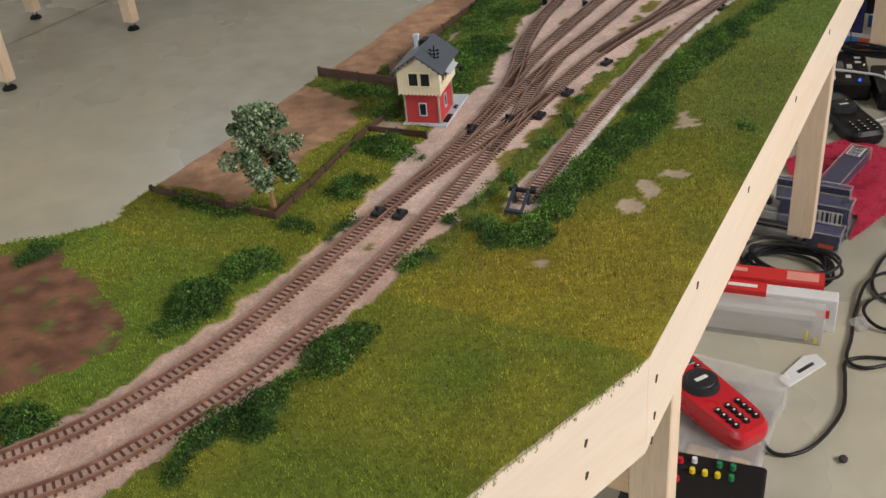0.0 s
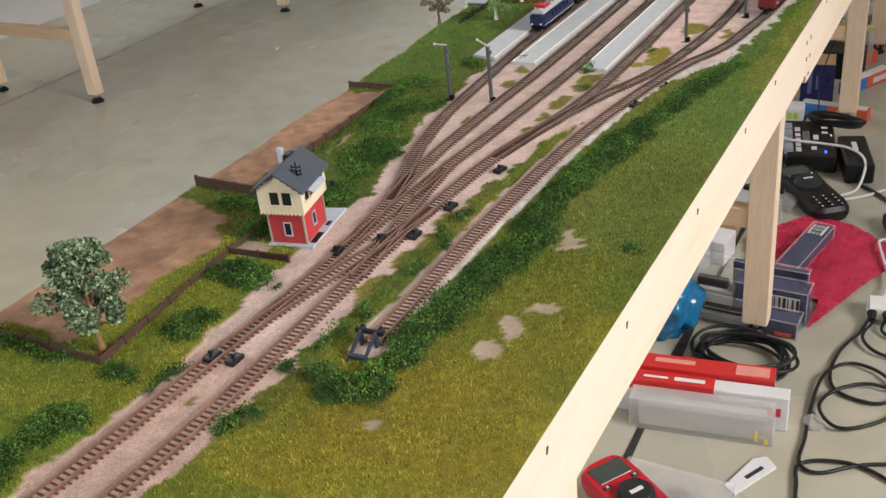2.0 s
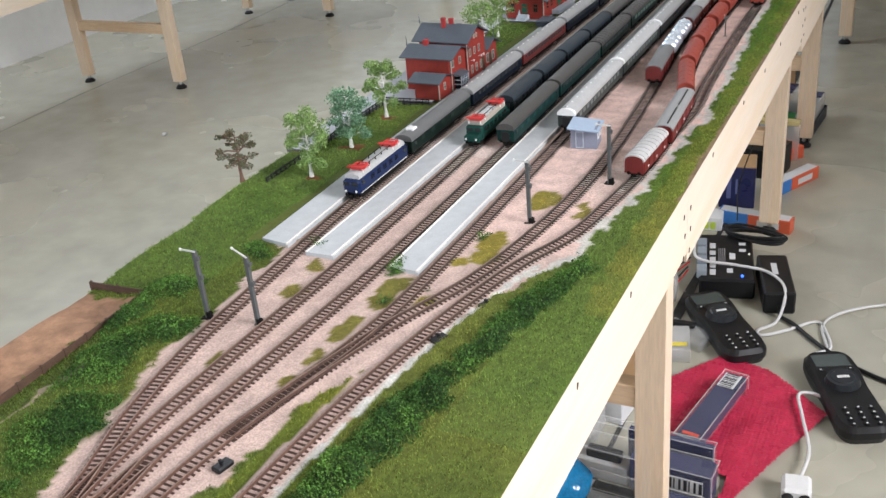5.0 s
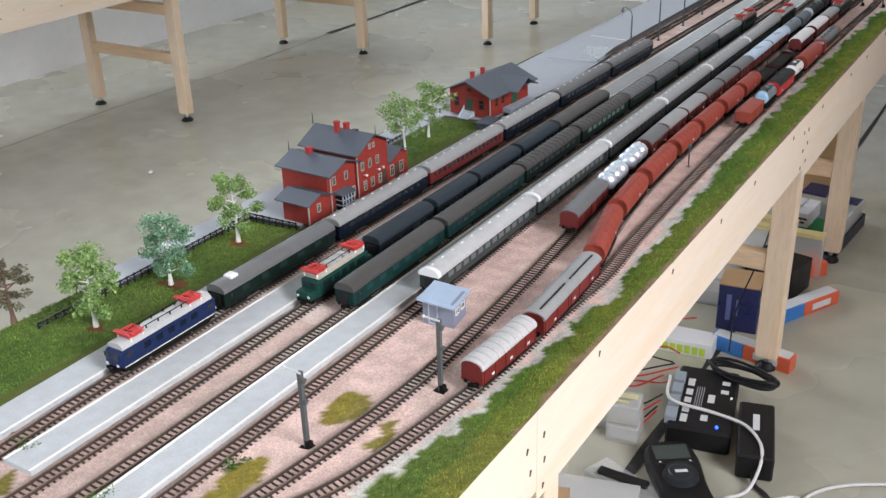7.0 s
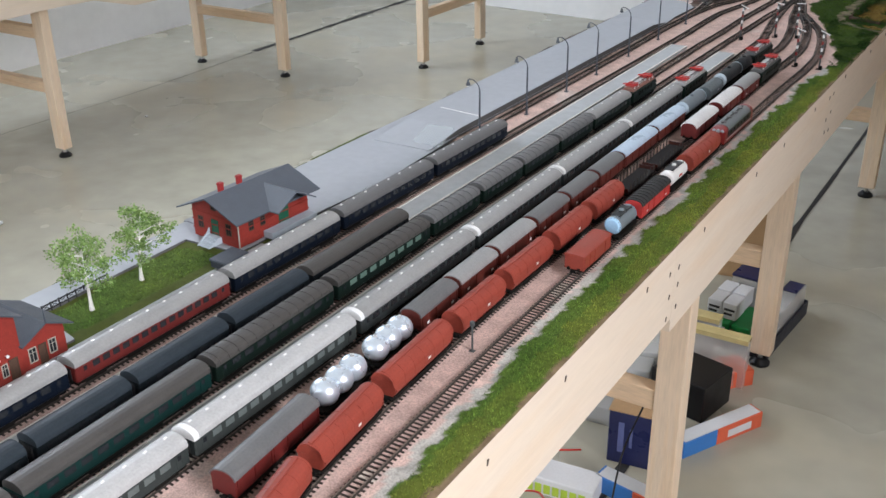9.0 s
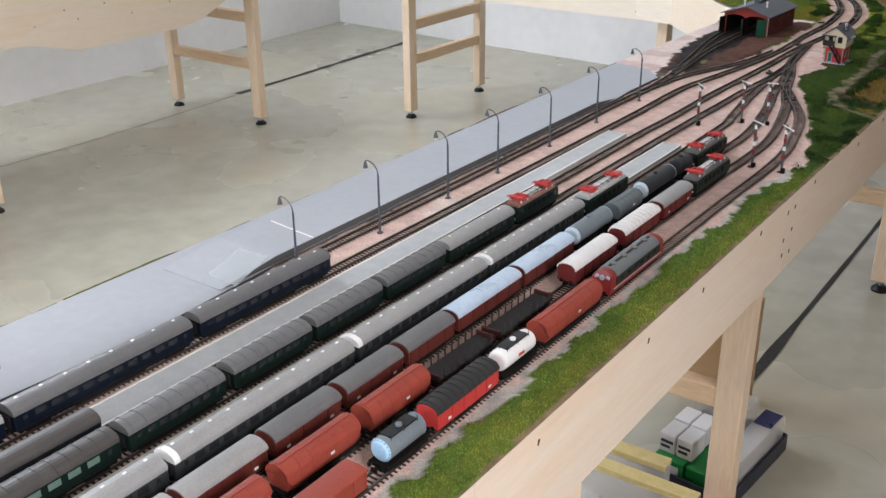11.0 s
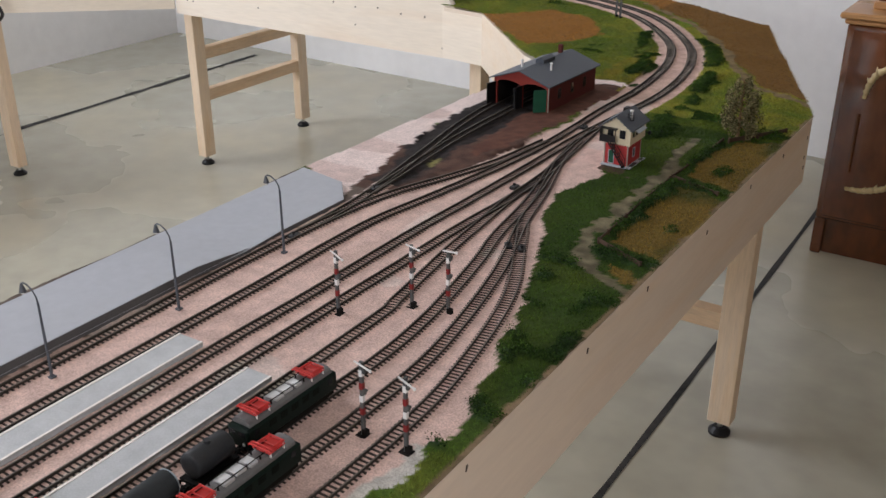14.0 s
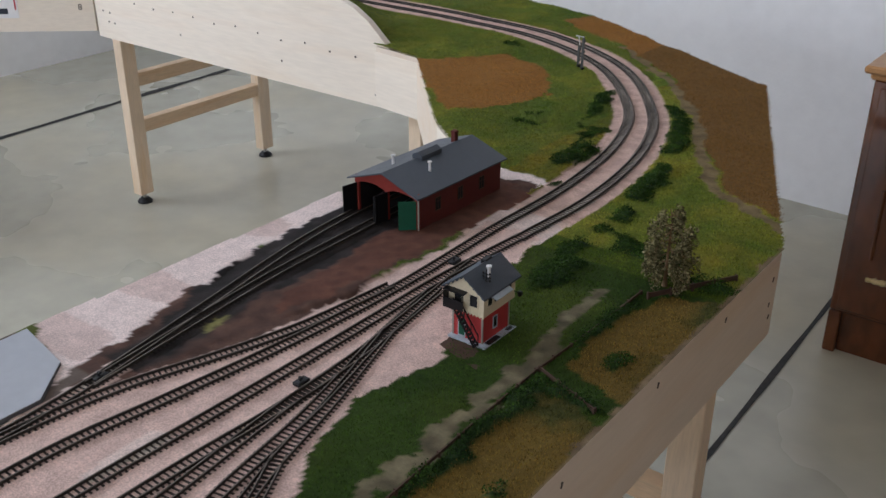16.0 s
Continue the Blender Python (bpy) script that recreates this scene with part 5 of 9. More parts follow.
def pantograph(v, y):
    """A folded red pantograph on four insulators."""
    pg = new("pantograph")
    pg.parent = v
    pg.empty_display_size = 0.005
    pg.location.z = -0.0016
    tagged(pg, "folded red pantograph")
    bm = bmesh.new()
    prism(bm, [(-0.0068, 0.0256), (0.0068, 0.0256), (0.0068, 0.0263), (-0.0068, 0.0263)], y - 0.0066, y + 0.0066)
    for fc in [fc for fc in bm.faces if abs(fc.normal.z) > 0.5]:
        bmesh.ops.inset_region(bm, faces=[fc], thickness=0.0013, depth=-0.0003)
    part("base_frame", bm, M_RED, pg)
    for s in (-1, 1):
        bm = bmesh.new()
        tube(bm, [(s * 0.0060, y - 0.006, 0.0268), (s * 0.0049, y + 0.0062, 0.0273), (s * 0.0049, y + 0.0066, 0.0277), (s * 0.0052, y - 0.0050, 0.0281)], 0.00055)
        part("arm", bm, M_RED, pg)
    for yy, z in ((0.0065, 0.0275), (0, 0.0270)):
        bm = bmesh.new()
        rod(bm, (-0.0060, y + yy, z), (0.0060, y + yy, z), 0.0006, seg=6)
        part("cross_tube", bm, M_RED, pg)
    for yy in (-0.0050, -0.0072):
        bm = bmesh.new()
        tube(bm, [(-0.0086, y + yy, 0.0276), (-0.0074, y + yy, 0.0284), (0.0074, y + yy, 0.0284), (0.0086, y + yy, 0.0276)], 0.0007)
        part("contact_strip", bm, M_RED, pg)
    for s in (-1, 1):
        for yy in (-0.0055, 0.0055):
            shared("insulator", "insulator", lambda bm: rod(bm, (0, 0, 0.0220), (0, 0, 0.0262), 0.0008, 0.0005, 6), M_WHITE, pg, pose(s * 0.0062, y + yy, 0))


def electric_loco(track, y0, y1, body, roof, label, stripe=None, nose=0.0, rounding=0.0016, boxes=True):
    L = y1 - y0
    W = 0.0178
    v = thing("electric_locomotive", place_on(track, (y0 + y1) / 2), label, "locomotive", "electric locomotives")
    bm = bmesh.new()
    box(bm, -W / 2, W / 2, -L / 2 + nose, L / 2 - nose, 0.0050, 0.0190, rounding)
    b = part("body", bm, body, v)
    if nose:
        for s in (-1, 1):
            bm = bmesh.new()
            y_in, y_out = s * (L / 2 - nose - 0.002), s * L / 2
            box(bm, -W / 2 + 0.001, W / 2 - 0.001, min(y_in, y_out), max(y_in, y_out), 0.0050, 0.0118, 0.0012)
            part("bonnet", bm, body, v)
    bm = bmesh.new()
    prism(bm, arc_profile(W - 0.0032, 0.0188, 0.0204, 0.0234, 8), -L / 2 + nose + 0.004, L / 2 - nose - 0.004)
    r = part("roof", bm, roof, v)
    bm = bmesh.new()
    for x in (-0.0035, 0.0035):
        rod(bm, (x, -L * 0.32, 0.0252), (x, L * 0.32, 0.0252), 0.00035, seg=5)
        for k in range(6):
            y = -L * 0.30 + L * 0.12 * k
            rod(bm, (x, y, 0.0222), (x, y, 0.0254), 0.0007, 0.0004, 6)
    part("roof_line", bm, M_UNDER, v)
    for y0b, y1b, wb in ((-0.14, -0.05, 0.0048), (-0.03, 0.06, 0.0040), (0.08, 0.15, 0.0048)) if boxes else ():
        bm = bmesh.new()
        box(bm, -wb, wb, L * y0b, L * y1b, 0.0218, 0.0246, 0.0005)
        part("roof_equipment", bm, M_SILVER, v, "pale grey roof equipment box")
    for y in (-L * 0.30, L * 0.30):
        pantograph(v, y)
    if stripe is not None:
        bm = bmesh.new()
        for e in (-1, 1):
            box(bm, e * W / 2 - 0.0002, e * W / 2 + 0.0002, -L / 2 + 0.0030, L / 2 - 0.0030, 0.0066, 0.0071)
        part("stripe", bm, stripe, v)
    for s in (-1, 1):
        yy = s * (L / 2 - nose)
        for x in (-0.0042, 0.0042):
            bm = bmesh.new()
            box(bm, x - 0.0028, x + 0.0028, yy - 0.0002, yy + 0.0002, 0.0138, 0.0172, 0.0001)
            part("cab_window", bm, M_PANE, b)
            bm = bmesh.new()
            zz = 0.0086
            rod(bm, (x * 1.25, s * L / 2 - 0.0004, zz), (x * 1.25, s * L / 2 + 0.0004, zz), 0.0011, 0.0011, 10)
            part("headlight", bm, M_WHITE, b, "round white headlight")
        for e in (-1, 1):
            bm = bmesh.new()
            box(bm, e * W / 2 - 0.0002, e * W / 2 + 0.0002, yy - s * 0.008 - 0.002, yy - s * 0.008 + 0.002, 0.0130, 0.0170)
            part("cab_window", bm, M_PANE, b)
    for e in (-1, 1):
        for k in range(5):
            y = -L * 0.24 + L * 0.12 * k
            shared("side_grille", "grille", lambda bm: [box(bm, -0.0002, 0.0002, -0.003, 0.003, z - 0.0003, z + 0.0003) for z in (-0.0018, -0.0006, 0.0006, 0.0018)], M_UNDER, b, pose(e * (W / 2 + 0.0001), y, 0.0145))
    running_gear(v, L)
    return v


def van(track, y0, y1, body, roof, label, ribs=0, roof_lines=0, z_top=0.0222, panels=5, labels=0, category="goods van"):
    """A covered goods van with an arched roof and framed sides."""
    L = y1 - y0
    W = 0.0172
    v = thing("goods_van", place_on(track, (y0 + y1) / 2), label, category, "goods wagons")
    bm = bmesh.new()
    box(bm, -W / 2, W / 2, -L / 2, L / 2, 0.0048, 0.0166, 0.0004)
    b = part("body", bm, body, v)
    bm = bmesh.new()
    prism(bm, arc_profile(W + 0.0010, 0.0164, 0.0172, z_top, 10), -L / 2 - 0.0004, L / 2 + 0.0004)
    r = part("roof", bm, roof, v)
    for s in (-1, 1):
        bm = bmesh.new()
        prism(bm, arc_profile(W - 0.0012, 0.0160, 0.0172, z_top - 0.0010, 8), s * (L / 2 - 0.001), s * (L / 2 + 0.00055))
        part("end_wall", bm, body, v)
    for e in (-1, 1):
        for k in range(panels + 1):
            y = -L / 2 + 0.002 + (L - 0.004) * k / panels
            shared("side_post", "post" + body.name, lambda bm: box(bm, -0.0003, 0.0003, -0.0004, 0.0004, -0.0056, 0.0056), body, b, pose(e * (W / 2 + 0.0002), y, 0.0108))
        bm = bmesh.new()
        box(bm, e * W / 2 - 0.0005, e * W / 2 + 0.0005, -0.006, 0.006, 0.0054, 0.0160, 0.0002)
        part("sliding_door", bm, body, b)
        bm = bmesh.new()
        box(bm, e * (W / 2 + 0.0006) - 0.0002, e * (W / 2 + 0.0006) + 0.0002, -L / 2 + 0.001, L / 2 - 0.001, 0.0048, 0.0056)
        part("sill", bm, M_UNDER, b)
        for k in range(labels):
            y = -L * 0.33 + L * 0.66 * k / max(labels - 1, 1)
            shared("marking", "marking", lambda bm: box(bm, -0.0001, 0.0001, -0.0016, 0.0016, -0.0009, 0.0009), M_WHITE, b, pose(e * (W / 2 + 0.0006), y, 0.0090), "small white marking panel")
    for k in range(ribs):
        y = -L / 2 + L * (k + 0.5) / ribs
        shared("roof_rib", "vrib%.4f" % z_top + roof.name, lambda bm: prism(bm, arc_profile(W + 0.0018, 0.0166, 0.0174, z_top + 0.0007, 10), -0.0006, 0.0006), roof, r, pose(0, y, 0))
    for k in range(roof_lines):
        bm = bmesh.new()
        x = 0.0030
        box(bm, x - 0.0006, x + 0.0006, (-0.45 + k * 0.48) * L, (-0.05 + k * 0.50) * L, z_top - 0.0008, z_top + 0.0004)
        part("roof_rail", bm, M_BLACK, v)
    running_gear(v, L, bogies=L > 0.075)
    return v


def hopper(track, y0, y1, body, label, z_top=0.0228):
    """A closed self-discharging wagon with a rounded body and sloping ends."""
    L = y1 - y0
    W = 0.0178
    v = thing("hopper_wagon", place_on(track, (y0 + y1) / 2), label, "hopper wagon", "goods wagons")
    prof = [(W * 0.36, 0.0048), (W / 2, 0.0095), (W / 2, 0.0150)] + [(W / 2 * math.cos(a), 0.0150 + (z_top - 0.0150) * math.sin(a)) for a in np.linspace(0, math.pi, 13)[1:-1]] + [(-W / 2, 0.0150), (-W / 2, 0.0095), (-W * 0.36, 0.0048)]
    bm = bmesh.new()
    prism(bm, prof, -L / 2 + 0.0025, L / 2 - 0.0025)
    for vert in bm.verts:
        if vert.co.z < 0.010:
            vert.co.y *= 0.90
    b = part("body", bm, body, v)
    n = 7
    for k in range(n):
        y = -L / 2 + 0.004 + (L - 0.008) * k / (n - 1)
        shared("rib", "hrib" + body.name, lambda bm: prism(bm, [(p[0] * 1.015, p[1] + 0.0002) for p in prof], -0.0003, 0.0003), body, b, pose(0, y, 0))
    bm = bmesh.new()
    box(bm, -0.0012, 0.0012, -L / 2 + 0.004, L / 2 - 0.004, z_top - 0.0004, z_top + 0.0005)
    part("roof_seam", bm, body, v)
    for s in (-1, 1):
        bm = bmesh.new()
        box(bm, -W * 0.42, W * 0.42, s * (L / 2 - 0.0016) - 0.0012, s * (L / 2 - 0.0016) + 0.0012, 0.0048, 0.0066)
        part("end_platform", bm, M_UNDER, v)
        shared("marking", "marking", lambda bm: None, M_WHITE, b, pose(s * (W / 2 + 0.0001), 0.006, 0.0125), "small white marking panel")
    running_gear(v, L, bogies=False)
    return v


def tank(track, y0, y1, body, label, end=None, band=None, r=0.0078, walkway=True, marks=False):
    L = y1 - y0
    v = thing("tank_wagon", place_on(track, (y0 + y1) / 2), label, "tank wagon", "goods wagons")
    zc = 0.0062 + r
    bm = bmesh.new()
    rings = []
    seg = 18
    stations = [(-1.0, 0.55), (-0.985, 0.80), (-0.95, 0.95), (-0.90, 1.0), (0.90, 1.0), (0.95, 0.95), (0.985, 0.80), (1.0, 0.55)]
    for s, k in stations:
        rings.append([bm.verts.new((r * k * math.cos(a), s * (L / 2 - 0.004), zc + r * k * math.sin(a))) for a in np.linspace(0, math.tau, seg, endpoint=False)])
    for p, q in zip(rings, rings[1:]):
        for k in range(seg):
            bm.faces.new((p[k], q[k], q[(k + 1) % seg], p[(k + 1) % seg]))
    bm.faces.new(rings[0])
    bm.faces.new(rings[-1][::-1])
    bmesh.ops.recalc_face_normals(bm, faces=bm.faces)
    b = part("barrel", bm, body, v, smooth=True)
    if end is not None:
        for s in (-1, 1):
            bm = bmesh.new()
            rod(bm, (0, s * (L / 2 - 0.0055), zc), (0, s * (L / 2 - 0.0036), zc), r * 1.02, r * 0.75, 18)
            part("tank_end", bm, end, v)
    bm = bmesh.new()
    box(bm, -0.0075, 0.0075, -L / 2 + 0.002, L / 2 - 0.002, 0.0046, 0.0058)
    part("frame", bm, M_UNDER, v)
    bm = bmesh.new()
    rod(bm, (0, 0, zc + r * 0.9), (0, 0, zc + r + 0.0018), 0.0022, 0.0022, 12)
    part("dome", bm, body if band is None else band, v)
    if walkway:
        bm = bmesh.new()
        box(bm, -0.0045, 0.0045, -L * 0.28, L * 0.28, zc + r - 0.0004, zc + r + 0.0004)
        for y in (-L * 0.28, 0, L * 0.28):
            for x in (-0.0045, 0.0045):
                rod(bm, (x, y, zc + r * 0.8), (x, y, zc + r + 0.0030), 0.00025, seg=5)
        part("walkway", bm, M_BLACK, v)
    if marks:
        for s in (-1, 1):
            bm = bmesh.new()
            box(bm, s * r * 0.99 - 0.0002, s * r * 0.99 + 0.0004 * s, -0.004, 0.003, zc - 0.001, zc + 0.001)
            part("marking", bm, M_RED, b, "red marking on the tank side")
    running_gear(v, L, bogies=False)
    return v


def sphere_wagon(track, y0, y1, label):
    L = y1 - y0
    v = thing("powder_wagon", place_on(track, (y0 + y1) / 2), label, "silo wagon", "goods wagons")
    for k in (-1, 0, 1):
        bm = bmesh.new()
        bmesh.ops.create_uvsphere(bm, u_segments=18, v_segments=12, radius=0.0094)
        for vert in bm.verts:
            vert.co = Vector((vert.co.x * 1.06, vert.co.y * 1.0, vert.co.z * 0.95 if vert.co.z > 0 else vert.co.z * 1.05)) + Vector((0, k * L * 0.30, 0.0142))
        s = part("silo", bm, mat("bright_aluminium", (0.66, 0.74, 0.82), 0.28, 0.6, vary=0.05, scale=60), v, smooth=True)
        bm = bmesh.new()
        rod(bm, (0, k * L * 0.30, 0.022), (0, k * L * 0.30, 0.0240), 0.0018, 0.0014, 12)
        part("lid", bm, M_SILVER, s)
    bm = bmesh.new()
    box(bm, -0.0078, 0.0078, -L / 2 + 0.001, L / 2 - 0.001, 0.0044, 0.0062)
    part("frame", bm, M_UNDER, v)
    running_gear(v, L, bogies=False)
    return v


def flat_wagon(track, y0, y1, label, ends):
    L = y1 - y0
    v = thing("flat_wagon", place_on(track, (y0 + y1) / 2), label, "flat wagon", "goods wagons")
    bm = bmesh.new()
    box(bm, -0.0086, 0.0086, -L / 2, L / 2, 0.0050, 0.0076, 0.0003)
    part("deck", bm, M_COAL, v)
    for s in (-1, 1):
        bm = bmesh.new()
        box(bm, -0.0084, 0.0084, s * (L / 2 - 0.0008) - 0.0008, s * (L / 2 - 0.0008) + 0.0008, 0.0052, 0.0110, 0.0002)
        part("end_board", bm, ends, v)
        for k in range(8):
            y = -L / 2 + 0.006 + (L - 0.012) * k / 7
            shared("stake", "stake", lambda bm: box(bm, -0.0004, 0.0004, -0.0005, 0.0005, 0, 0.0085), M_RAIL, v, pose(s * 0.0088, y, 0.0068))
    running_gear(v, L, bogies=False)
    return v


GREY_ROOF, PALE_ROOF, DARK_ROOF, BROWN_ROOF = paint(0.125, 0.125, 0.125, 0.38), paint(0.27, 0.27, 0.265, 0.34), paint(0.026, 0.034, 0.042, 0.45), paint(0.062, 0.058, 0.054, 0.45)
SILVER_ROOF, WHITE_ROOF, BLUE_ROOF = paint(0.42, 0.42, 0.415, 0.32), paint(0.66, 0.65, 0.64, 0.45), paint(0.42, 0.52, 0.63, 0.3)
DARK_GREEN, TEAL, NIGHT, SLATE = paint(0.005, 0.012, 0.009), paint(0.006, 0.026, 0.023), paint(0.004, 0.007, 0.014), paint(0.007, 0.010, 0.012)
WINE, BRICK, OXIDE = paint(0.115, 0.016, 0.014), paint(0.27, 0.050, 0.032, 0.5), paint(0.10, 0.022, 0.016)
VAN_RED = paint(0.145, 0.018, 0.016, 0.45)
LOCO_GREEN, LOCO_BLUE = paint(0.008, 0.040, 0.031), paint(0.005, 0.015, 0.060)

# platform track at the station building
electric_loco("platform_west", 1.122, 1.217, LOCO_BLUE, SILVER_ROOF, "blue electric locomotive with silver roof and red pantographs", M_WHITE, rounding=0.0028, boxes=False)
coach("platform_west", 1.224, 1.362, DARK_GREEN, GREY_ROOF, "dark green baggage coach with grey roof and white roof box", 5, hatch=True, pane=paint(0.014, 0.026, 0.021))
coach("platform_west", 1.368, 1.510, NIGHT, PALE_ROOF, "dark blue passenger coach with pale grey roof", 11, 10)
coach("platform_west", 1.516, 1.663, WINE, PALE_ROOF, "wine red dining coach with pale grey roof", 14, 9)
coach("platform_west", 1.669, 1.803, NIGHT, PALE_ROOF, "dark blue passenger coach with pale grey roof", 10, 9)
coach("platform_west", 1.809, 1.955, NIGHT, GREY_ROOF, "dark blue passenger coach with grey roof", 10, 8)
coach("platform_west", 1.961, 2.105, NIGHT, GREY_ROOF, "dark blue passenger coach with grey roof", 10, 8)
# second track
electric_loco("branch", 1.263, 1.346, LOCO_GREEN, paint(0.37, 0.33, 0.28), "green electric locomotive with beige roof and red pantographs", nose=0.008)
for a, b in ((1.354, 1.440), (1.446, 1.519), (1.525, 1.609), (1.615, 1.698)):
    coach("branch", a, b, SLATE, DARK_ROOF, "slate grey short coach with dark roof", 6)
coach("branch", 1.704, 1.838, SLATE, BROWN_ROOF, "slate grey coach with grey-brown roof", 9)
# third track
coach("main_west", 1.273, 1.408, TEAL, BROWN_ROOF, "teal green coach with grey-brown roof", 6, pane=paint(0.013, 0.045, 0.043))
coach("main_west", 1.414, 1.560, TEAL, BROWN_ROOF, "teal green coach with grey-brown roof", 10)
coach("main_west", 1.566, 1.694, DARK_GREEN, BROWN_ROOF, "dark green coach with ribbed grey roof", 8, ribs=14)
coach("main_west", 1.700, 1.832, DARK_GREEN, BROWN_ROOF, "dark green coach with ribbed grey roof", 8, ribs=14, pane=paint(0.10, 0.16, 0.13))
for a, b in ((1.838, 1.918), (1.924, 2.001), (2.007, 2.084), (2.090, 2.170)):
    coach("main_west", a, b, DARK_GREEN, GREY_ROOF, "dark green short coach with ribbed grey roof", 6, ribs=8)
coach("main_west", 2.176, 2.280, DARK_GREEN, PALE_ROOF, "dark green coach with pale shiny roof", 8, 4)
electric_loco("main_west", 2.285, 2.362, DARK_GREEN, paint(0.26, 0.13, 0.10), "dark green electric locomotive with brown roof and red pantographs")
# fourth track: silver-roofed express
for k, (a, b) in enumerate(((1.325, 1.494), (1.499, 1.660), (1.665, 1.829), (1.834, 1.996), (2.001, 2.166), (2.171, 2.334))):
    coach("platform_east", a, b, paint(0.035, 0.042, 0.040) if k < 2 else paint(0.03, 0.035, 0.035), SILVER_ROOF if k < 2 else PALE_ROOF, "express coach with silver roof and white roof ends", 12, 11, white_end=True, pane=paint(0.11, 0.13, 0.125, 0.3) if k < 2 else None)
electric_loco("platform_east", 2.340, 2.428, DARK_GREEN, SILVER_ROOF, "dark green electric locomotive with silver roof and red pantographs")
# fifth track: mixed goods
van("main_east", 1.484, 1.567, WINE, GREY_ROOF, "wine red covered van with grey roof")
sphere_wagon("main_east", 1.574, 1.628, "silo wagon with three bright aluminium spheres")
sphere_wagon("main_east", 1.634, 1.686, "silo wagon with three bright aluminium spheres")
for a, b in ((1.692, 1.746), (1.752, 1.810), (1.816, 1.878), (1.885, 1.945), (1.951, 2.010)):
    van("main_east", a, b, OXIDE, GREY_ROOF if a < 1.70 or a > 1.85 else PALE_ROOF, "dark oxide red covered van with grey roof", labels=2)
van("main_east", 2.016, 2.072, OXIDE, GREY_ROOF, "dark oxide red covered van with grey roof")
van("main_east", 2.078, 2.167, OXIDE, BLUE_ROOF, "dark red covered van with light blue shining roof")
van("main_east", 2.174, 2.256, OXIDE, BLUE_ROOF, "dark red covered van with light blue shining roof")
tank("main_east", 2.262, 2.335, paint(0.15, 0.18, 0.20), "slate blue tank wagon with pale ends", end=paint(0.42, 0.52, 0.60), r=0.0084, walkway=False)
hopper("main_east", 2.340, 2.396, paint(0.115, 0.14, 0.15), "grey closed hopper wagon with roof hatches", z_top=0.0215)
tank("main_east", 2.402, 2.480, paint(0.03, 0.034, 0.036), "black tank wagon with pale blue end", end=paint(0.42, 0.50, 0.55), r=0.0086, walkway=False)
tank("main_east", 2.486, 2.524, paint(0.03, 0.032, 0.034), "plain black tank wagon with rounded body", r=0.0086, walkway=False)
electric_loco("main_east", 2.528, 2.612, DARK_GREEN, GREY_ROOF, "dark green electric locomotive with grey roof and red pantographs")
# sixth track: red goods train
van("siding", 1.228, 1.298, VAN_RED, paint(0.46, 0.45, 0.44, 0.5), "red covered van with white ribbed roof", ribs=9, labels=3)
van("siding", 1.306, 1.416, VAN_RED, PALE_ROOF, "long red van with silver roof and black roof rails", roof_lines=2, labels=3)
for a, b in ((1.424, 1.518), (1.524, 1.601), (1.607, 1.692), (1.699, 1.771), (1.777, 1.853), (1.860, 1.930), (1.936, 2.003)):
    hopper("siding", a, b, BRICK, "brick red closed hopper wagon with rounded body")
flat_wagon("siding", 2.009, 2.080, "black flat wagon with brown stakes", paint(0.045, 0.016, 0.013))
flat_wagon("siding", 2.086, 2.163, "black flat wagon with brown stakes", paint(0.045, 0.016, 0.013))
van("siding", 2.200, 2.274, WINE, WHITE_ROOF, "wine red covered van with white roof")
van("siding", 2.292, 2.364, WINE, WHITE_ROOF, "wine red covered van with white ribbed roof", ribs=10)
van("siding", 2.371, 2.438, WINE, PALE_ROOF, "wine red covered van with grey roof", labels=2)
electric_loco("siding", 2.448, 2.540, DARK_GREEN, GREY_ROOF, "dark green electric locomotive with grey roof and red pantographs")
# seventh track: short goods train
van("goods_east", 1.840, 1.895, BRICK, BRICK, "brick red low wagon with a flat red cover", z_top=0.0186)
tank("goods_east", 1.912, 1.958, paint(0.16, 0.19, 0.21), "slate tank wagon with light blue end", end=paint(0.35, 0.55, 0.75))
van("goods_east", 1.964, 2.034, paint(0.48, 0.045, 0.04), paint(0.035, 0.035, 0.035), "bright red van with black ribbed roof", ribs=11, labels=2)
tank("goods_east", 2.040, 2.090, M_WHITE, "white tank wagon with red marking", marks=True)
hopper("goods_east", 2.096, 2.188, BRICK, "brick red closed hopper wagon with rounded body")


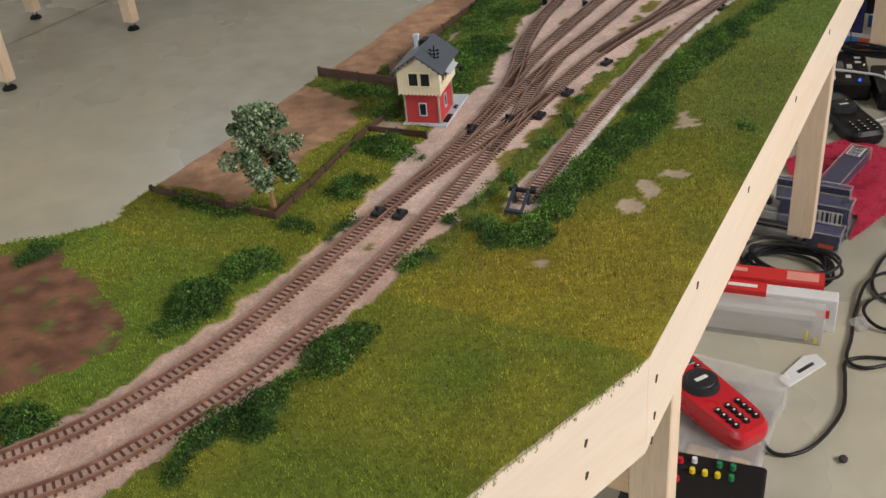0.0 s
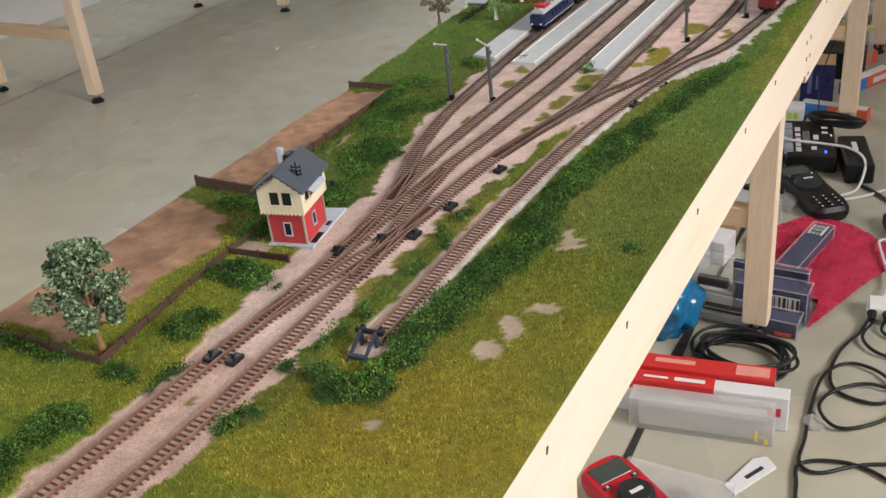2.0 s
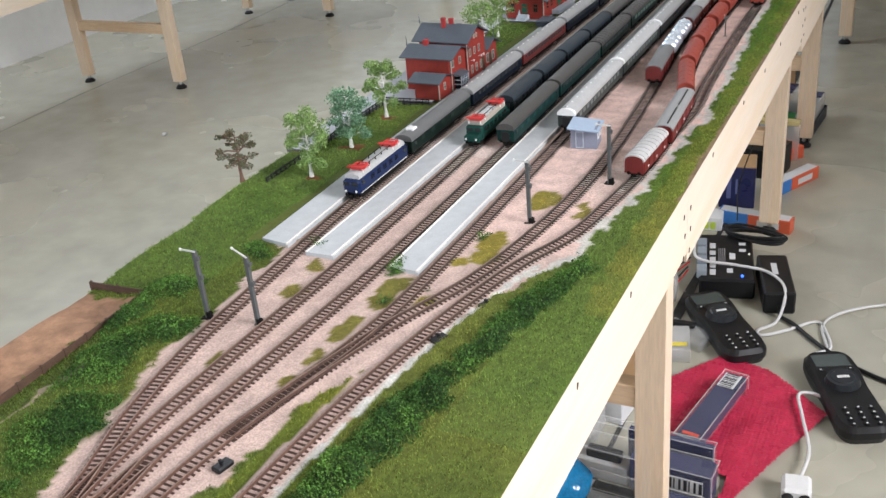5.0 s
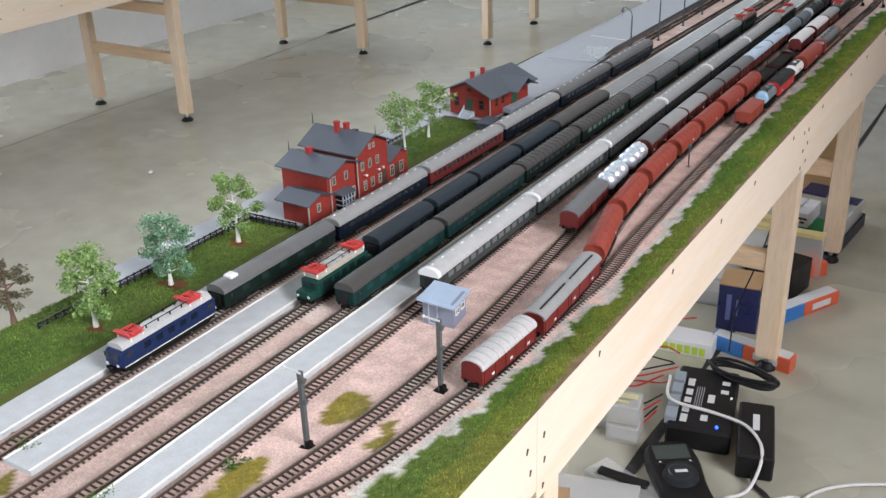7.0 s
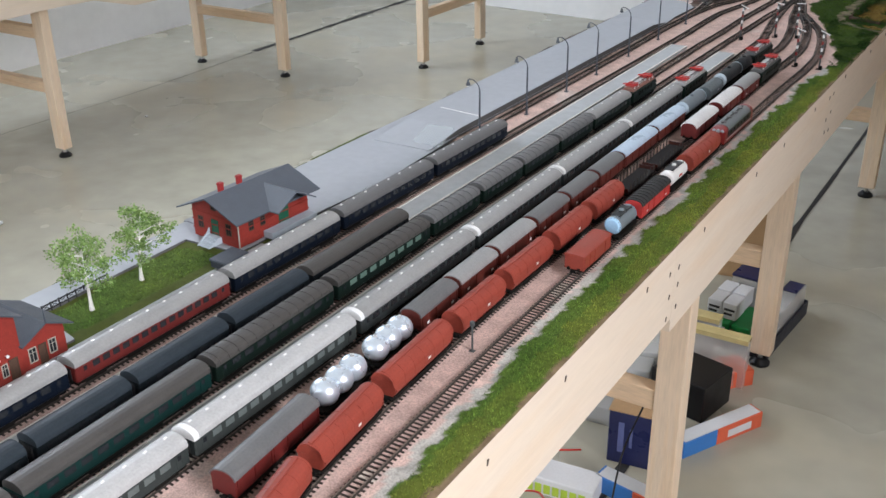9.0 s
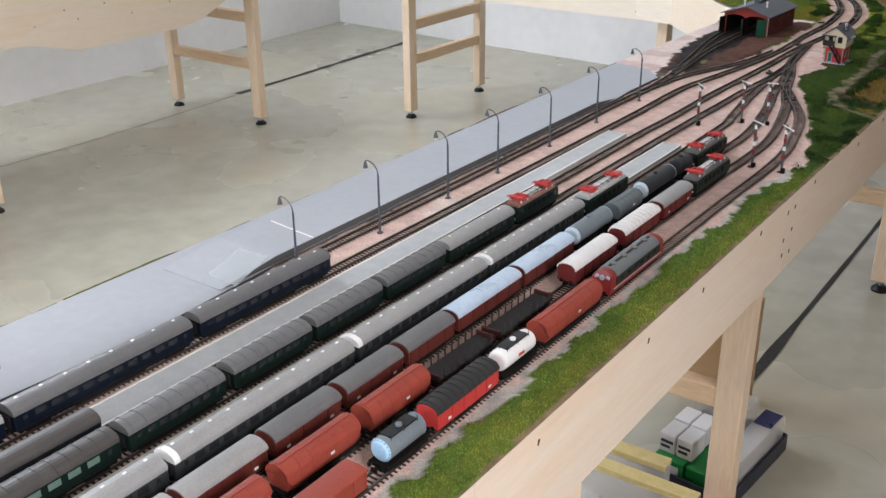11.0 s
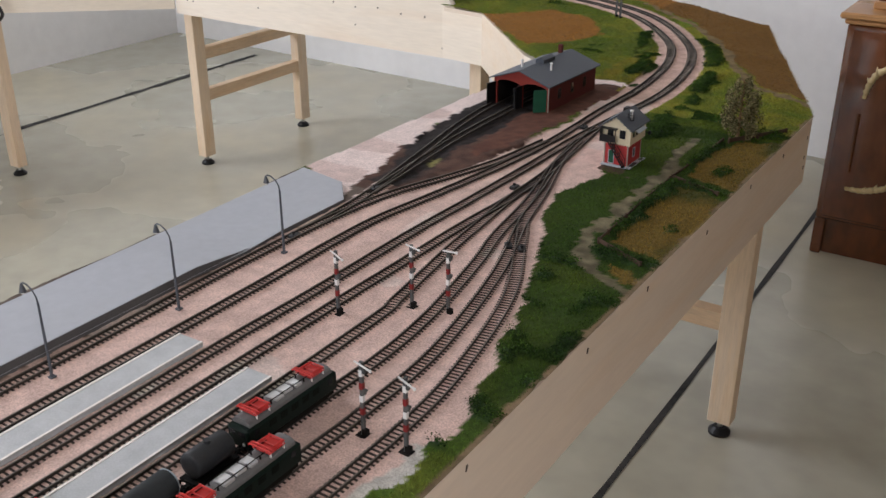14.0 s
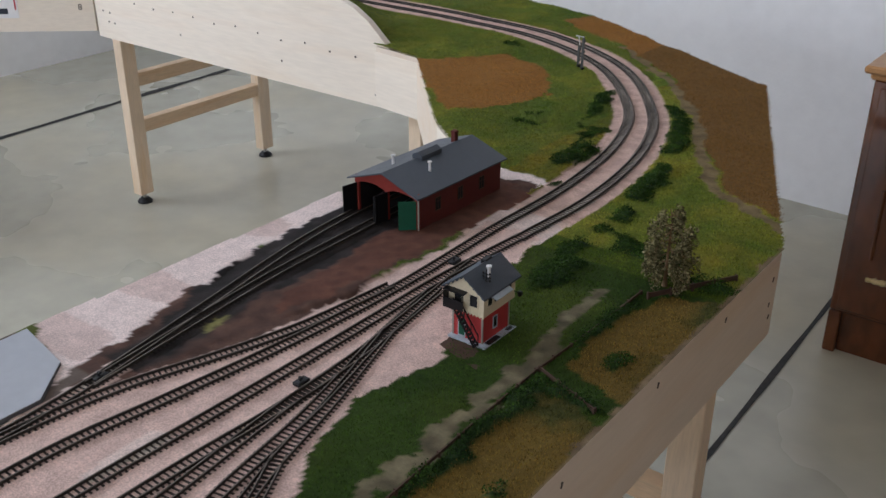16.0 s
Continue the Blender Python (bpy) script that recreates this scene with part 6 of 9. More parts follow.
def diesel(track, y0, y1, label):
    L = y1 - y0
    W = 0.0176
    v = thing("diesel_locomotive", place_on(track, (y0 + y1) / 2), label, "locomotive")
    bm = bmesh.new()
    prism(bm, arc_profile(W, 0.0045, 0.0165, 0.0228, 10), -L / 2, L / 2)
    for vert in bm.verts:
        k = abs(vert.co.y) / (L / 2)
        if vert.co.z > 0.010:
            vert.co.y *= 1 - 0.07 * (vert.co.z - 0.010) / 0.012
    bmesh.ops.recalc_face_normals(bm, faces=bm.faces)
    b = part("body", bm, paint(0.20, 0.022, 0.020, 0.35), v)
    bm = bmesh.new()
    prism(bm, arc_profile(W + 0.0006, 0.0166, 0.0175, 0.0232, 14), -L / 2 + 0.011, L / 2 - 0.011)
    part("roof", bm, paint(0.13, 0.145, 0.15, 0.35), v, "slate grey roof")
    for e in (-1, 1):
        bm = bmesh.new()
        box(bm, e * W / 2 - 0.0004, e * W / 2 + 0.0004, -L / 2 + 0.010, L / 2 - 0.010, 0.0100, 0.0172)
        part("side_band", bm, paint(0.020, 0.022, 0.024), b, "dark grey side band")
    bm = bmesh.new()
    box(bm, -0.0012, 0.0012, -L * 0.36, L * 0.36, 0.0228, 0.0240, 0.0003)
    part("exhaust_duct", bm, paint(0.030, 0.028, 0.026), v, "dark duct along the roof")
    for k in range(4):
        bm = bmesh.new()
        y = -L * 0.30 + L * 0.19 * k
        rod(bm, (0, y, 0.0224), (0, y, 0.0241), 0.0034, 0.0030, 14)
        part("roof_fan", bm, GREY_ROOF, v)
    for s in (-1, 1):
        bm = bmesh.new()
        y = s * (L / 2 - 0.0045)
        for a in (-0.6, 0.0, 0.6):
            rod(bm, (0.0085 * math.sin(a), y, 0.0175), (0.0080 * math.sin(a), y + s * 0.0030 * math.cos(a), 0.0172), 0.0026, 0.0022, 8)
        part("cab_window", bm, mat("bright_pane", (0.35, 0.42, 0.46), 0.1, vary=0.1), b)
    for e in (-1, 1):
        bm = bmesh.new()
        box(bm, e * W / 2 - 0.0002, e * W / 2 + 0.0002, -L * 0.44, L * 0.44, 0.0072, 0.0082)
        part("stripe", bm, M_SILVER, b)
        for k in range(6):
            shared("window", "dwin", lambda bm: box(bm, -0.0002, 0.0002, -0.0018, 0.0018, -0.0014, 0.0014), M_PANE, b, pose(e * (W / 2 + 0.0003), -L * 0.3 + L * 0.12 * k, 0.0135))
    running_gear(v, L)


diesel("goods_east", 2.198, 2.300, "red diesel locomotive with grey roof and rounded nose")

# ---- buildings of the layout ----
M_REDWALL = mat("red_painted_wall", (0.45, 0.045, 0.045), 0.65, vary=0.12, scale=120, bump=0.2, bump_scale=700)
M_BRICKWALL = mat("red_brick_wall", (0.25, 0.030, 0.020), 0.7, vary=0.22, scale=160, bump=0.35, bump_scale=900, tint=(0.19, 0.024, 0.016))
M_CREAM = mat("cream_boarding", (0.72, 0.64, 0.46), 0.6, vary=0.06, scale=90)
M_ROOF = mat("slate_roof", (0.085, 0.098, 0.118), 0.5, vary=0.12, scale=110, bump=0.3, bump_scale=900)
M_ROOF_DARK = mat("dark_slate_roof", (0.066, 0.078, 0.096), 0.5, vary=0.14, scale=110, bump=0.3, bump_scale=900)
M_STONE = mat("pale_stone_plinth", (0.42, 0.47, 0.52), 0.7, vary=0.1, scale=90)
M_FRAME = mat("pale_window_frame", (0.36, 0.34, 0.29), 0.6, vary=0.08, scale=120)
M_CHIM_RED = mat("red_chimney", (0.32, 0.030, 0.030), 0.6, vary=0.1, scale=150)
M_GREENDOOR = mat("green_door", (0.012, 0.09, 0.05), 0.5, vary=0.15, scale=150)
M_WOOD_DARK = mat("dark_weathered_wood", (0.075, 0.042, 0.027), 0.8, vary=0.3, scale=90, stretch=(1, 1, 3), bump=0.3, bump_scale=600)


def gable_roof(name, parent, x0, x1, y0, y1, z_eave, z_ridge, material, axis="y", th=0.0012, hip=0.0):
    """Two sloping roof slabs with a ridge along the axis."""
    bm = bmesh.new()
    if axis == "y":
        c = (x0 + x1) / 2
        prof = [(x0, z_eave), (c, z_ridge), (x1, z_eave), (x1, z_eave - th), (c, z_ridge - th), (x0, z_eave - th)]
        prism(bm, prof, y0, y1)
        if hip:
            for v in bm.verts:
                if abs(v.co.x - c) < 1e-6:
                    v.co.y += hip if v.co.y < (y0 + y1) / 2 else -hip
    else:
        c = (y0 + y1) / 2
        prof = [(y0, z_eave), (c, z_ridge), (y1, z_eave), (y1, z_eave - th), (c, z_ridge - th), (y0, z_eave - th)]
        prism(bm, prof, x0, x1, "x")
        if hip:
            for v in bm.verts:
                if abs(v.co.y - c) < 1e-6:
                    v.co.x += hip if v.co.x < (x0 + x1) / 2 else -hip
    return part(name, bm, material, parent)


def wall_block(parent, x0, x1, y0, y1, z0, z1, material, gable=None, axis="y", name="wall"):
    """A block of walls; gable: ridge height of gable ends along the axis."""
    bm = bmesh.new()
    if gable is None:
        box(bm, x0, x1, y0, y1, z0, z1)
    elif axis == "y":
        prism(bm, [(x0, z0), (x1, z0), (x1, z1), ((x0 + x1) / 2, gable), (x0, z1)], y0, y1)
    else:
        prism(bm, [(y0, z0), (y1, z0), (y1, z1), ((y0 + y1) / 2, gable), (y0, z1)], x0, x1, "x")
    return part(name, bm, material, parent)


def window_on(parent, face, a, z, w, h, at, frame_mat=None, pane_mat=None, bars=True, name="window"):
    """A framed window on a wall face ('x+', 'y-'): recessed pane, frame, cross bars."""
    frame_mat, pane_mat = frame_mat or M_FRAME, pane_mat or M_PANE
    f = 0.0007

    def put(bm, a0, a1, z0, z1, d0, d1):
        if face[0] == "x":
            s = 1 if face[1] == "+" else -1
            box(bm, min(at + s * d0, at + s * d1), max(at + s * d0, at + s * d1), a0, a1, z0, z1)
        else:
            s = 1 if face[1] == "+" else -1
            box(bm, a0, a1, min(at + s * d0, at + s * d1), max(at + s * d0, at + s * d1), z0, z1)
    bm = bmesh.new()
    put(bm, a - w / 2 - f, a - w / 2, z - h / 2 - f, z + h / 2 + f, -0.0002, 0.0006)
    put(bm, a + w / 2, a + w / 2 + f, z - h / 2 - f, z + h / 2 + f, -0.0002, 0.0006)
    put(bm, a - w / 2, a + w / 2, z + h / 2, z + h / 2 + f, -0.0002, 0.0006)
    put(bm, a - w / 2, a + w / 2, z - h / 2 - f, z - h / 2, -0.0002, 0.0009)
    if bars:
        put(bm, a - 0.00022, a + 0.00022, z - h / 2, z + h / 2, 0, 0.0004)
        put(bm, a - w / 2, a + w / 2, z + h * 0.15, z + h * 0.15 + 0.0004, 0, 0.0004)
    fr = part(name, bm, frame_mat, parent)
    bm = bmesh.new()
    put(bm, a - w / 2, a + w / 2, z - h / 2, z + h / 2, -0.0003, 0.00015)
    part("pane", bm, pane_mat, fr)
    return fr


def chimney(parent, x, y, z0, z1, w, material):
    bm = bmesh.new()
    box(bm, x - w / 2, x + w / 2, y - w / 2, y + w / 2, z0, z1)
    box(bm, x - w / 2 - 0.0004, x + w / 2 + 0.0004, y - w / 2 - 0.0004, y + w / 2 + 0.0004, z1 - 0.0018, z1 - 0.0006)
    return part("chimney", bm, material, parent)


def signal_box(m, label, stairs=False):
    """A two-storey railway signal box: red base, cream overhanging cabin, slate roof."""
    v = thing("signal_box", m, label, "signal box", "signal boxes")
    W, D = 0.0125, 0.0165
    bm = bmesh.new()
    slab(bm, [(-W - 0.002, -D - 0.004), (W + 0.005, -D - 0.004), (W + 0.007, D + 0.020), (-W - 0.002, D + 0.018)], -0.001, 0.0016)
    part("plinth", bm, M_STONE, v)
    lower = wall_block(v, -W, W, -D, D, 0.0015, 0.0250, M_REDWALL, name="lower_wall")
    for x, y in ((W, -D), (W, D), (-W, -D), (-W, D)):
        bm = bmesh.new()
        box(bm, x - 0.0006, x + 0.0006, y - 0.0006, y + 0.0006, 0.0015, 0.0250)
        part("corner_strip", bm, M_FRAME, v)
    bm = bmesh.new()
    prism(bm, [(-W - 0.003, 0.0246), (W + 0.003, 0.0246), (W + 0.003, 0.0424), (0, 0.0520), (-W - 0.003, 0.0424)], -D - 0.003, D + 0.003)
    upper = part("cabin", bm, M_CREAM, v)
    for k in range(12):
        bm = bmesh.new()
        x = -W - 0.0025 + (2 * W + 0.005) * k / 11
        box(bm, x - 0.0003, x + 0.0003, -D - 0.0032, -D - 0.0029, 0.0245, 0.0310)
        rod(bm, (x, -D - 0.0031, 0.0246), (x, -D - 0.0031, 0.0238), 0.0009, 0.0004, 6)
        part("board", bm, M_CREAM, upper)
    # roof: the gable faces the front, with a scalloped verge
    gable_roof("roof", v, -W - 0.0062, W + 0.0058, -D - 0.0065, D + 0.0065, 0.0414, 0.0546, M_ROOF_DARK)
    for s in (-1, 1):
        for k in range(5):
            bm = bmesh.new()
            t = (k + 0.5) / 5
            x, z = s * (W + 0.0055) * t, 0.0532 - 0.0130 * t
            rod(bm, (x, -D - 0.0064, z), (x, -D - 0.0052, z), 0.0007, 0.0007, 8)
            part("verge_board", bm, M_ROOF_DARK, v)
    if stairs:
        bm = bmesh.new()
        rod(bm, (0.0085, -0.004, 0.0435), (0.0085, -0.004, 0.0560), 0.0014, 0.0012, 10)
        rod(bm, (0.0085, -0.004, 0.0560), (0.0085, -0.004, 0.0572), 0.0020, 0.0020, 10)
        part("chimney", bm, M_WHITE, v, "pale round smoke pipe")
    else:
        chimney(v, -0.007, 0.006, 0.045, 0.0595, 0.0032, M_STONE)
    bm = bmesh.new()
    box(bm, -0.0045, 0.0002, 0.004, 0.0125, 0.0510, 0.0556, 0.0006)
    part("roof_vent", bm, M_BLACK, v)
    bm = bmesh.new()
    rod(bm, (0.010, -0.009, 0.0405), (0.010, -0.009, 0.0570), 0.0005, seg=6)
    for z in (0.0480, 0.0505, 0.0530):
        rod(bm, (0.0072, -0.009, z), (0.0128, -0.009, z), 0.0004, seg=6)
        for x in (0.0072, 0.0128):
            rod(bm, (x, -0.009, z), (x, -0.009, z + 0.0014), 0.0008, seg=6)
    part("line_mast", bm, M_BLACK, v)
    for x in ((-0.0036, 0.0050) if not stairs else (-0.0060, 0.0070)):
        window_on(upper, "y-", x, 0.0355, 0.0064, 0.0090, -D - 0.0030, M_CREAM, bars=False)
    for y in (-0.0125, -0.0045, 0.0035, 0.0115):
        window_on(upper, "x+", y, 0.0352, 0.0055, 0.0062, W + 0.0030, M_CREAM, bars=False)
    bm = bmesh.new()
    prism(bm, [(W + 0.003, 0.0404), (W + 0.0090, 0.0380), (W + 0.0090, 0.0374), (W + 0.003, 0.0398)], -0.013, 0.008)
    part("awning", bm, M_STONE, v)
    window_on(lower, "x+", -0.001, 0.0130, 0.0042, 0.0085, W, M_STONE, bars=False)
    bm = bmesh.new()
    box(bm, W + 0.001, W + 0.0052, -D + 0.002, -D + 0.016, 0.0016, 0.0020)
    box(bm, W + 0.002, W + 0.0046, 0.010, 0.016, 0.0016, 0.0020)
    part("floor_hatch", bm, M_BLACK, v)
    bm = bmesh.new()
    rod(bm, (W + 0.003, D + 0.002, 0.030), (W + 0.0085, D + 0.002, 0.030), 0.0004, seg=6)
    box(bm, W + 0.0065, W + 0.0095, D + 0.0005, D + 0.0035, 0.0275, 0.0315, 0.0005)
    part("wall_lamp", bm, M_BLACK, v)
    if not stairs:
        window_on(lower, "y-", 0.0005, 0.0120, 0.0044, 0.0085, -D, M_STONE, bars=False)
    else:
        window_on(lower, "y-", -0.005, 0.0095, 0.0050, 0.0130, -D, M_STONE, M_GREENDOOR, bars=False, name="door")
        bm = bmesh.new()
        for k in range(11):
            t = k / 10
            box(bm, 0.0105 - 0.017 * t - 0.0012, 0.0105 - 0.017 * t + 0.0012, -D - 0.0080, -D - 0.0036, 0.002 + 0.024 * t, 0.0026 + 0.024 * t)
        for y in (-D - 0.0080, -D - 0.0036):
            rod(bm, (0.0115, y, 0.002), (-0.0070, y, 0.028), 0.0007, seg=6)
            rod(bm, (0.0115, y, 0.010), (-0.0070, y, 0.0355), 0.0005, seg=6)
            for t in (0, 0.33, 0.66, 1):
                rod(bm, (0.0115 - 0.0185 * t, y, 0.002 + 0.026 * t), (0.0115 - 0.0185 * t, y, 0.0102 + 0.0255 * t), 0.0004, seg=6)
        box(bm, -W - 0.003, -0.0060, -D - 0.0084, -D - 0.003, 0.0265, 0.0275)
        box(bm, -W - 0.003, 0.0015, -D - 0.0086, -D - 0.0080, 0.0275, 0.0345)
        box(bm, -W - 0.003, 0.0015, -D - 0.0080, -D - 0.0030, 0.0398, 0.0410)
        box(bm, -W - 0.003, -W - 0.0022, -D - 0.0084, -D - 0.0030, 0.0270, 0.0400)
        box(bm, 0.0008, 0.0015, -D - 0.0084, -D - 0.0078, 0.0340, 0.0400)
        part("outside_stair", bm, M_BLACK, v, "black outside staircase")
    return v


signal_box(pose(-0.3475, 0.643, T + 0.001, 0, 0, 12) @ Matrix.Scale(1.09, 4), "red and cream signal box with dark slate roof beside the tracks")
signal_box(pose(-0.2285, 3.147, T + 0.001, 0, 0, 0) @ Matrix.Scale(1.06, 4), "red and cream signal box with black outside stairs", stairs=True)
bm = bmesh.new()
slab(bm, [(-0.242, 3.112), (-0.200, 3.100), (-0.206, 3.205), (-0.242, 3.205)], T - 0.001, T + 0.0012)
tagged(part("wooden_base", bm, M_WOOD_DARK), "dark wooden base plate under the far signal box", "base plate")


def station():
    v = thing("station_building", pose(-0.407, 1.388, T + 0.0045, 0, 0, -1.5), "red brick station building with slate roofs and red chimneys", "station building")
    # local: y along the tracks, front wall at x = 0
    def eaves(x0, x1, y0, y1, ze, zr, axis, hip=0.0, mt=M_ROOF_DARK):
        return gable_roof("roof", v, x0, x1, y0, y1, ze, zr, mt, axis, 0.0011, hip)
    annex = wall_block(v, -0.030, 0.0, 0.0, 0.030, 0, 0.0205, M_BRICKWALL, 0.0250, "x", name="annex_wall")
    eaves(-0.037, 0.004, -0.004, 0.034, 0.0200, 0.0262, "x")
    wing = wall_block(v, -0.056, -0.001, 0.030, 0.075, 0, 0.0385, M_BRICKWALL, 0.0455, "x", name="wing_wall")
    eaves(-0.063, 0.005, 0.028, 0.079, 0.0378, 0.0472, "x")
    tall = wall_block(v, -0.060, 0.001, 0.072, 0.122, 0, 0.0470, M_BRICKWALL, 0.0585, "x", name="main_wall")
    eaves(-0.068, 0.006, 0.068, 0.126, 0.0455, 0.0600, "x")
    rear = wall_block(v, -0.050, -0.001, 0.122, 0.158, 0, 0.0235, M_BRICKWALL, 0.0315, "x", name="annex_wall")
    eaves(-0.056, 0.005, 0.121, 0.163, 0.0230, 0.0330, "x")
    window_on(annex, "x+", 0.015, 0.0120, 0.0036, 0.0072, 0.0)
    for y in (0.040, 0.058):
        window_on(wing, "x+", y, 0.0295, 0.0036, 0.0068, -0.001)
        window_on(wing, "x+", y + 0.010, 0.0100, 0.0036, 0.0085, -0.001)
    for y in (0.081, 0.093, 0.105):
        window_on(tall, "x+", y, 0.0310, 0.0036, 0.0074, 0.001)
        window_on(tall, "x+", y + 0.003, 0.0105, 0.0036, 0.0085, 0.001)
    for y in (0.094, 0.100):
        window_on(tall, "x+", y, 0.0475, 0.0020, 0.0040, 0.001)
    window_on(tall, "x+", 0.115, 0.0085, 0.0055, 0.0150, 0.001, M_WOOD_DARK, M_WOOD_DARK, False, "door")
    for y in (0.131, 0.147):
        window_on(rear, "x+", y, 0.0105, 0.0050, 0.0100, -0.001)
    window_on(rear, "x+", 0.139, 0.0080, 0.0050, 0.0140, -0.001, M_WOOD_DARK, M_WOOD_DARK, False, "door")
    # glazed porch
    bm = bmesh.new()
    box(bm, 0.0, 0.0085, 0.040, 0.057, 0, 0.0165)
    porch = part("porch", bm, M_PANE, v, "glazed grey entrance porch")
    bm = bmesh.new()
    for y in (0.040, 0.0443, 0.0485, 0.0528, 0.057):
        box(bm, 0.0082, 0.0091, y - 0.0005, y + 0.0005, 0, 0.0165)
    for z in (0.0002, 0.006, 0.011, 0.016):
        box(bm, 0.0083, 0.0092, 0.0395, 0.0575, z - 0.0002, z + 0.0006)
        box(bm, 0.0, 0.0088, 0.0394, 0.0400, z - 0.0002, z + 0.0006)
    part("glazing_bar", bm, M_STONE, porch)
    bm = bmesh.new()
    prism(bm, [(-0.001, 0.0190), (0.0105, 0.0168), (0.0105, 0.0160), (-0.001, 0.0180)], 0.038, 0.059)
    part("porch_roof", bm, M_ROOF, porch)
    chimney(v, -0.040, 0.053, 0.040, 0.0525, 0.0050, M_CHIM_RED)
    chimney(v, -0.036, 0.092, 0.054, 0.0680, 0.0044, M_CHIM_RED)
    chimney(v, -0.029, 0.098, 0.054, 0.0660, 0.0044, M_CHIM_RED)
    bm = bmesh.new()
    box(bm, -0.024, -0.019, 0.100, 0.104, 0.0572, 0.0590)
    part("skylight", bm, M_BLACK, v)
    for x, y, z in ((-0.071, 0.097, 0.0585), (0.007, 0.097, 0.0585), (-0.066, 0.0535, 0.0440), (0.004, 0.142, 0.0320)):
        bm = bmesh.new()
        rod(bm, (x, y, z), (x, y, z + 0.0110), 0.0008, 0.0002, 6)
        part("finial", bm, M_ROOF_DARK, v)
    for x, y, z in ((0.0008, 0.0, 0.019), (0.0, 0.034, 0.0365), (0.0018, 0.0725, 0.047)):
        bm = bmesh.new()
        rod(bm, (x, y, 0), (x, y, z), 0.0007, seg=6)
        part("downpipe", bm, M_FRAME, v, "pale downpipe")
    for y in (0.083, 0.103, 0.110):
        bm = bmesh.new()
        rod(bm, (0.001, y, 0.021), (0.0045, y, 0.0225), 0.0003, seg=5)
        bmesh.ops.create_uvsphere(bm, u_segments=8, v_segments=6, radius=0.0013, matrix=Matrix.Translation((0.0048, y, 0.0218)))
        part("wall_lamp", bm, M_WHITE, v)


station()


def goods_house():
    v = thing("goods_shed_building", pose(-0.4135, 1.735, T + 0.0058, 0, 0, -3.5), "small red brick goods building with broad slate roof", "goods building")
    w = wall_block(v, -0.056, 0.0, 0.0, 0.088, 0, 0.0300, M_BRICKWALL, 0.0400, "y")
    gable_roof("roof", v, -0.066, 0.010, -0.009, 0.095, 0.0275, 0.0435, M_ROOF, "y")
    gable_roof("side_roof", v, -0.030, 0.021, 0.030, 0.078, 0.0275, 0.0400, M_ROOF, "x")
    for y in (0.052, 0.074):
        chimney(v, -0.034, y - 0.036, 0.036, 0.0490, 0.0040, M_CHIM_RED)
    window_on(w, "y-", -0.028, 0.0125, 0.0070, 0.0150, 0.0, M_GREENDOOR, M_GREENDOOR, False, "door")
    for x in (-0.046, -0.011):
        window_on(w, "y-", x, 0.0150, 0.0052, 0.0095, 0.0, M_WOOD_DARK)
    window_on(w, "y-", -0.028, 0.0318, 0.0050, 0.0028, 0.0, M_WOOD_DARK)
    for y in (0.016, 0.030):
        window_on(w, "x+", y, 0.0170, 0.0045, 0.0090, 0.0, M_WOOD_DARK)
    window_on(w, "x+", 0.056, 0.0125, 0.0110, 0.0170, 0.0, M_GREENDOOR, M_GREENDOOR, False, "door")
    bm = bmesh.new()
    for z in (0.008, 0.016, 0.0245):
        box(bm, -0.0565, 0.0006, -0.0006, 0.0886, z - 0.0004, z + 0.0004)
    part("timber_rail", bm, M_BRICKWALL, v)
    bm = bmesh.new()
    rod(bm, (0.0010, 0.0, 0), (0.0010, 0.0, 0.029), 0.0007, seg=6)
    part("downpipe", bm, M_FRAME, v, "pale downpipe")
    bm = bmesh.new()
    for k in range(5):
        box(bm, -0.035, -0.021, -0.003 - 0.0025 * (5 - k), 0.0, 0.0012 * k, 0.0012 * (k + 1), 0.0001)
        part("stone_step", bm, M_STONE, v)
        bm = bmesh.new()
    prism(bm, [(-0.016, 0.0), (-0.001, 0.0), (-0.001, 0.012), (-0.004, 0.008)], -0.036, -0.0345, "x")
    part("stair_cheek", bm, M_STONE, v)
    bm = bmesh.new()
    box(bm, 0.0, 0.011, 0.030, 0.088, 0, 0.0060)
    part("loading_ramp", bm, M_STONE, v)


goods_house()
# a dark chest beside the platform
bm = bmesh.new()
box(bm, -0.409, -0.390, 1.695, 1.722, T + 0.0062, T + 0.0140, 0.0012)
chest = tagged(part("storage_chest", bm, mat("slate_blue_chest", (0.05, 0.06, 0.075), 0.6, vary=0.15)), "dark slate chest standing on the platform", "chest")
bm = bmesh.new()
box(bm, -0.4096, -0.3894, 1.6944, 1.7226, T + 0.0120, T + 0.0144, 0.0008)
part("lid", bm, M_ROOF, chest)


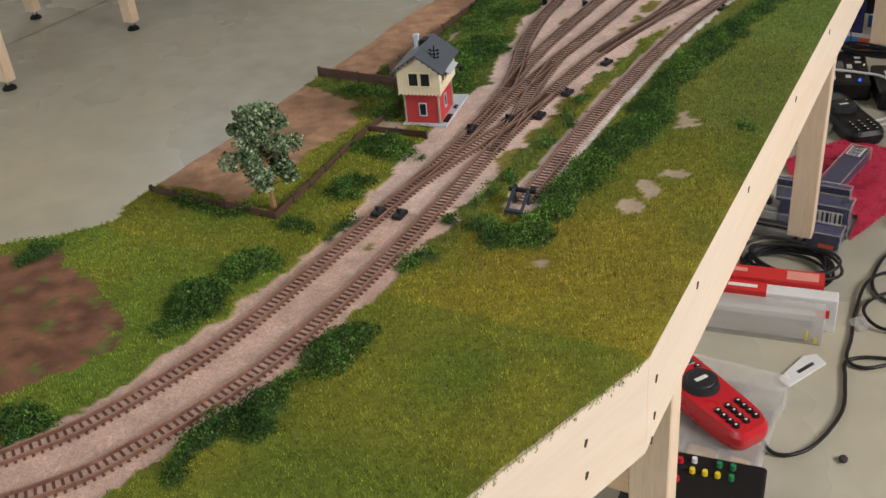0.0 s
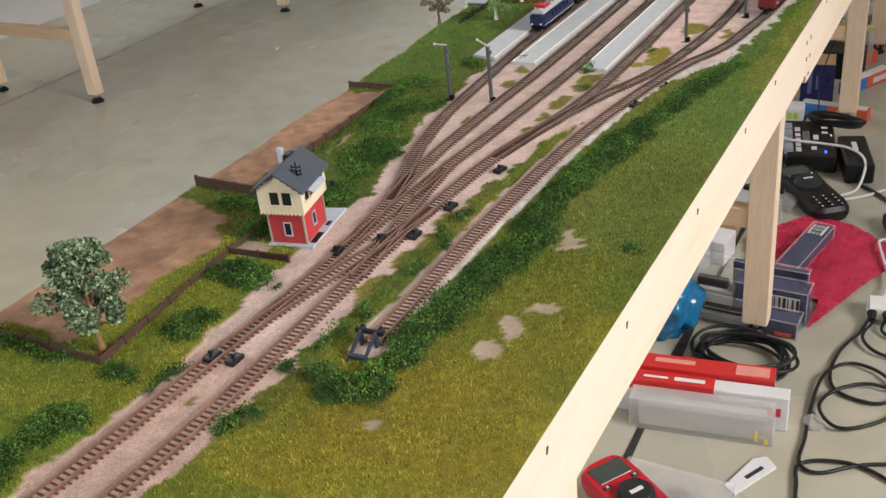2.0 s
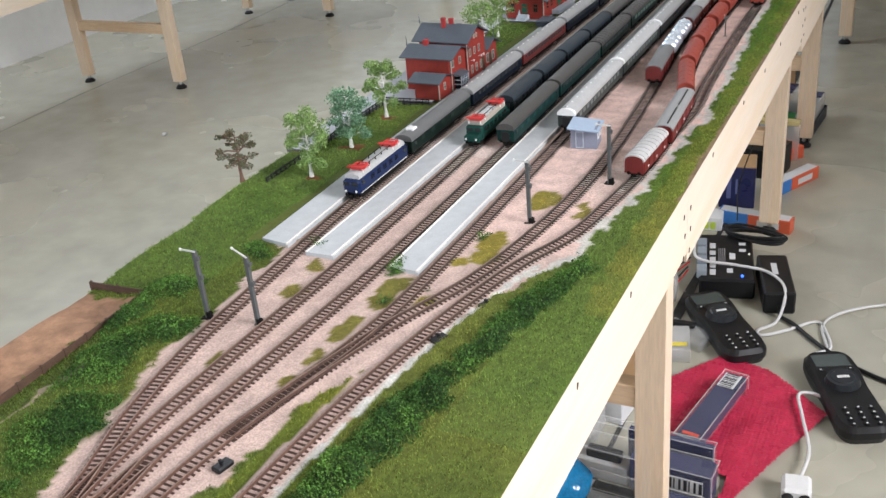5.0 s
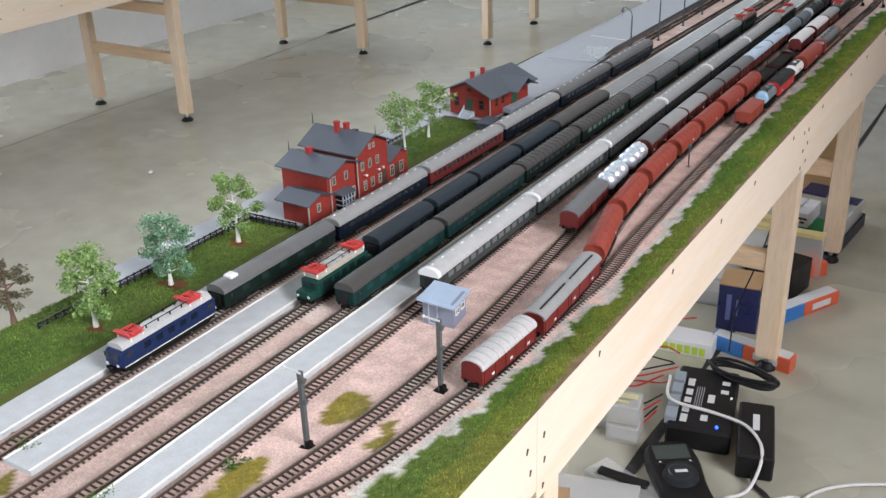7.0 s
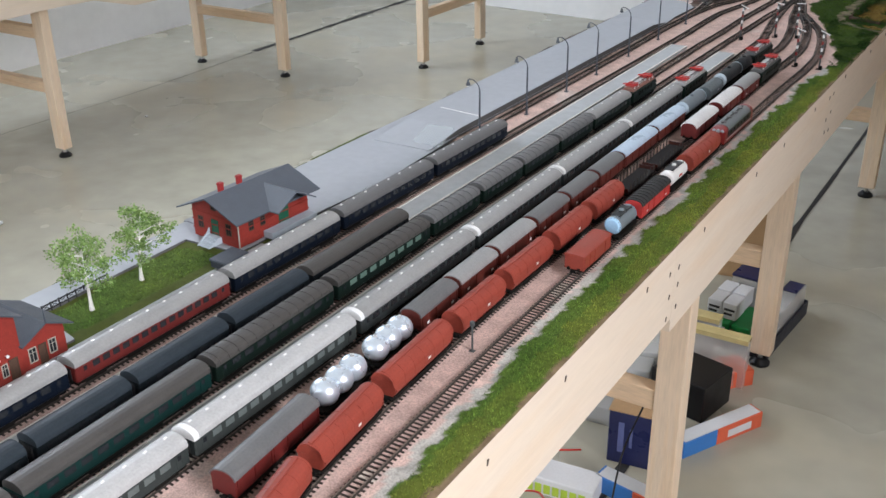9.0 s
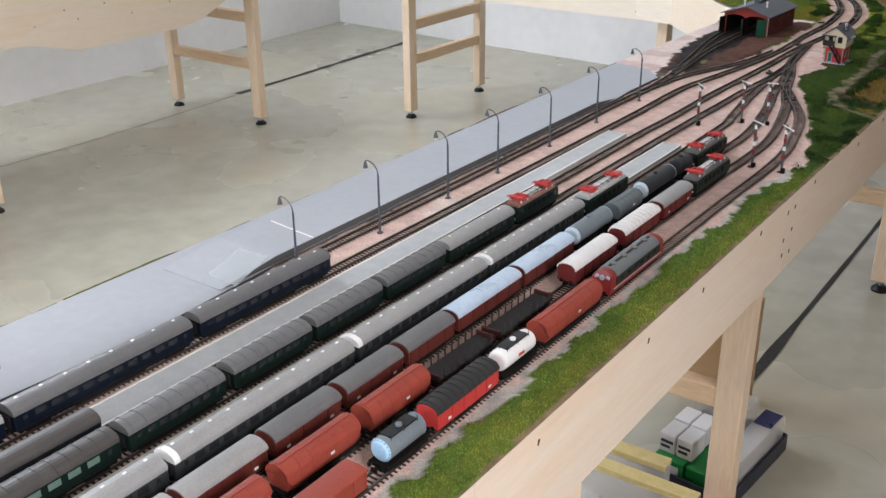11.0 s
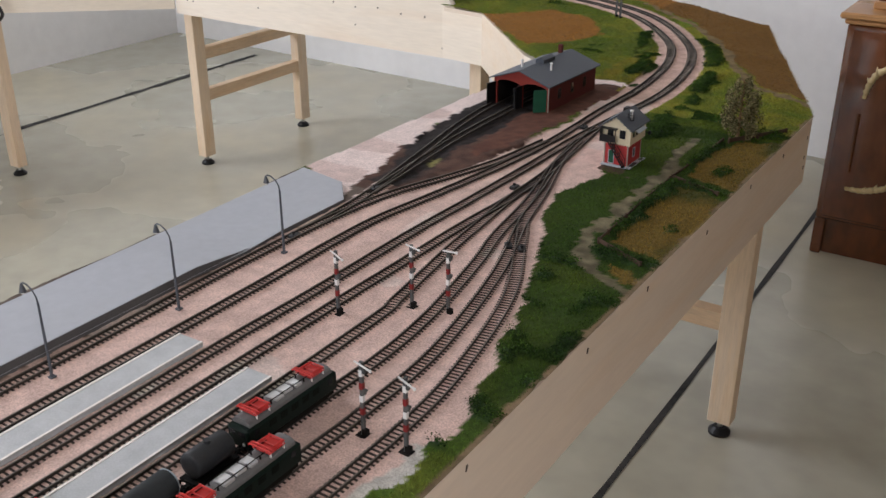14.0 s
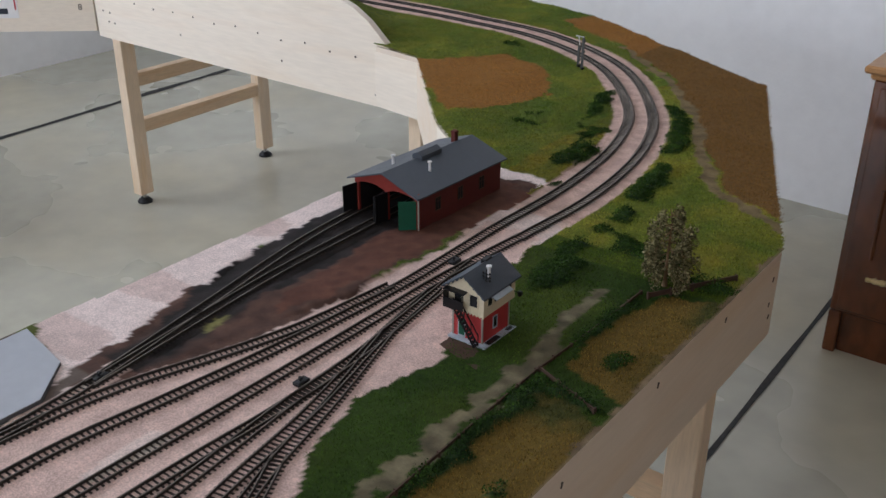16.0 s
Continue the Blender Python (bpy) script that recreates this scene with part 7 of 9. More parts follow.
def hut():
    v = thing("platform_hut", pose(-0.2095, 1.304, T + 0.001, 0, 0, 8), "small pale blue-grey hut with mono-pitch roof between the tracks", "hut")
    w = wall_block(v, -0.0125, 0.0125, -0.0115, 0.0115, 0, 0.0200, mat("pale_blue_grey", (0.20, 0.215, 0.275), 0.6, vary=0.08, scale=90))
    bm = bmesh.new()
    prism(bm, [(-0.0150, 0.0225), (0.0150, 0.0195), (0.0150, 0.0183), (-0.0150, 0.0213)], -0.0165, 0.0165)
    part("roof", bm, mat("pale_blue_roof", (0.33, 0.41, 0.52), 0.5, vary=0.08, scale=90), v)
    for y in (-0.0050, 0.0050):
        window_on(w, "x+", y, 0.0130, 0.0052, 0.0060, 0.0125, M_WHITE)
    window_on(w, "y-", -0.004, 0.0095, 0.0062, 0.0150, -0.0115, M_STONE, mat("pale_blue_grey", (0.4, 0.43, 0.5)), False, "door")


hut()


def engine_shed():
    v = thing("engine_shed", pose(-0.418, 3.262, T + 0.001, 0, 0, -2), "dark red two-road engine shed with open green doors", "engine shed")
    W, L = 0.0385, 0.128
    M_DK = mat("dark_red_brick", (0.11, 0.022, 0.018), 0.75, vary=0.25, scale=170, bump=0.35, bump_scale=900)
    bm = bmesh.new()
    for s in (-1, 1):
        box(bm, s * W - 0.0012, s * W + 0.0012, 0, L, 0, 0.0360)
    box(bm, -W, W, L - 0.0025, L, 0, 0.0360)
    part("wall", bm, M_DK, v)
    # front: gable over two arched gateways
    bm = bmesh.new()
    for x0, x1 in ((-W - 0.0012, -W + 0.003), (-0.0022, 0.0022), (W - 0.003, W + 0.0012)):
        box(bm, x0, x1, -0.0005, 0.0020, 0, 0.0300)
    prism(bm, [(-W - 0.0012, 0.0292), (-W * 0.75, 0.0325), (-W * 0.5, 0.0335), (-W * 0.25, 0.0325), (0, 0.0292), (W * 0.25, 0.0325), (W * 0.5, 0.0335), (W * 0.75, 0.0325), (W + 0.0012, 0.0292), (W + 0.0012, 0.0365), (0, 0.0475), (-W - 0.0012, 0.0365)], -0.0008, 0.0020)
    part("gable_wall", bm, M_BRICKWALL, v)
    gable_roof("roof", v, -W - 0.0060, W + 0.0060, -0.007, L + 0.004, 0.0348, 0.0500, M_ROOF_DARK, "y", 0.0014)
    bm = bmesh.new()
    prism(bm, [(-0.006, 0.044), (0.006, 0.044), (0.006, 0.0525), (0, 0.0555), (-0.006, 0.0525)], 0.045, 0.075)
    part("ridge_vent", bm, M_ROOF_DARK, v)
    for x, y, z in ((-0.016, 0.028, 0.0440), (0.020, 0.040, 0.0425)):
        bm = bmesh.new()
        rod(bm, (x, y, z - 0.003), (x, y, z + 0.0090), 0.0016, 0.0012, 10)
        rod(bm, (x, y, z + 0.0090), (x, y, z + 0.0102), 0.0022, 0.0022, 10)
        part("smoke_pipe", bm, M_WHITE, v, "pale metal smoke pipe")
    chimney(v, -0.004, 0.108, 0.046, 0.0600, 0.0050, M_DK)
    for x, a in ((-W + 0.001, 100), (-0.002, 80), (0.002, 100), (W - 0.001, 68)):
        bm = bmesh.new()
        box(bm, 0, 0.0165, -0.0006, 0.0006, 0.001, 0.0295)
        d = part("door", bm, M_GREENDOOR if x > 0.01 else M_BLACK, v, "open dark gate leaf")
        d.matrix_local = pose(x, -0.001, 0, 0, 0, -a if x < 0 or x < 0.01 else 180 + a - 25)
    for y in (0.028, 0.062, 0.096):
        window_on(v, "x+", y, 0.0190, 0.0070, 0.0120, W + 0.0012, M_WOOD_DARK)
    bm = bmesh.new()
    rod(bm, (W + 0.0018, -0.001, 0), (W + 0.0018, -0.001, 0.034), 0.0008, seg=6)
    part("downpipe", bm, M_FRAME, v, "pale downpipe")
    bm = bmesh.new()
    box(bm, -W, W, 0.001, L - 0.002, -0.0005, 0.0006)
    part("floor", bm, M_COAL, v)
    # black panels added along the inner walls, in place of the shade indoors
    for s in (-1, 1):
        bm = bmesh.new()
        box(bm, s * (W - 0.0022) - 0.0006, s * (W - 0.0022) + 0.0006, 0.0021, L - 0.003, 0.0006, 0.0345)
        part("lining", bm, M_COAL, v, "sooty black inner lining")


engine_shed()


# ---- fences ----
def plank_fence(pts, h, label, step=0.020):
    v = thing("plank_fence", pose(0, 0, 0), label, "fence", "plank fences")
    for (x0, y0), (x1, y1) in zip(pts, pts[1:]):
        L = math.dist((x0, y0), (x1, y1))
        a = math.degrees(math.atan2(y1 - y0, x1 - x0))
        for z0, z1 in ((0.0005, h * 0.52), (h * 0.56, h)):
            bm = bmesh.new()
            box(bm, 0, L, -0.0005, 0.0005, z0, z1)
            ob = part("plank", bm, M_WOOD_DARK, v)
            ob.matrix_local = pose(x0, y0, T + 0.001, 0, 0, a)
        n = max(2, int(L / step) + 1)
        for k in range(n):
            ob = shared("post", "fpost%.3f" % h, lambda bm: box(bm, -0.0008, 0.0008, -0.0012, 0.0012, -0.002, h + 0.0006), M_WOOD_DARK, v, pose(x0 + (x1 - x0) * k / (n - 1), y0 + (y1 - y0) * k / (n - 1), T + 0.001, 0, 0, a))
    return v


plank_fence([(-0.478, 0.462), (-0.367, 0.461), (-0.379, 0.599), (-0.377, 0.645), (-0.402, 0.686)], 0.0060, "low dark brown plank fence round a garden plot")
plank_fence([(-0.379, 0.599), (-0.330, 0.604)], 0.0060, "low dark brown plank fence beside the signal box")
plank_fence([(-0.484, 0.688), (-0.402, 0.686)], 0.0085, "dark brown plank fence across the bare field")
plank_fence([(-0.402, 0.686), (-0.428, 0.715), (-0.431, 0.906), (-0.434, 0.928), (-0.485, 0.926)], 0.0060, "low dark brown plank fence along the field")
plank_fence([(-0.160, 2.94), (-0.163, 3.05), (-0.164, 3.124), (-0.160, 3.19), (-0.158, 3.275)], 0.0030, "low dark plank fence along the garden path")
plank_fence([(-0.162, 3.126), (-0.106, 3.104)], 0.0045, "low dark plank fence between two gardens")
plank_fence([(-0.159, 2.938), (-0.108, 2.911)], 0.0045, "low dark plank fence at the garden end")
plank_fence([(-0.150, 3.272), (-0.105, 3.345)], 0.0050, "low dark plank fence behind the tree")


def lattice_fence(pts, label):
    v = thing("lattice_fence", pose(0, 0, 0), label, "fence")
    h = 0.0055
    for (x0, y0), (x1, y1) in zip(pts, pts[1:]):
        L = math.dist((x0, y0), (x1, y1))
        a = math.degrees(math.atan2(y1 - y0, x1 - x0))
        n = max(1, int(L / 0.0075))
        m0 = pose(x0, y0, T + 0.0020, 0, 0, a)
        for z in (0.0015, h):
            bm = bmesh.new()
            box(bm, 0, L, -0.0004, 0.0004, z - 0.0005, z + 0.0005)
            part("rail", bm, M_BLACK, v).matrix_local = m0
        for k in range(n + 1):
            shared("post", "lpost", lambda bm: box(bm, -0.0005, 0.0005, -0.0005, 0.0005, -0.002, h + 0.001), M_BLACK, v, m0 @ pose(L * k / n, 0, 0))
            if k < n:
                def cross(bm):
                    rod(bm, (0, 0, 0.0015), (0.0075, 0, h), 0.0003, seg=4)
                    rod(bm, (0, 0, h), (0.0075, 0, 0.0015), 0.0003, seg=4)
                shared("lattice", "lattice", cross, M_BLACK, v, m0 @ pose(L * k / n, 0, 0))


lattice_fence([(-0.468, 1.14), (-0.4685, 1.22), (-0.470, 1.378), (-0.416, 1.380)], "low black lattice fence round the birch lawn")
lattice_fence([(-0.470, 1.575), (-0.4715, 1.640)], "low black lattice fence behind the lawn")


# ---- signals and lamps ----
def semaphore(x, y, label, h=0.055, banded=False, arm=35):
    v = thing("semaphore_signal", pose(x, y, T), label, "railway signal", "signals")
    bm = bmesh.new()
    box(bm, -0.0042, 0.0042, -0.0036, 0.0036, 0, 0.0014)
    box(bm, -0.0005, 0.0038, -0.0018, 0.0018, 0.0012, 0.0062, 0.0005)
    part("base", bm, M_UNDER, v)
    bm = bmesh.new()
    w = 0.0011 if banded else 0.0014
    box(bm, -w, w, -w, w, 0.001, h)
    mast = part("mast", bm, mat("signal_mast", (0.085, 0.09, 0.09), 0.5, vary=0.2, scale=120), v)
    if banded:
        for k, m in enumerate((M_WHITE, M_RED, M_WHITE, M_RED)):
            z = h * (0.90 - 0.17 * k)
            bm = bmesh.new()
            box(bm, -0.0013, 0.0013, -0.0013, 0.0013, z - h * 0.085, z)
            part("band", bm, m if m is not M_RED else paint(0.22, 0.02, 0.02), mast)
    for z, r in ((h - 0.006, 0.0024), (h - 0.021, 0.0022)):
        bm = bmesh.new()
        box(bm, 0.0006, 0.0030, -0.0013, 0.0013, z - 0.0020, z + 0.0020, 0.0005)
        rod(bm, (0.0020, 0.0013, z), (0.0020, 0.0024, z), r * 0.5, r * 0.4, 8)
        part("lamp_case", bm, mat("signal_mast", (0.085, 0.09, 0.09)), v)
    bm = bmesh.new()
    box(bm, 0, 0.0125, -0.0003, 0.0003, -0.0006, 0.0006)
    arm_ob = part("arm", bm, M_WHITE if banded else mat("pale_arm", (0.6, 0.6, 0.58), 0.5), v, "white signal arm")
    arm_ob.matrix_local = pose(-0.004 if banded else 0.002, -0.0016, h, 0, arm if banded else 180 - arm, 0)
    bm = bmesh.new()
    rod(bm, (0.0125, -0.0004, 0), (0.0125, 0.0004, 0), 0.0011, 0.0011, 12)
    part("disc", bm, M_WHITE, arm_ob)
    return v


semaphore(-0.366, 0.918, "slim dark semaphore signal with white-tipped arm", arm=-2)
semaphore(-0.324, 0.921, "slim dark semaphore signal with raised white-tipped arm", arm=-28)
semaphore(-0.199, 1.127, "slim dark semaphore signal with white-tipped arm", arm=-4)
semaphore(-0.1605, 1.220, "slim dark semaphore signal with white-tipped arm", arm=-2)
semaphore(-0.366, 0.198, "slim dark semaphore signal beside the curve", arm=-2, h=0.042)
for x, y, a in ((-0.273, 2.706, 25), (-0.231, 2.746, 10), (-0.201, 2.752, -5), (-0.160, 2.589, 16), (-0.127, 2.589, 22)):
    semaphore(x, y, "red and white banded semaphore signal with white arm", banded=True, arm=a)
semaphore(-0.528, 3.824, "dark semaphore signal beside the curve", h=0.050, arm=-2)
semaphore(-0.541, 3.836, "short dark signal beside the curve", h=0.034, arm=-80)
bm = bmesh.new()
box(bm, -0.0022, 0.0022, -0.0022, 0.0022, 0, 0.0012)
rod(bm, (0, 0, 0), (0, 0, 0.024), 0.0008, 0.0007, 8)
box(bm, -0.0016, 0.0016, -0.0014, 0.0014, 0.0215, 0.0255, 0.0004)
short_post = part("trackside_post", bm, mat("signal_mast", (0.085, 0.09, 0.09)))
short_post.location = (-0.158, 1.70, T)
tagged(short_post, "slim grey signal post between the goods tracks", "post")


def yard_lamp(x, y):
    v = thing("yard_lamp", pose(x, y, T), "slim dark grey lattice yard lamp with a curved arm", "lamp post", "yard lamps")
    M_LP = mat("lamp_post_grey", (0.075, 0.085, 0.10), 0.45, vary=0.15, scale=150)
    bm = bmesh.new()
    box(bm, -0.0022, 0.0022, -0.0022, 0.0022, 0, 0.0024)
    part("base", bm, M_LP, v)
    bm = bmesh.new()
    rod(bm, (0, 0, 0.001), (0, 0, 0.060), 0.0013, 0.0009, 6)
    part("post", bm, M_LP, v)
    bm = bmesh.new()
    tube(bm, [(0, 0, 0.059), (-0.0008, 0, 0.064), (-0.004, 0, 0.0685), (-0.009, 0, 0.0712), (-0.013, 0, 0.0715), (-0.0148, 0, 0.0700)], 0.0006, 6)
    part("arm", bm, M_LP, v)
    bm = bmesh.new()
    rod(bm, (-0.0148, 0, 0.0640), (-0.0148, 0, 0.0705), 0.0026, 0.0008, 12)
    head = part("lamp_head", bm, M_LP, v)
    bm = bmesh.new()
    bmesh.ops.create_uvsphere(bm, u_segments=10, v_segments=6, radius=0.0018, matrix=Matrix.Translation((-0.0148, 0, 0.0640)))
    part("bulb", bm, M_WHITE, head)


for y in (2.094, 2.207, 2.318, 2.412, 2.525, 2.643, 2.767):
    yard_lamp(-0.382, y)


# ---- buffer stop and point machines ----
def buffer_stop():
    v = thing("buffer_stop", pose(-0.220, 0.530, T + 0.002, 0, 0, 4), "dark blue-grey steel buffer stop at the siding's end", "buffer stop")
    M_BS = mat("blue_grey_steel", (0.030, 0.040, 0.055), 0.5, vary=0.2, scale=150)
    for s in (-1, 1):
        bm = bmesh.new()
        prism(bm, [(-0.015, 0.0), (-0.0125, 0.0), (0.0028, 0.0078), (0.0028, 0.0), (0.006, 0.0), (0.006, 0.0098), (0.003, 0.0102)], s * 0.0050 - 0.0009, s * 0.0050 + 0.0009, "x")
        part("side_frame", bm, M_BS, v)
    bm = bmesh.new()
    box(bm, -0.0095, 0.0095, 0.0050, 0.0075, 0.0072, 0.0104, 0.0005)
    part("buffer_beam", bm, M_BLACK, v)
    for s in (-1, 1):
        bm = bmesh.new()
        rod(bm, (s * 0.0062, 0.0075, 0.0088), (s * 0.0062, 0.0100, 0.0088), 0.0017, 0.0022, 10)
        part("buffer", bm, M_BLACK, v)
    bm = bmesh.new()
    box(bm, -0.0060, 0.0060, -0.0120, -0.0090, 0.0010, 0.0030)
    part("tie", bm, M_BS, v)


buffer_stop()
for x, y, a in ((-0.305, 0.491, 0), (-0.2895, 0.493, 0), (-0.304, 0.626, 8), (-0.2835, 0.651, 0), (-0.2625, 0.664, 0), (-0.2585, 0.712, -8), (-0.2505, 0.782, -12), (-0.1915, 0.941, -22), (-0.179, 0.992, -25), (-0.222, 2.884, 30), (-0.2085, 2.884, 30),
                (-0.287, 3.012, 0), (-0.396, 2.797, 0), (-0.404, 2.931, 0), (-0.313, 3.228, 0)):
    v = thing("point_machine", pose(x, y, T + 0.001, 0, 0, a), "small black point motor beside the track", "point motor", "point motors")
    bm = bmesh.new()
    box(bm, -0.0036, 0.0036, -0.0058, 0.0058, 0, 0.0034, 0.0008)
    part("case", bm, M_BLACK, v)
    bm = bmesh.new()
    rod(bm, (0.0, -0.001, 0.003), (0.0, -0.001, 0.0052), 0.0011, 0.0008, 8)
    box(bm, -0.0016, 0.0016, -0.0016, 0.0004, 0.0044, 0.0062, 0.0004)
    part("lantern", bm, M_BLACK, v)


# ---- trees of the layout ----
def leaf_cloud(centres, sizes, count, leaf, tone, seed, flat=1.0):
    """Many small leaf flakes round the given centres."""
    r = np.random.RandomState(seed)
    cs, ss = np.asarray(centres), np.asarray(sizes)
    k = r.randint(0, len(cs), count)
    u = r.randn(count, 3)
    u /= np.linalg.norm(u, axis=1)[:, None]
    c = cs[k] + u * (ss[k] * r.rand(count) ** 0.4)[:, None] * np.array((1, 1, flat))
    a = r.randn(count, 3)
    a /= np.linalg.norm(a, axis=1)[:, None]
    b = np.cross(a, r.randn(count, 3))
    b /= np.linalg.norm(b, axis=1)[:, None]
    s = leaf * (0.5 + r.rand(count, 1))
    v = np.stack([c - a * s, c + b * s * 0.8, c + a * s, c - b * s * 0.8], 1).reshape(-1, 3)
    t = np.asarray(tone)[r.randint(0, len(tone), count)] * (0.72 + 0.56 * r.rand(count, 1))
    return np_mesh("crown", v, np.arange(4 * count).reshape(-1, 4), M_LEAF, np.repeat(t, 4, 0))


def tree(x, y, h, label, bark, tone, seed, crown0=0.3, spread=0.32, puffs=26, leaves=2600, leaf=0.0016, puff=0.0075, limbs=12, trunk_r=0.0018, lean=(0, 0), droop=0.0, flat=0.8):
    """A model tree: tapered trunk, limbs, and a crown of many small flakes with gaps."""
    r = random.Random(seed)
    v = thing("model_tree", pose(x, y, T + 0.001), label, "tree", "model trees")
    bm = bmesh.new()
    pts = [Vector((lean[0] * t * t + r.uniform(-1, 1) * 0.0012 * t, lean[1] * t * t + r.uniform(-1, 1) * 0.0012 * t, h * t)) for t in np.linspace(0, 1, 8)]
    for i in range(7):
        rod(bm, pts[i], pts[i + 1], trunk_r * (1 - 0.12 * i) * (1.5 if i == 0 else 1), trunk_r * (1 - 0.12 * (i + 1)), 8)
    part("trunk", bm, bark, v)
    cs, ss = [], []
    for k in range(limbs):
        t = crown0 + (0.96 - crown0) * (k + r.random() * 0.6) / limbs
        a = k * 2.4 + r.uniform(-0.4, 0.4)
        ln = h * spread * (0.5 + 0.5 * math.sin(math.pi * min(1, (t - crown0) / (1 - crown0) * 0.9 + 0.18))) * r.uniform(0.75, 1.15)
        i = min(int(t * 7), 6)
        p = pts[i].lerp(pts[i + 1], t * 7 - i)
        q = p + Vector((math.cos(a) * ln, math.sin(a) * ln, ln * (0.35 - droop)))
        bm = bmesh.new()
        mid = p.lerp(q, 0.5) + Vector((0, 0, ln * 0.10))
        rod(bm, p, mid, trunk_r * 0.38, trunk_r * 0.26, 6)
        rod(bm, mid, q, trunk_r * 0.26, trunk_r * 0.12, 6)
        for e in range(3):
            s = mid.lerp(q, 0.3 + 0.3 * e)
            rod(bm, s, s + Vector((r.uniform(-1, 1), r.uniform(-1, 1), r.uniform(-0.3, 0.9) - droop)) * ln * 0.35, trunk_r * 0.14, trunk_r * 0.05, 5)
        part("limb", bm, bark, v)
        for e in range(max(1, puffs // limbs)):
            s = mid.lerp(q, r.uniform(0.2, 1.1))
            cs.append((s + Vector((r.uniform(-1, 1), r.uniform(-1, 1), r.uniform(-0.8, 0.8))) * puff * 0.7)[:])
            ss.append(puff * r.uniform(0.6, 1.15))
    part("crown", leaf_cloud(cs, ss, leaves, leaf, tone, seed, flat), None, v)
    return v


M_BIRCH = mat("birch_bark", (0.72, 0.71, 0.67), 0.7, vary=0.35, scale=230, stretch=(1, 1, 2.2), bump=0.3, bump_scale=500, tint=(0.45, 0.43, 0.40))
M_BARK = mat("brown_bark", (0.26, 0.15, 0.07), 0.85, vary=0.3, scale=200, bump=0.5, bump_scale=500)
M_PINEBARK = mat("pine_bark", (0.15, 0.085, 0.06), 0.85, vary=0.35, scale=200, bump=0.5, bump_scale=500)
SPRING = [(0.22, 0.33, 0.10), (0.28, 0.40, 0.15), (0.15, 0.25, 0.065)]
MINT = [(0.16, 0.30, 0.17), (0.24, 0.38, 0.25), (0.11, 0.22, 0.12)]
SAGE = [(0.13, 0.195, 0.10), (0.21, 0.29, 0.165), (0.065, 0.11, 0.05), (0.30, 0.38, 0.24)]
tree(-0.3775, 0.473, 0.076, "grey-green broadleaf model tree on a brown trunk", M_BARK, SAGE, 3, 0.22, 0.205, 48, 13000, 0.0011, 0.0080, 24, 0.0017)
tree(-0.495, 1.138, 0.052, "sparse dark model pine with bare twigs", M_PINEBARK, [(0.09, 0.10, 0.055), (0.15, 0.15, 0.09), (0.12, 0.08, 0.05)], 8, 0.3, 0.36, 32, 2200, 0.0009, 0.0056, 16, 0.0019, droop=0.25, flat=0.5)
tree(-0.434, 1.165, 0.064, "spring green model birch with white trunk", M_BIRCH, SPRING, 12, 0.20, 0.29, 42, 6200, 0.0009, 0.0078, 14, 0.0017)
tree(-0.437, 1.245, 0.058, "mint green model birch with white trunk", M_BIRCH, MINT, 15, 0.16, 0.26, 39, 6200, 0.0009, 0.0080, 13, 0.0016)
tree(-0.4455, 1.335, 0.062, "light green model birch with white trunk and sparse top", M_BIRCH, SPRING, 21, 0.22, 0.32, 39, 5200, 0.0009, 0.0070, 13, 0.0016)
tree(-0.4435, 1.600, 0.058, "light green model birch with many bare white twigs", M_BIRCH, SPRING, 27, 0.34, 0.32, 45, 3000, 0.0010, 0.0080, 15, 0.0015, lean=(-0.006, 0.004))
tree(-0.448, 1.655, 0.060, "light green model birch with many bare white twigs", M_BIRCH, SPRING, 33, 0.34, 0.32, 45, 3000, 0.0010, 0.0080, 15, 0.0015, lean=(0.003, 0.006))
tree(-0.149, 3.300, 0.070, "drooping pale olive model willow with thread leaves", mat("willow_bark", (0.22, 0.14, 0.07), 0.9, vary=0.3, scale=200), [(0.17, 0.15, 0.065), (0.26, 0.23, 0.115), (0.08, 0.075, 0.03)], 41, 0.18, 0.31, 88, 6500, 0.0011, 0.0050, 22, 0.0018, droop=0.9, flat=2.6)

# ---- cabinet ----
M_VENEER = mat("walnut_veneer", (0.115, 0.036, 0.012), 0.22, vary=0.35, scale=5, stretch=(1, 1, 0.5), bump=0.05, bump_scale=120, tint=(0.20, 0.07, 0.02), coat=0.4)
M_MOULD = mat("light_wood_moulding", (0.42, 0.22, 0.09), 0.3, vary=0.15, scale=20, stretch=(0.3, 1, 2))
M_GOLD = mat("pale_gilt_carving", (0.62, 0.50, 0.28), 0.42, 0.25, vary=0.2, scale=120, tint=(0.50, 0.38, 0.18))


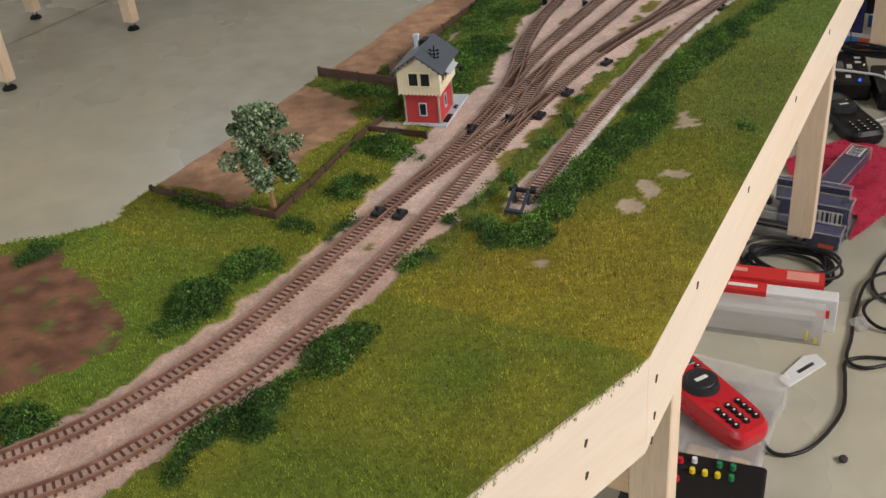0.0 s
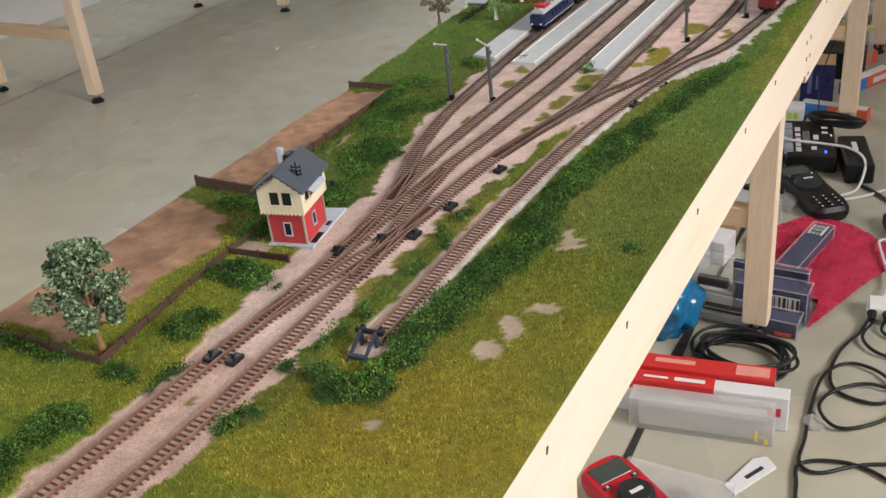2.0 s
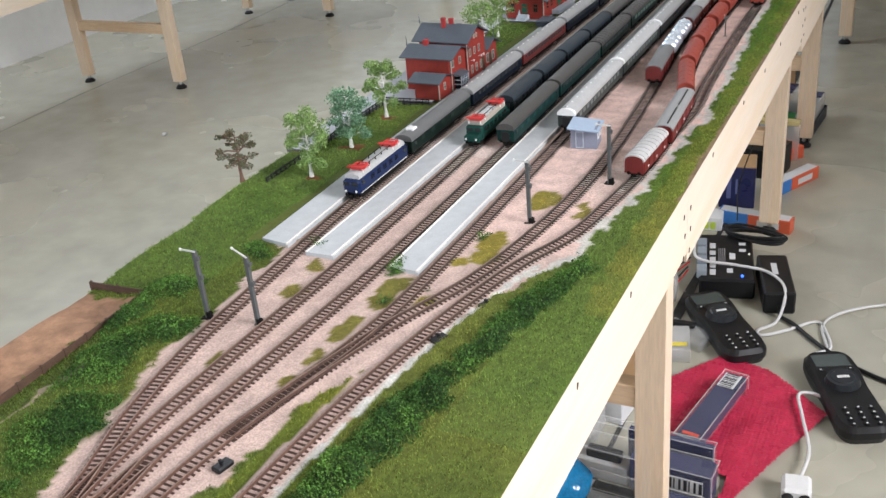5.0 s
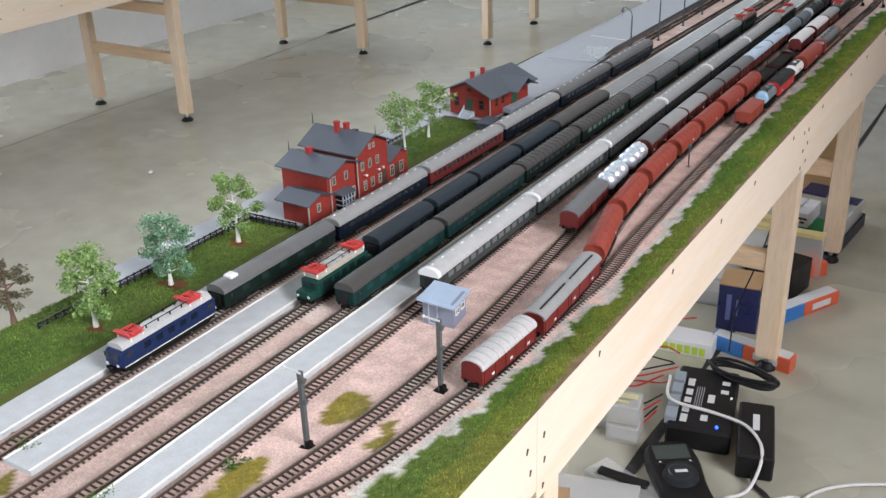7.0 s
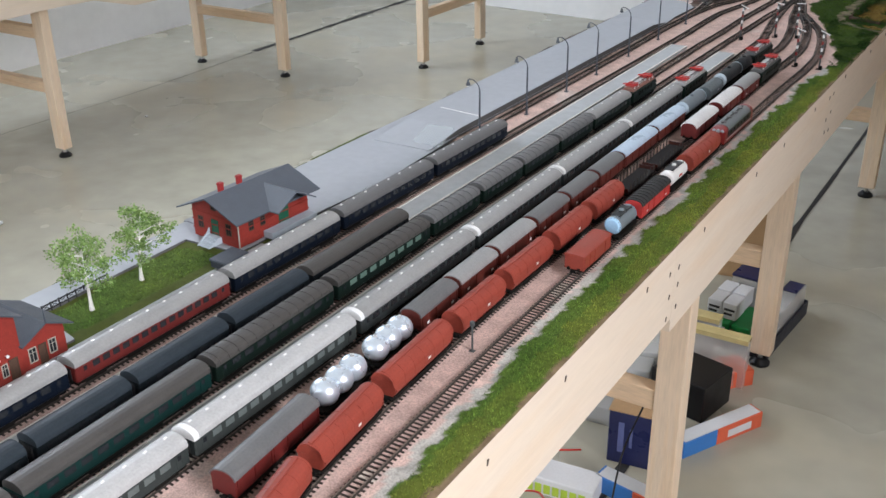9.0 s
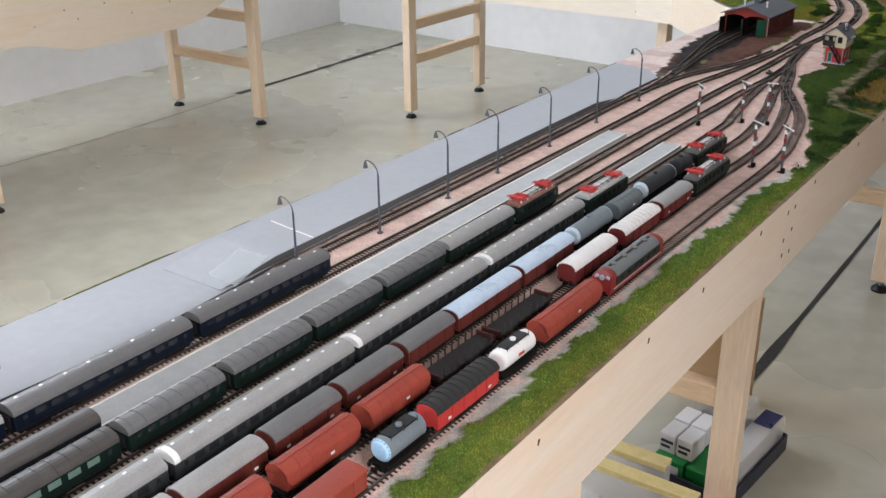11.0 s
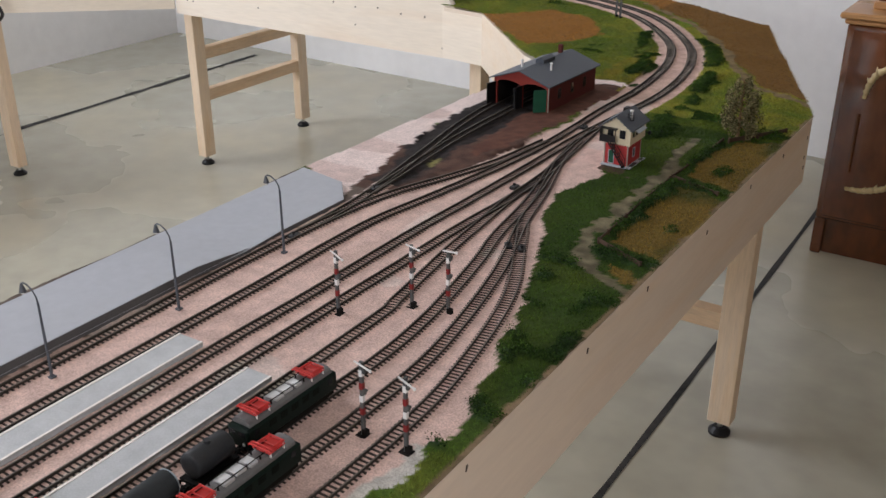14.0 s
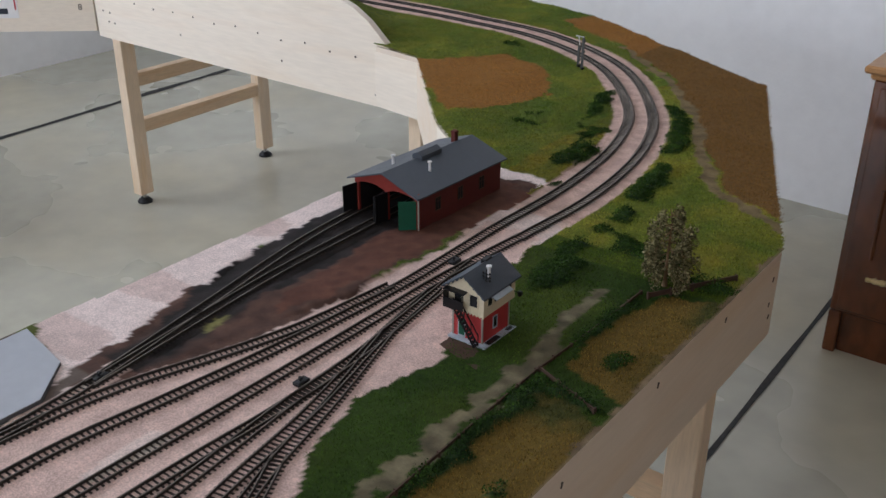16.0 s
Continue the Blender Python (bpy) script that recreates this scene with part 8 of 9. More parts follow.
def carving(parent, pts, r, name="carved_ornament"):
    """A raised carved scroll: a tapering bead along a curve with small leaves."""
    bm = bmesh.new()
    q = spline(pts, 0.003)
    n, seg, rings = len(q), 8, []
    for i, (x, z) in enumerate(q):
        t = i / max(n - 1, 1)
        rr = r * (0.35 + 0.80 * math.sin(math.pi * (0.12 + 0.85 * t))) * (1 + 0.16 * math.sin(i * 1.7))
        d = q[min(i + 1, n - 1)] - q[max(i - 1, 0)]
        a = math.atan2(d[1], d[0]) + math.pi / 2
        rings.append([bm.verts.new((x + math.cos(a) * rr * math.cos(k), -0.001 - rr * 0.6 * math.sin(k), z + math.sin(a) * rr * math.cos(k))) for k in np.arange(seg) * math.tau / seg])
        if i % 7 == 3:
            a = math.atan2(d[1], d[0]) + 0.8
            rod(bm, (x, -0.002, z), (x + math.cos(a) * rr * 2.6, -0.002, z + math.sin(a) * rr * 2.6), rr * 0.7, rr * 0.15, 7)
    for p0, p1 in zip(rings, rings[1:]):
        for k in range(seg):
            bm.faces.new((p0[k], p0[(k + 1) % seg], p1[(k + 1) % seg], p1[k]))
    bm.faces.new(rings[0][::-1])
    bm.faces.new(rings[-1])
    bmesh.ops.recalc_face_normals(bm, faces=bm.faces)
    return part(name, bm, M_GOLD, parent, "pale gilded carved scroll", smooth=True)


def cabinet():
    v = thing("cabinet", pose(-0.203, 4.120, 0), "dark walnut veneer cabinet with pale gilded carvings", "cabinet")
    W, D, Hc = 0.95, 0.40, 0.462
    bm = bmesh.new()
    box(bm, 0, W, 0, D, 0.075, Hc, 0.003)
    part("body", bm, M_VENEER, v)
    bm = bmesh.new()
    box(bm, 0.018, W - 0.018, 0.012, D, 0.0, 0.076)
    part("plinth", bm, M_VENEER, v)
    for x in (0.0, W - 0.020):
        bm = bmesh.new()
        box(bm, x, x + 0.020, -0.002, 0.03, 0.0, 0.076, 0.002)
        part("corner_foot", bm, M_VENEER, v)
    for k in range(2):
        bm = bmesh.new()
        box(bm, 0.012 + k * (W / 2 - 0.006), W / 2 - 0.004 + k * (W / 2 - 0.008), -0.010, -0.0005, 0.085, Hc - 0.008, 0.002)
        d = part("door", bm, M_VENEER, v)
        x0 = 0.012 + k * (W / 2 - 0.006)
        # carvings on the door: a leaf in the upper corner, thin rods, a shell scroll below
        for pts, r in (([(x0 + 0.040, 0.330), (x0 + 0.048, 0.365), (x0 + 0.068, 0.388), (x0 + 0.115, 0.400)], 0.0055),
                       ([(x0 + 0.035, 0.150), (x0 + 0.070, 0.152), (x0 + 0.110, 0.165), (x0 + 0.150, 0.180)], 0.0055),
                       ([(x0 + 0.150, 0.180), (x0 + 0.170, 0.160), (x0 + 0.165, 0.135), (x0 + 0.145, 0.128), (x0 + 0.132, 0.142)], 0.0065),
                       ([(x0 + 0.175, 0.150), (x0 + 0.185, 0.185), (x0 + 0.205, 0.215), (x0 + 0.228, 0.222)], 0.0090),
                       ([(x0 + 0.185, 0.135), (x0 + 0.205, 0.165), (x0 + 0.228, 0.180)], 0.0085),
                       ([(x0 + 0.280, 0.150), (x0 + 0.270, 0.185), (x0 + 0.250, 0.215), (x0 + 0.228, 0.222)], 0.0090),
                       ([(x0 + 0.420, 0.150), (x0 + 0.385, 0.152), (x0 + 0.345, 0.165), (x0 + 0.305, 0.180)], 0.0055),
                       ([(x0 + 0.415, 0.330), (x0 + 0.407, 0.365), (x0 + 0.387, 0.388), (x0 + 0.340, 0.400)], 0.0055)):
            c = carving(d, pts, r)
            c.location = (0, -0.010, 0)
        for (a, b) in (((x0 + 0.036, 0.300), (x0 + 0.036, 0.185)), ((x0 + 0.140, 0.402), (x0 + 0.315, 0.402)), ((x0 + 0.419, 0.300), (x0 + 0.419, 0.185))):
            bm = bmesh.new()
            rod(bm, (a[0], -0.011, a[1]), (b[0], -0.011, b[1]), 0.0035, 0.0035, 8)
            part("bead", bm, M_MOULD if a[1] > 0.35 else M_VENEER, d)
    for z0, z1, o in ((Hc, Hc + 0.010, 0.006), (Hc + 0.010, Hc + 0.022, 0.014)):
        bm = bmesh.new()
        box(bm, -o, W + o, -o, D, z0, z1, 0.003)
        part("moulding", bm, M_MOULD, v)
    bm = bmesh.new()
    box(bm, 0.035, W - 0.035, 0.055, D, Hc + 0.022, Hc + 0.42, 0.004)
    up = part("upper_case", bm, M_VENEER, v)
    bm = bmesh.new()
    box(bm, 0.055, W - 0.055, 0.050, 0.056, Hc + 0.040, Hc + 0.39)
    part("dark_front", bm, mat("dark_glass_front", (0.02, 0.015, 0.014), 0.12, vary=0.2, scale=8), up)
    bm = bmesh.new()
    box(bm, 0.030, W - 0.030, 0.045, D, Hc + 0.022, Hc + 0.036, 0.002)
    part("base_moulding", bm, M_MOULD, v)


cabinet()

# ---- things on the floor under and beside the table ----
M_CARD_RED = mat("red_card", (0.60, 0.035, 0.035), 0.35, vary=0.08, scale=30)
M_CARD_WHITE = mat("white_card", (0.68, 0.69, 0.70), 0.4, vary=0.05, scale=30)
M_CARD_NAVY = mat("navy_card", (0.022, 0.026, 0.085), 0.3, vary=0.12, scale=30)
M_CARD_GREEN = mat("green_card", (0.02, 0.24, 0.06), 0.4, vary=0.1, scale=30)
M_CARD_ORANGE = mat("orange_red_card", (0.68, 0.13, 0.06), 0.4, vary=0.08, scale=30)
M_CARD_BLUE = mat("blue_card", (0.05, 0.20, 0.55), 0.4, vary=0.08, scale=30)
M_CLEAR = glass("clear_plastic", (0.82, 0.84, 0.85), 0.12, 0.25)
M_FROST = glass("frosted_plastic", (0.80, 0.80, 0.78), 0.35, 0.32)
M_INK = mat("dark_ink", (0.03, 0.03, 0.035), 0.6)
M_SHELL = glass("clear_case_shell", (0.9, 0.92, 0.93), 0.08, 0.06)
M_LID = glass("thin_clear_lid", (0.84, 0.84, 0.82), 0.3, 0.16)
M_CORD = mat("black_cord", (0.014, 0.014, 0.015), 0.4, vary=0.2, scale=60)
M_CORD_W = mat("white_cord", (0.70, 0.70, 0.69), 0.4, vary=0.05, scale=60)


def bars(parent, m, items, material, name="printing"):
    """Flat printed bars on a face whose plane is local xy: (x0, x1, y0, y1)."""
    for x0, x1, y0, y1 in items:
        bm = bmesh.new()
        box(bm, x0, x1, y0, y1, 0.0, 0.0005)
        ob = part(name, bm, material, parent)
        ob.matrix_local = m


def product_box(x, y, a, L, D, Hh, body, label, lid=None, printing=(), ink=None, window=False, z=0.0, category="box", side_print=(), side_ink=None, tip=0.0):
    """A rectangular model packing box on the floor: local x along its length."""
    v = thing("packing_box", pose(x, y, z, tip, 0, a), label, category, "packing boxes")
    bm = bmesh.new()
    box(bm, 0, L, 0, D, 0, Hh, 0.0012)
    part("case", bm, body, v)
    if lid is not None:
        bm = bmesh.new()
        box(bm, -0.0006, L * lid[1], -0.0006, D + 0.0006, Hh * lid[2], Hh + 0.0010)
        part("lid", bm, lid[0], v)
    if window:
        bm = bmesh.new()
        box(bm, L * 0.06, L * 0.94, D * 0.12, D * 0.88, Hh * 0.08, Hh * 0.80, 0.002)
        part("foam_tray", bm, mat("grey_foam_tray", (0.45, 0.45, 0.44), 0.8, vary=0.25, scale=60, bump=0.5, bump_scale=200), v)
    if printing:
        bars(v, pose(0, 0, Hh + 0.0012), printing, ink or M_WHITE)
    if side_print:
        bars(v, pose(0, -0.0004, 0, 90), side_print, side_ink or M_WHITE)
    return v


def clear_case(x, y, a, L, D, Hh, card, label, z=0.0, mark=None, code=None, on_top=False, tray=True):
    """A clear plastic case whose right part, from the share card on, holds a navy card."""
    v = thing("packing_box", pose(x, y, z, 0, 0, a), label, "box", "packing boxes")
    bm = bmesh.new()
    box(bm, 0, L, 0, D, 0, Hh, 0.0010)
    part("clear_shell", bm, M_SHELL, v, "thin clear plastic shell")
    bm = bmesh.new()
    box(bm, L * card, L - 0.0022, 0.0020, D - 0.0020, 0.0012, Hh - 0.0022, 0.0006)
    insert = part("card_insert", bm, M_CARD_NAVY, v, "navy printed card insert")
    for p, q in (((0, 0, Hh), (L, 0, Hh)), ((0, D, Hh), (L, D, Hh)), ((0, 0, Hh), (0, D, Hh)), ((L, 0, Hh), (L, D, Hh)), ((L, 0, 0), (L, 0, Hh))):
        bm = bmesh.new()
        rod(bm, p, q, 0.0007, seg=6)
        part("rim", bm, M_FROST, v)
    if tray:
        bm = bmesh.new()
        box(bm, 0.004, L * card - 0.003, 0.004, D - 0.004, 0.0012, Hh * 0.55, 0.0015)
        part("foam_tray", bm, mat("grey_foam_tray", (0.45, 0.45, 0.44), 0.8, vary=0.25, scale=60, bump=0.5, bump_scale=200), v)
        bm = bmesh.new()
        box(bm, L * card * 0.45, L * card * 0.86, D * 0.3, D * 0.7, Hh * 0.5, Hh * 0.78, 0.0015)
        part("model_inside", bm, M_BLACK, v)
    face = pose(0, 0, Hh + 0.0004) if on_top else pose(0, -0.0006, 0, 90)
    if mark:
        bars(insert, face, [mark], mat("coral_print", (0.62, 0.10, 0.07), 0.5))
    if code:
        x0, x1, y0, y1 = code
        bars(v, face, [code], M_CARD_WHITE, "code_label")
        n = 9
        bars(insert, face @ pose(0, 0, 0.0004), [(x0 + (x1 - x0) * (k + 0.25) / n, x0 + (x1 - x0) * (k + 0.25 + 0.25 + 0.2 * (k % 3)) / n, y0 + (y1 - y0) * 0.14, y1 - (y1 - y0) * 0.1) for k in range(n)], M_INK)
    return v


# clear and red-topped boxes beside the hand controller
product_box(-0.248, 1.080, 8, 0.172, 0.030, 0.046, M_FROST, "clear hinged plastic box with pale contents and yellow label", window=True, side_print=[(0.151, 0.154, 0.006, 0.022), (0.162, 0.166, 0.004, 0.012)], side_ink=mat("yellow_label", (0.75, 0.62, 0.08), 0.5))
product_box(-0.271, 1.110, 8, 0.205, 0.022, 0.050, M_CARD_WHITE, "white packing box with red end on the lid", lid=(M_CARD_RED, 0.57, 0.75), printing=[(0.030, 0.060, 0.008, 0.012), (0.068, 0.105, 0.007, 0.014)], ink=M_WHITE, side_print=[(0.178, 0.196, 0.022, 0.034)], side_ink=M_CARD_RED)
product_box(-0.280, 1.1345, 8, 0.192, 0.028, 0.054, M_CARD_WHITE, "red-topped white packing box beside a cable coil", lid=(M_CARD_RED, 1.0, 0.6), printing=[(0.045, 0.095, 0.012, 0.021), (0.145, 0.185, 0.004, 0.024)], ink=mat("pale_red_print", (0.75, 0.30, 0.25), 0.4))
# navy boxes behind the leg
clear_case(-0.300, 1.347, -3, 0.206, 0.034, 0.027, 0.76, "low clear plastic case with navy card end and coral mark", mark=(0.176, 0.198, 0.004, 0.010))
clear_case(-0.300, 1.390, -3, 0.210, 0.036, 0.050, 0.52, "clear plastic case with navy card and white code label", code=(0.145, 0.200, 0.020, 0.041))
clear_case(-0.252, 1.432, -3, 0.155, 0.014, 0.058, 0.30, "tall narrow clear case with navy card", tray=False)
product_box(-0.345, 1.452, -3, 0.085, 0.055, 0.050, M_FROST, "clear plastic packing box with pale tray", window=True)
product_box(-0.350, 1.518, -6, 0.115, 0.050, 0.040, M_CARD_WHITE, "plain white packing box under the table")
product_box(-0.345, 1.580, 25, 0.110, 0.055, 0.045, mat("kraft_card", (0.42, 0.27, 0.14), 0.7, vary=0.1), "plain brown cardboard box under the table")
# crumpled pink-red bubble sheet with a slim navy box on it
bm = bmesh.new()
outline = [(-0.225, 1.600), (-0.140, 1.712), (-0.073, 1.691), (0.015, 1.613), (-0.088, 1.351), (-0.085, 1.440), (-0.185, 1.470)]
gx, gy = np.arange(-0.23, 0.025, 0.002), np.arange(1.345, 1.765, 0.002)
PX, PY = np.meshgrid(gx, gy, indexing="ij")
PZ = 0.002 + 0.007 * value_noise(PX, PY, 18, 51) + 0.0022 * np.abs(np.sin(PX * 640)) * np.abs(np.sin(PY * 640))
keep = inside(PX, PY, outline)
idx = np.arange(PX.size).reshape(PX.shape)
cellk = keep[:-1, :-1] & keep[1:, :-1] & keep[:-1, 1:] & keep[1:, 1:]
ii, jj = np.nonzero(cellk)
sheet = np_mesh("bubble_sheet", np.stack([PX, PY, PZ], -1).reshape(-1, 3), np.c_[idx[ii, jj], idx[ii + 1, jj], idx[ii + 1, jj + 1], idx[ii, jj + 1]], mat("pink_red_film", (0.50, 0.03, 0.075), 0.28, vary=0.25, scale=40, bump=0.6, bump_scale=160), smooth=True)
bm.free()
tagged(part("bubble_wrap", sheet, None), "crumpled pink-red bubble wrap sheet on the floor", "bubble wrap")
clear_case(-0.125, 1.467, 79, 0.168, 0.034, 0.022, 0.02, "slim clear case with navy card on the red bubble wrap", z=0.009, code=(0.126, 0.160, 0.006, 0.029), mark=(0.006, 0.012, 0.004, 0.026), on_top=True, tray=False)


def blue_bag():
    r = np.random.RandomState(3)
    bm = bmesh.new()
    bmesh.ops.create_icosphere(bm, subdivisions=4, radius=1.0)
    for v in bm.verts:
        n = noise.noise(v.co * 2.2) * 0.35 + abs(noise.noise(v.co * 5.5)) * 0.22
        v.co *= 1 + n
        v.co = Vector((v.co.x * 0.040, v.co.y * 0.042, max(v.co.z * 0.045 + 0.042, 0.0)))
    ob = part("plastic_bag", bm, mat("blue_plastic_film", (0.01, 0.14, 0.30), 0.18, vary=0.3, scale=30, coat=0.3), None, smooth=True)
    ob.location = (-0.265, 1.305, 0)
    tagged(ob, "crumpled translucent blue plastic bag under the table", "bag")


blue_bag()


def cable(name, pts, r, material, label, category="cable", step=0.006):
    bm = bmesh.new()
    q = spline(pts, step)
    tube(bm, [tuple(p) for p in q], r, 6)
    ob = part(name, bm, material, None, smooth=True)
    return tagged(ob, label, category)


rng = random.Random(17)
coil = thing("cable_coil", pose(-0.150, 1.262, 0), "black cable wound into a loose coil on the floor", "cable coil")
for k in range(9):
    bm = bmesh.new()
    a0 = rng.uniform(0, 6)
    rx, ry, z = 0.058 + rng.uniform(-0.012, 0.008), 0.042 + rng.uniform(-0.010, 0.006), 0.004 + k * 0.0028
    ox, oy = rng.uniform(-0.006, 0.006), rng.uniform(-0.005, 0.005)
    pts = [(ox + rx * math.cos(a0 + t), oy + ry * math.sin(a0 + t), z + 0.004 * math.sin(2 * t + k)) for t in np.linspace(0, math.tau * 0.98, 28)]
    tube(bm, pts, 0.0024, 6)
    part("loop", bm, M_CORD, coil, smooth=True)


def hand_controller(x, y, a, label, body, z=0.0, L=0.150, W=0.066, red=False, screen=True, tilt=0.0):
    """A handheld train controller: shaped body, screen, turning knob, rows of keys."""
    v = thing("hand_controller", pose(x, y, z, tilt, 0, a), label, "remote control", "hand controllers")
    bm = bmesh.new()
    outline = []
    n = 40
    for k in range(n):
        t = math.tau * k / n
        cx, cy = math.cos(t), math.sin(t)
        px = math.copysign(abs(cx) ** 0.45, cx) * W / 2
        py = math.copysign(abs(cy) ** 0.35, cy) * L / 2
        px *= 1.0 - 0.14 * math.exp(-((py + L * 0.10) / (L * 0.18)) ** 2) if not red else 1.0 - 0.16 * (0.5 - py / L)
        outline.append((px, py))
    th = 0.026
    lo = [bm.verts.new((px * 0.90, py * 0.96, 0.0)) for px, py in outline]
    m1 = [bm.verts.new((px, py, th * 0.35)) for px, py in outline]
    m2 = [bm.verts.new((px, py, th * 0.72)) for px, py in outline]
    hi = [bm.verts.new((px * 0.88, py * 0.95, th)) for px, py in outline]
    for p, q in ((lo, m1), (m1, m2), (m2, hi)):
        for k in range(n):
            bm.faces.new((p[k], p[(k + 1) % n], q[(k + 1) % n], q[k]))
    bm.faces.new(hi)
    bm.faces.new(lo[::-1])
    part("body", bm, body, v)
    ky = 0.012 if not red else 0.010
    bm = bmesh.new()
    rod(bm, (0, ky, th - 0.001), (0, ky, th + 0.008), 0.024 if not red else 0.0225, 0.021 if not red else 0.019, 28)
    rod(bm, (0, ky, th + 0.0078), (0, ky, th + 0.0092), 0.017, 0.015, 24)
    knob = part("knob", bm, mat("dark_knob", (0.022, 0.026, 0.030), 0.38, vary=0.2, scale=80), v)
    bars(knob, pose(-0.008, ky - 0.0025, th + 0.0092), [(0, 0.016, 0, 0.005)], M_WHITE)
    if screen:
        bm = bmesh.new()
        box(bm, -W * 0.33, W * 0.33, L * 0.27, L * 0.43, th - 0.0006, th + 0.0008, 0.0004)
        part("screen", bm, mat("grey_display", (0.06, 0.075, 0.07), 0.15, vary=0.1, scale=60), v)
    rows = [(-0.26 - 0.062 * r0) for r0 in range(4)] if not red else [(-0.215 - 0.058 * r0) for r0 in range(4)]
    for r0 in rows:
        for c in (-1, 0, 1):
            key = shared("key", "key_red" if red else "key_black", lambda bm: (rod(bm, (0, 0, 0), (0, 0, 0.0030), 0.0047 if red else 0.0042, 0.0038 if red else 0.0034, 12)), M_BLACK, v, pose(c * W * (0.22 if red else 0.23), r0 * L, th - 0.0004))
            shared("key_mark", "kmark", lambda bm: box(bm, -0.0014, 0.0014, -0.0010, 0.0010, 0, 0.0004), M_WHITE, key, pose(0, 0, 0.0030))
    for c in (-1, 1):
        shared("key", "key_small", lambda bm: box(bm, -0.0048, 0.0048, -0.0026, 0.0026, 0, 0.0022, 0.0006), M_BLACK, v, pose(c * W * 0.28, L * 0.225, th - 0.0004))
        shared("key_mark", "kmark", lambda bm: box(bm, -0.0014, 0.0014, -0.0010, 0.0010, 0, 0.0004), M_WHITE, v, pose(c * W * 0.28, L * 0.225, th + 0.0020))
    return v


M_REDSHELL = mat("red_plastic_shell", (0.52, 0.018, 0.028), 0.3, vary=0.06, scale=40, coat=0.2)
hand_controller(-0.174, 0.904, 57, "red handheld train controller with black knob and keys", M_REDSHELL, 0.030, 0.160, 0.066, red=True, tilt=2)
hand_controller(-0.156, 1.779, 34, "black handheld train controller with round knob", M_BLACK, 0.0, 0.185, 0.072)
hand_controller(0.030, 1.652, 24, "black handheld train controller lying beside white cables", M_BLACK, 0.0, 0.185, 0.072)


def tray_box():
    v = thing("sorting_box", pose(-0.160, 0.895, 0, 0, 0, -1), "frosted plastic sorting box with brown contents", "plastic box")
    bm = bmesh.new()
    box(bm, -0.060, 0.060, -0.100, 0.100, 0.0, 0.003, 0.001)
    part("tray_bottom", bm, M_LID, v)
    for x in (-0.060, -0.020, 0.020, 0.060):
        bm = bmesh.new()
        box(bm, x - 0.0012, x + 0.0012, -0.100, 0.100, 0.003, 0.026)
        part("divider", bm, M_LID, v)
    for y in (-0.100, -0.034, 0.034, 0.100):
        bm = bmesh.new()
        box(bm, -0.0585, 0.0585, y - 0.0012, y + 0.0012, 0.003, 0.0255)
        part("divider", bm, M_LID, v)
    bm = bmesh.new()
    box(bm, -0.062, 0.062, -0.102, 0.102, 0.0265, 0.029, 0.001)
    lid = part("lid", bm, M_LID, v)
    for y in (-0.06, 0.06):
        bm = bmesh.new()
        box(bm, 0.0625, 0.067, y - 0.010, y + 0.010, 0.012, 0.028, 0.001)
        part("latch", bm, M_LID, lid)
    for x, y, s in ((-0.04, -0.066, 1), (0.0, -0.066, 1.1), (0.04, -0.06, 0.8), (-0.04, 0.06, 0.9)):
        bm = bmesh.new()
        box(bm, x - 0.015 * s, x + 0.015 * s, y - 0.026 * s, y + 0.026 * s, 0.0035, 0.014, 0.003)
        part("filling", bm, mat("tan_filling", (0.55, 0.38, 0.20), 0.9, vary=0.35, scale=120, bump=0.6, bump_scale=300), v)


tray_box()


def key_box():
    v = thing("control_box", pose(-0.152, 0.782, 0, 0, 0, 7), "black control box with coloured push buttons", "control box")
    bm = bmesh.new()
    box(bm, -0.070, 0.070, -0.045, 0.040, 0.0, 0.034, 0.003)
    part("case", bm, M_BLACK, v)
    cols = {"red": (0.55, 0.02, 0.03), "white": (0.7, 0.7, 0.7), "yellow": (0.75, 0.55, 0.03), "green": (0.02, 0.22, 0.08)}
    for c, x, y in (("red", -0.018, 0.022), ("white", -0.004, 0.026), ("green", 0.022, 0.026), ("green", 0.036, 0.026), ("yellow", -0.004, 0.010), ("yellow", 0.009, 0.010), ("yellow", 0.022, 0.010), ("red", -0.018, -0.006), ("green", 0.036, 0.010)):
        bm = bmesh.new()
        rod(bm, (x, y, 0.033), (x, y, 0.040), 0.0032, 0.0028, 12)
        part("push_button", bm, mat("button_" + c, cols[c], 0.3), v, c + " push button")


key_box()


def tag_card():
    bm = bmesh.new()
    slab(bm, [(-0.113, 1.016), (-0.099, 1.006), (-0.066, 1.068), (-0.080, 1.082), (-0.094, 1.072)], 0.001, 0.004)
    t = tagged(part("paper_tag", bm, M_CARD_WHITE), "white folded paper tag lying on the floor", "paper")
    bm = bmesh.new()
    slab(bm, [(-0.096, 1.038), (-0.092, 1.035), (-0.078, 1.060), (-0.082, 1.063)], 0.004, 0.0044)
    part("printing", bm, M_INK, t)


tag_card()

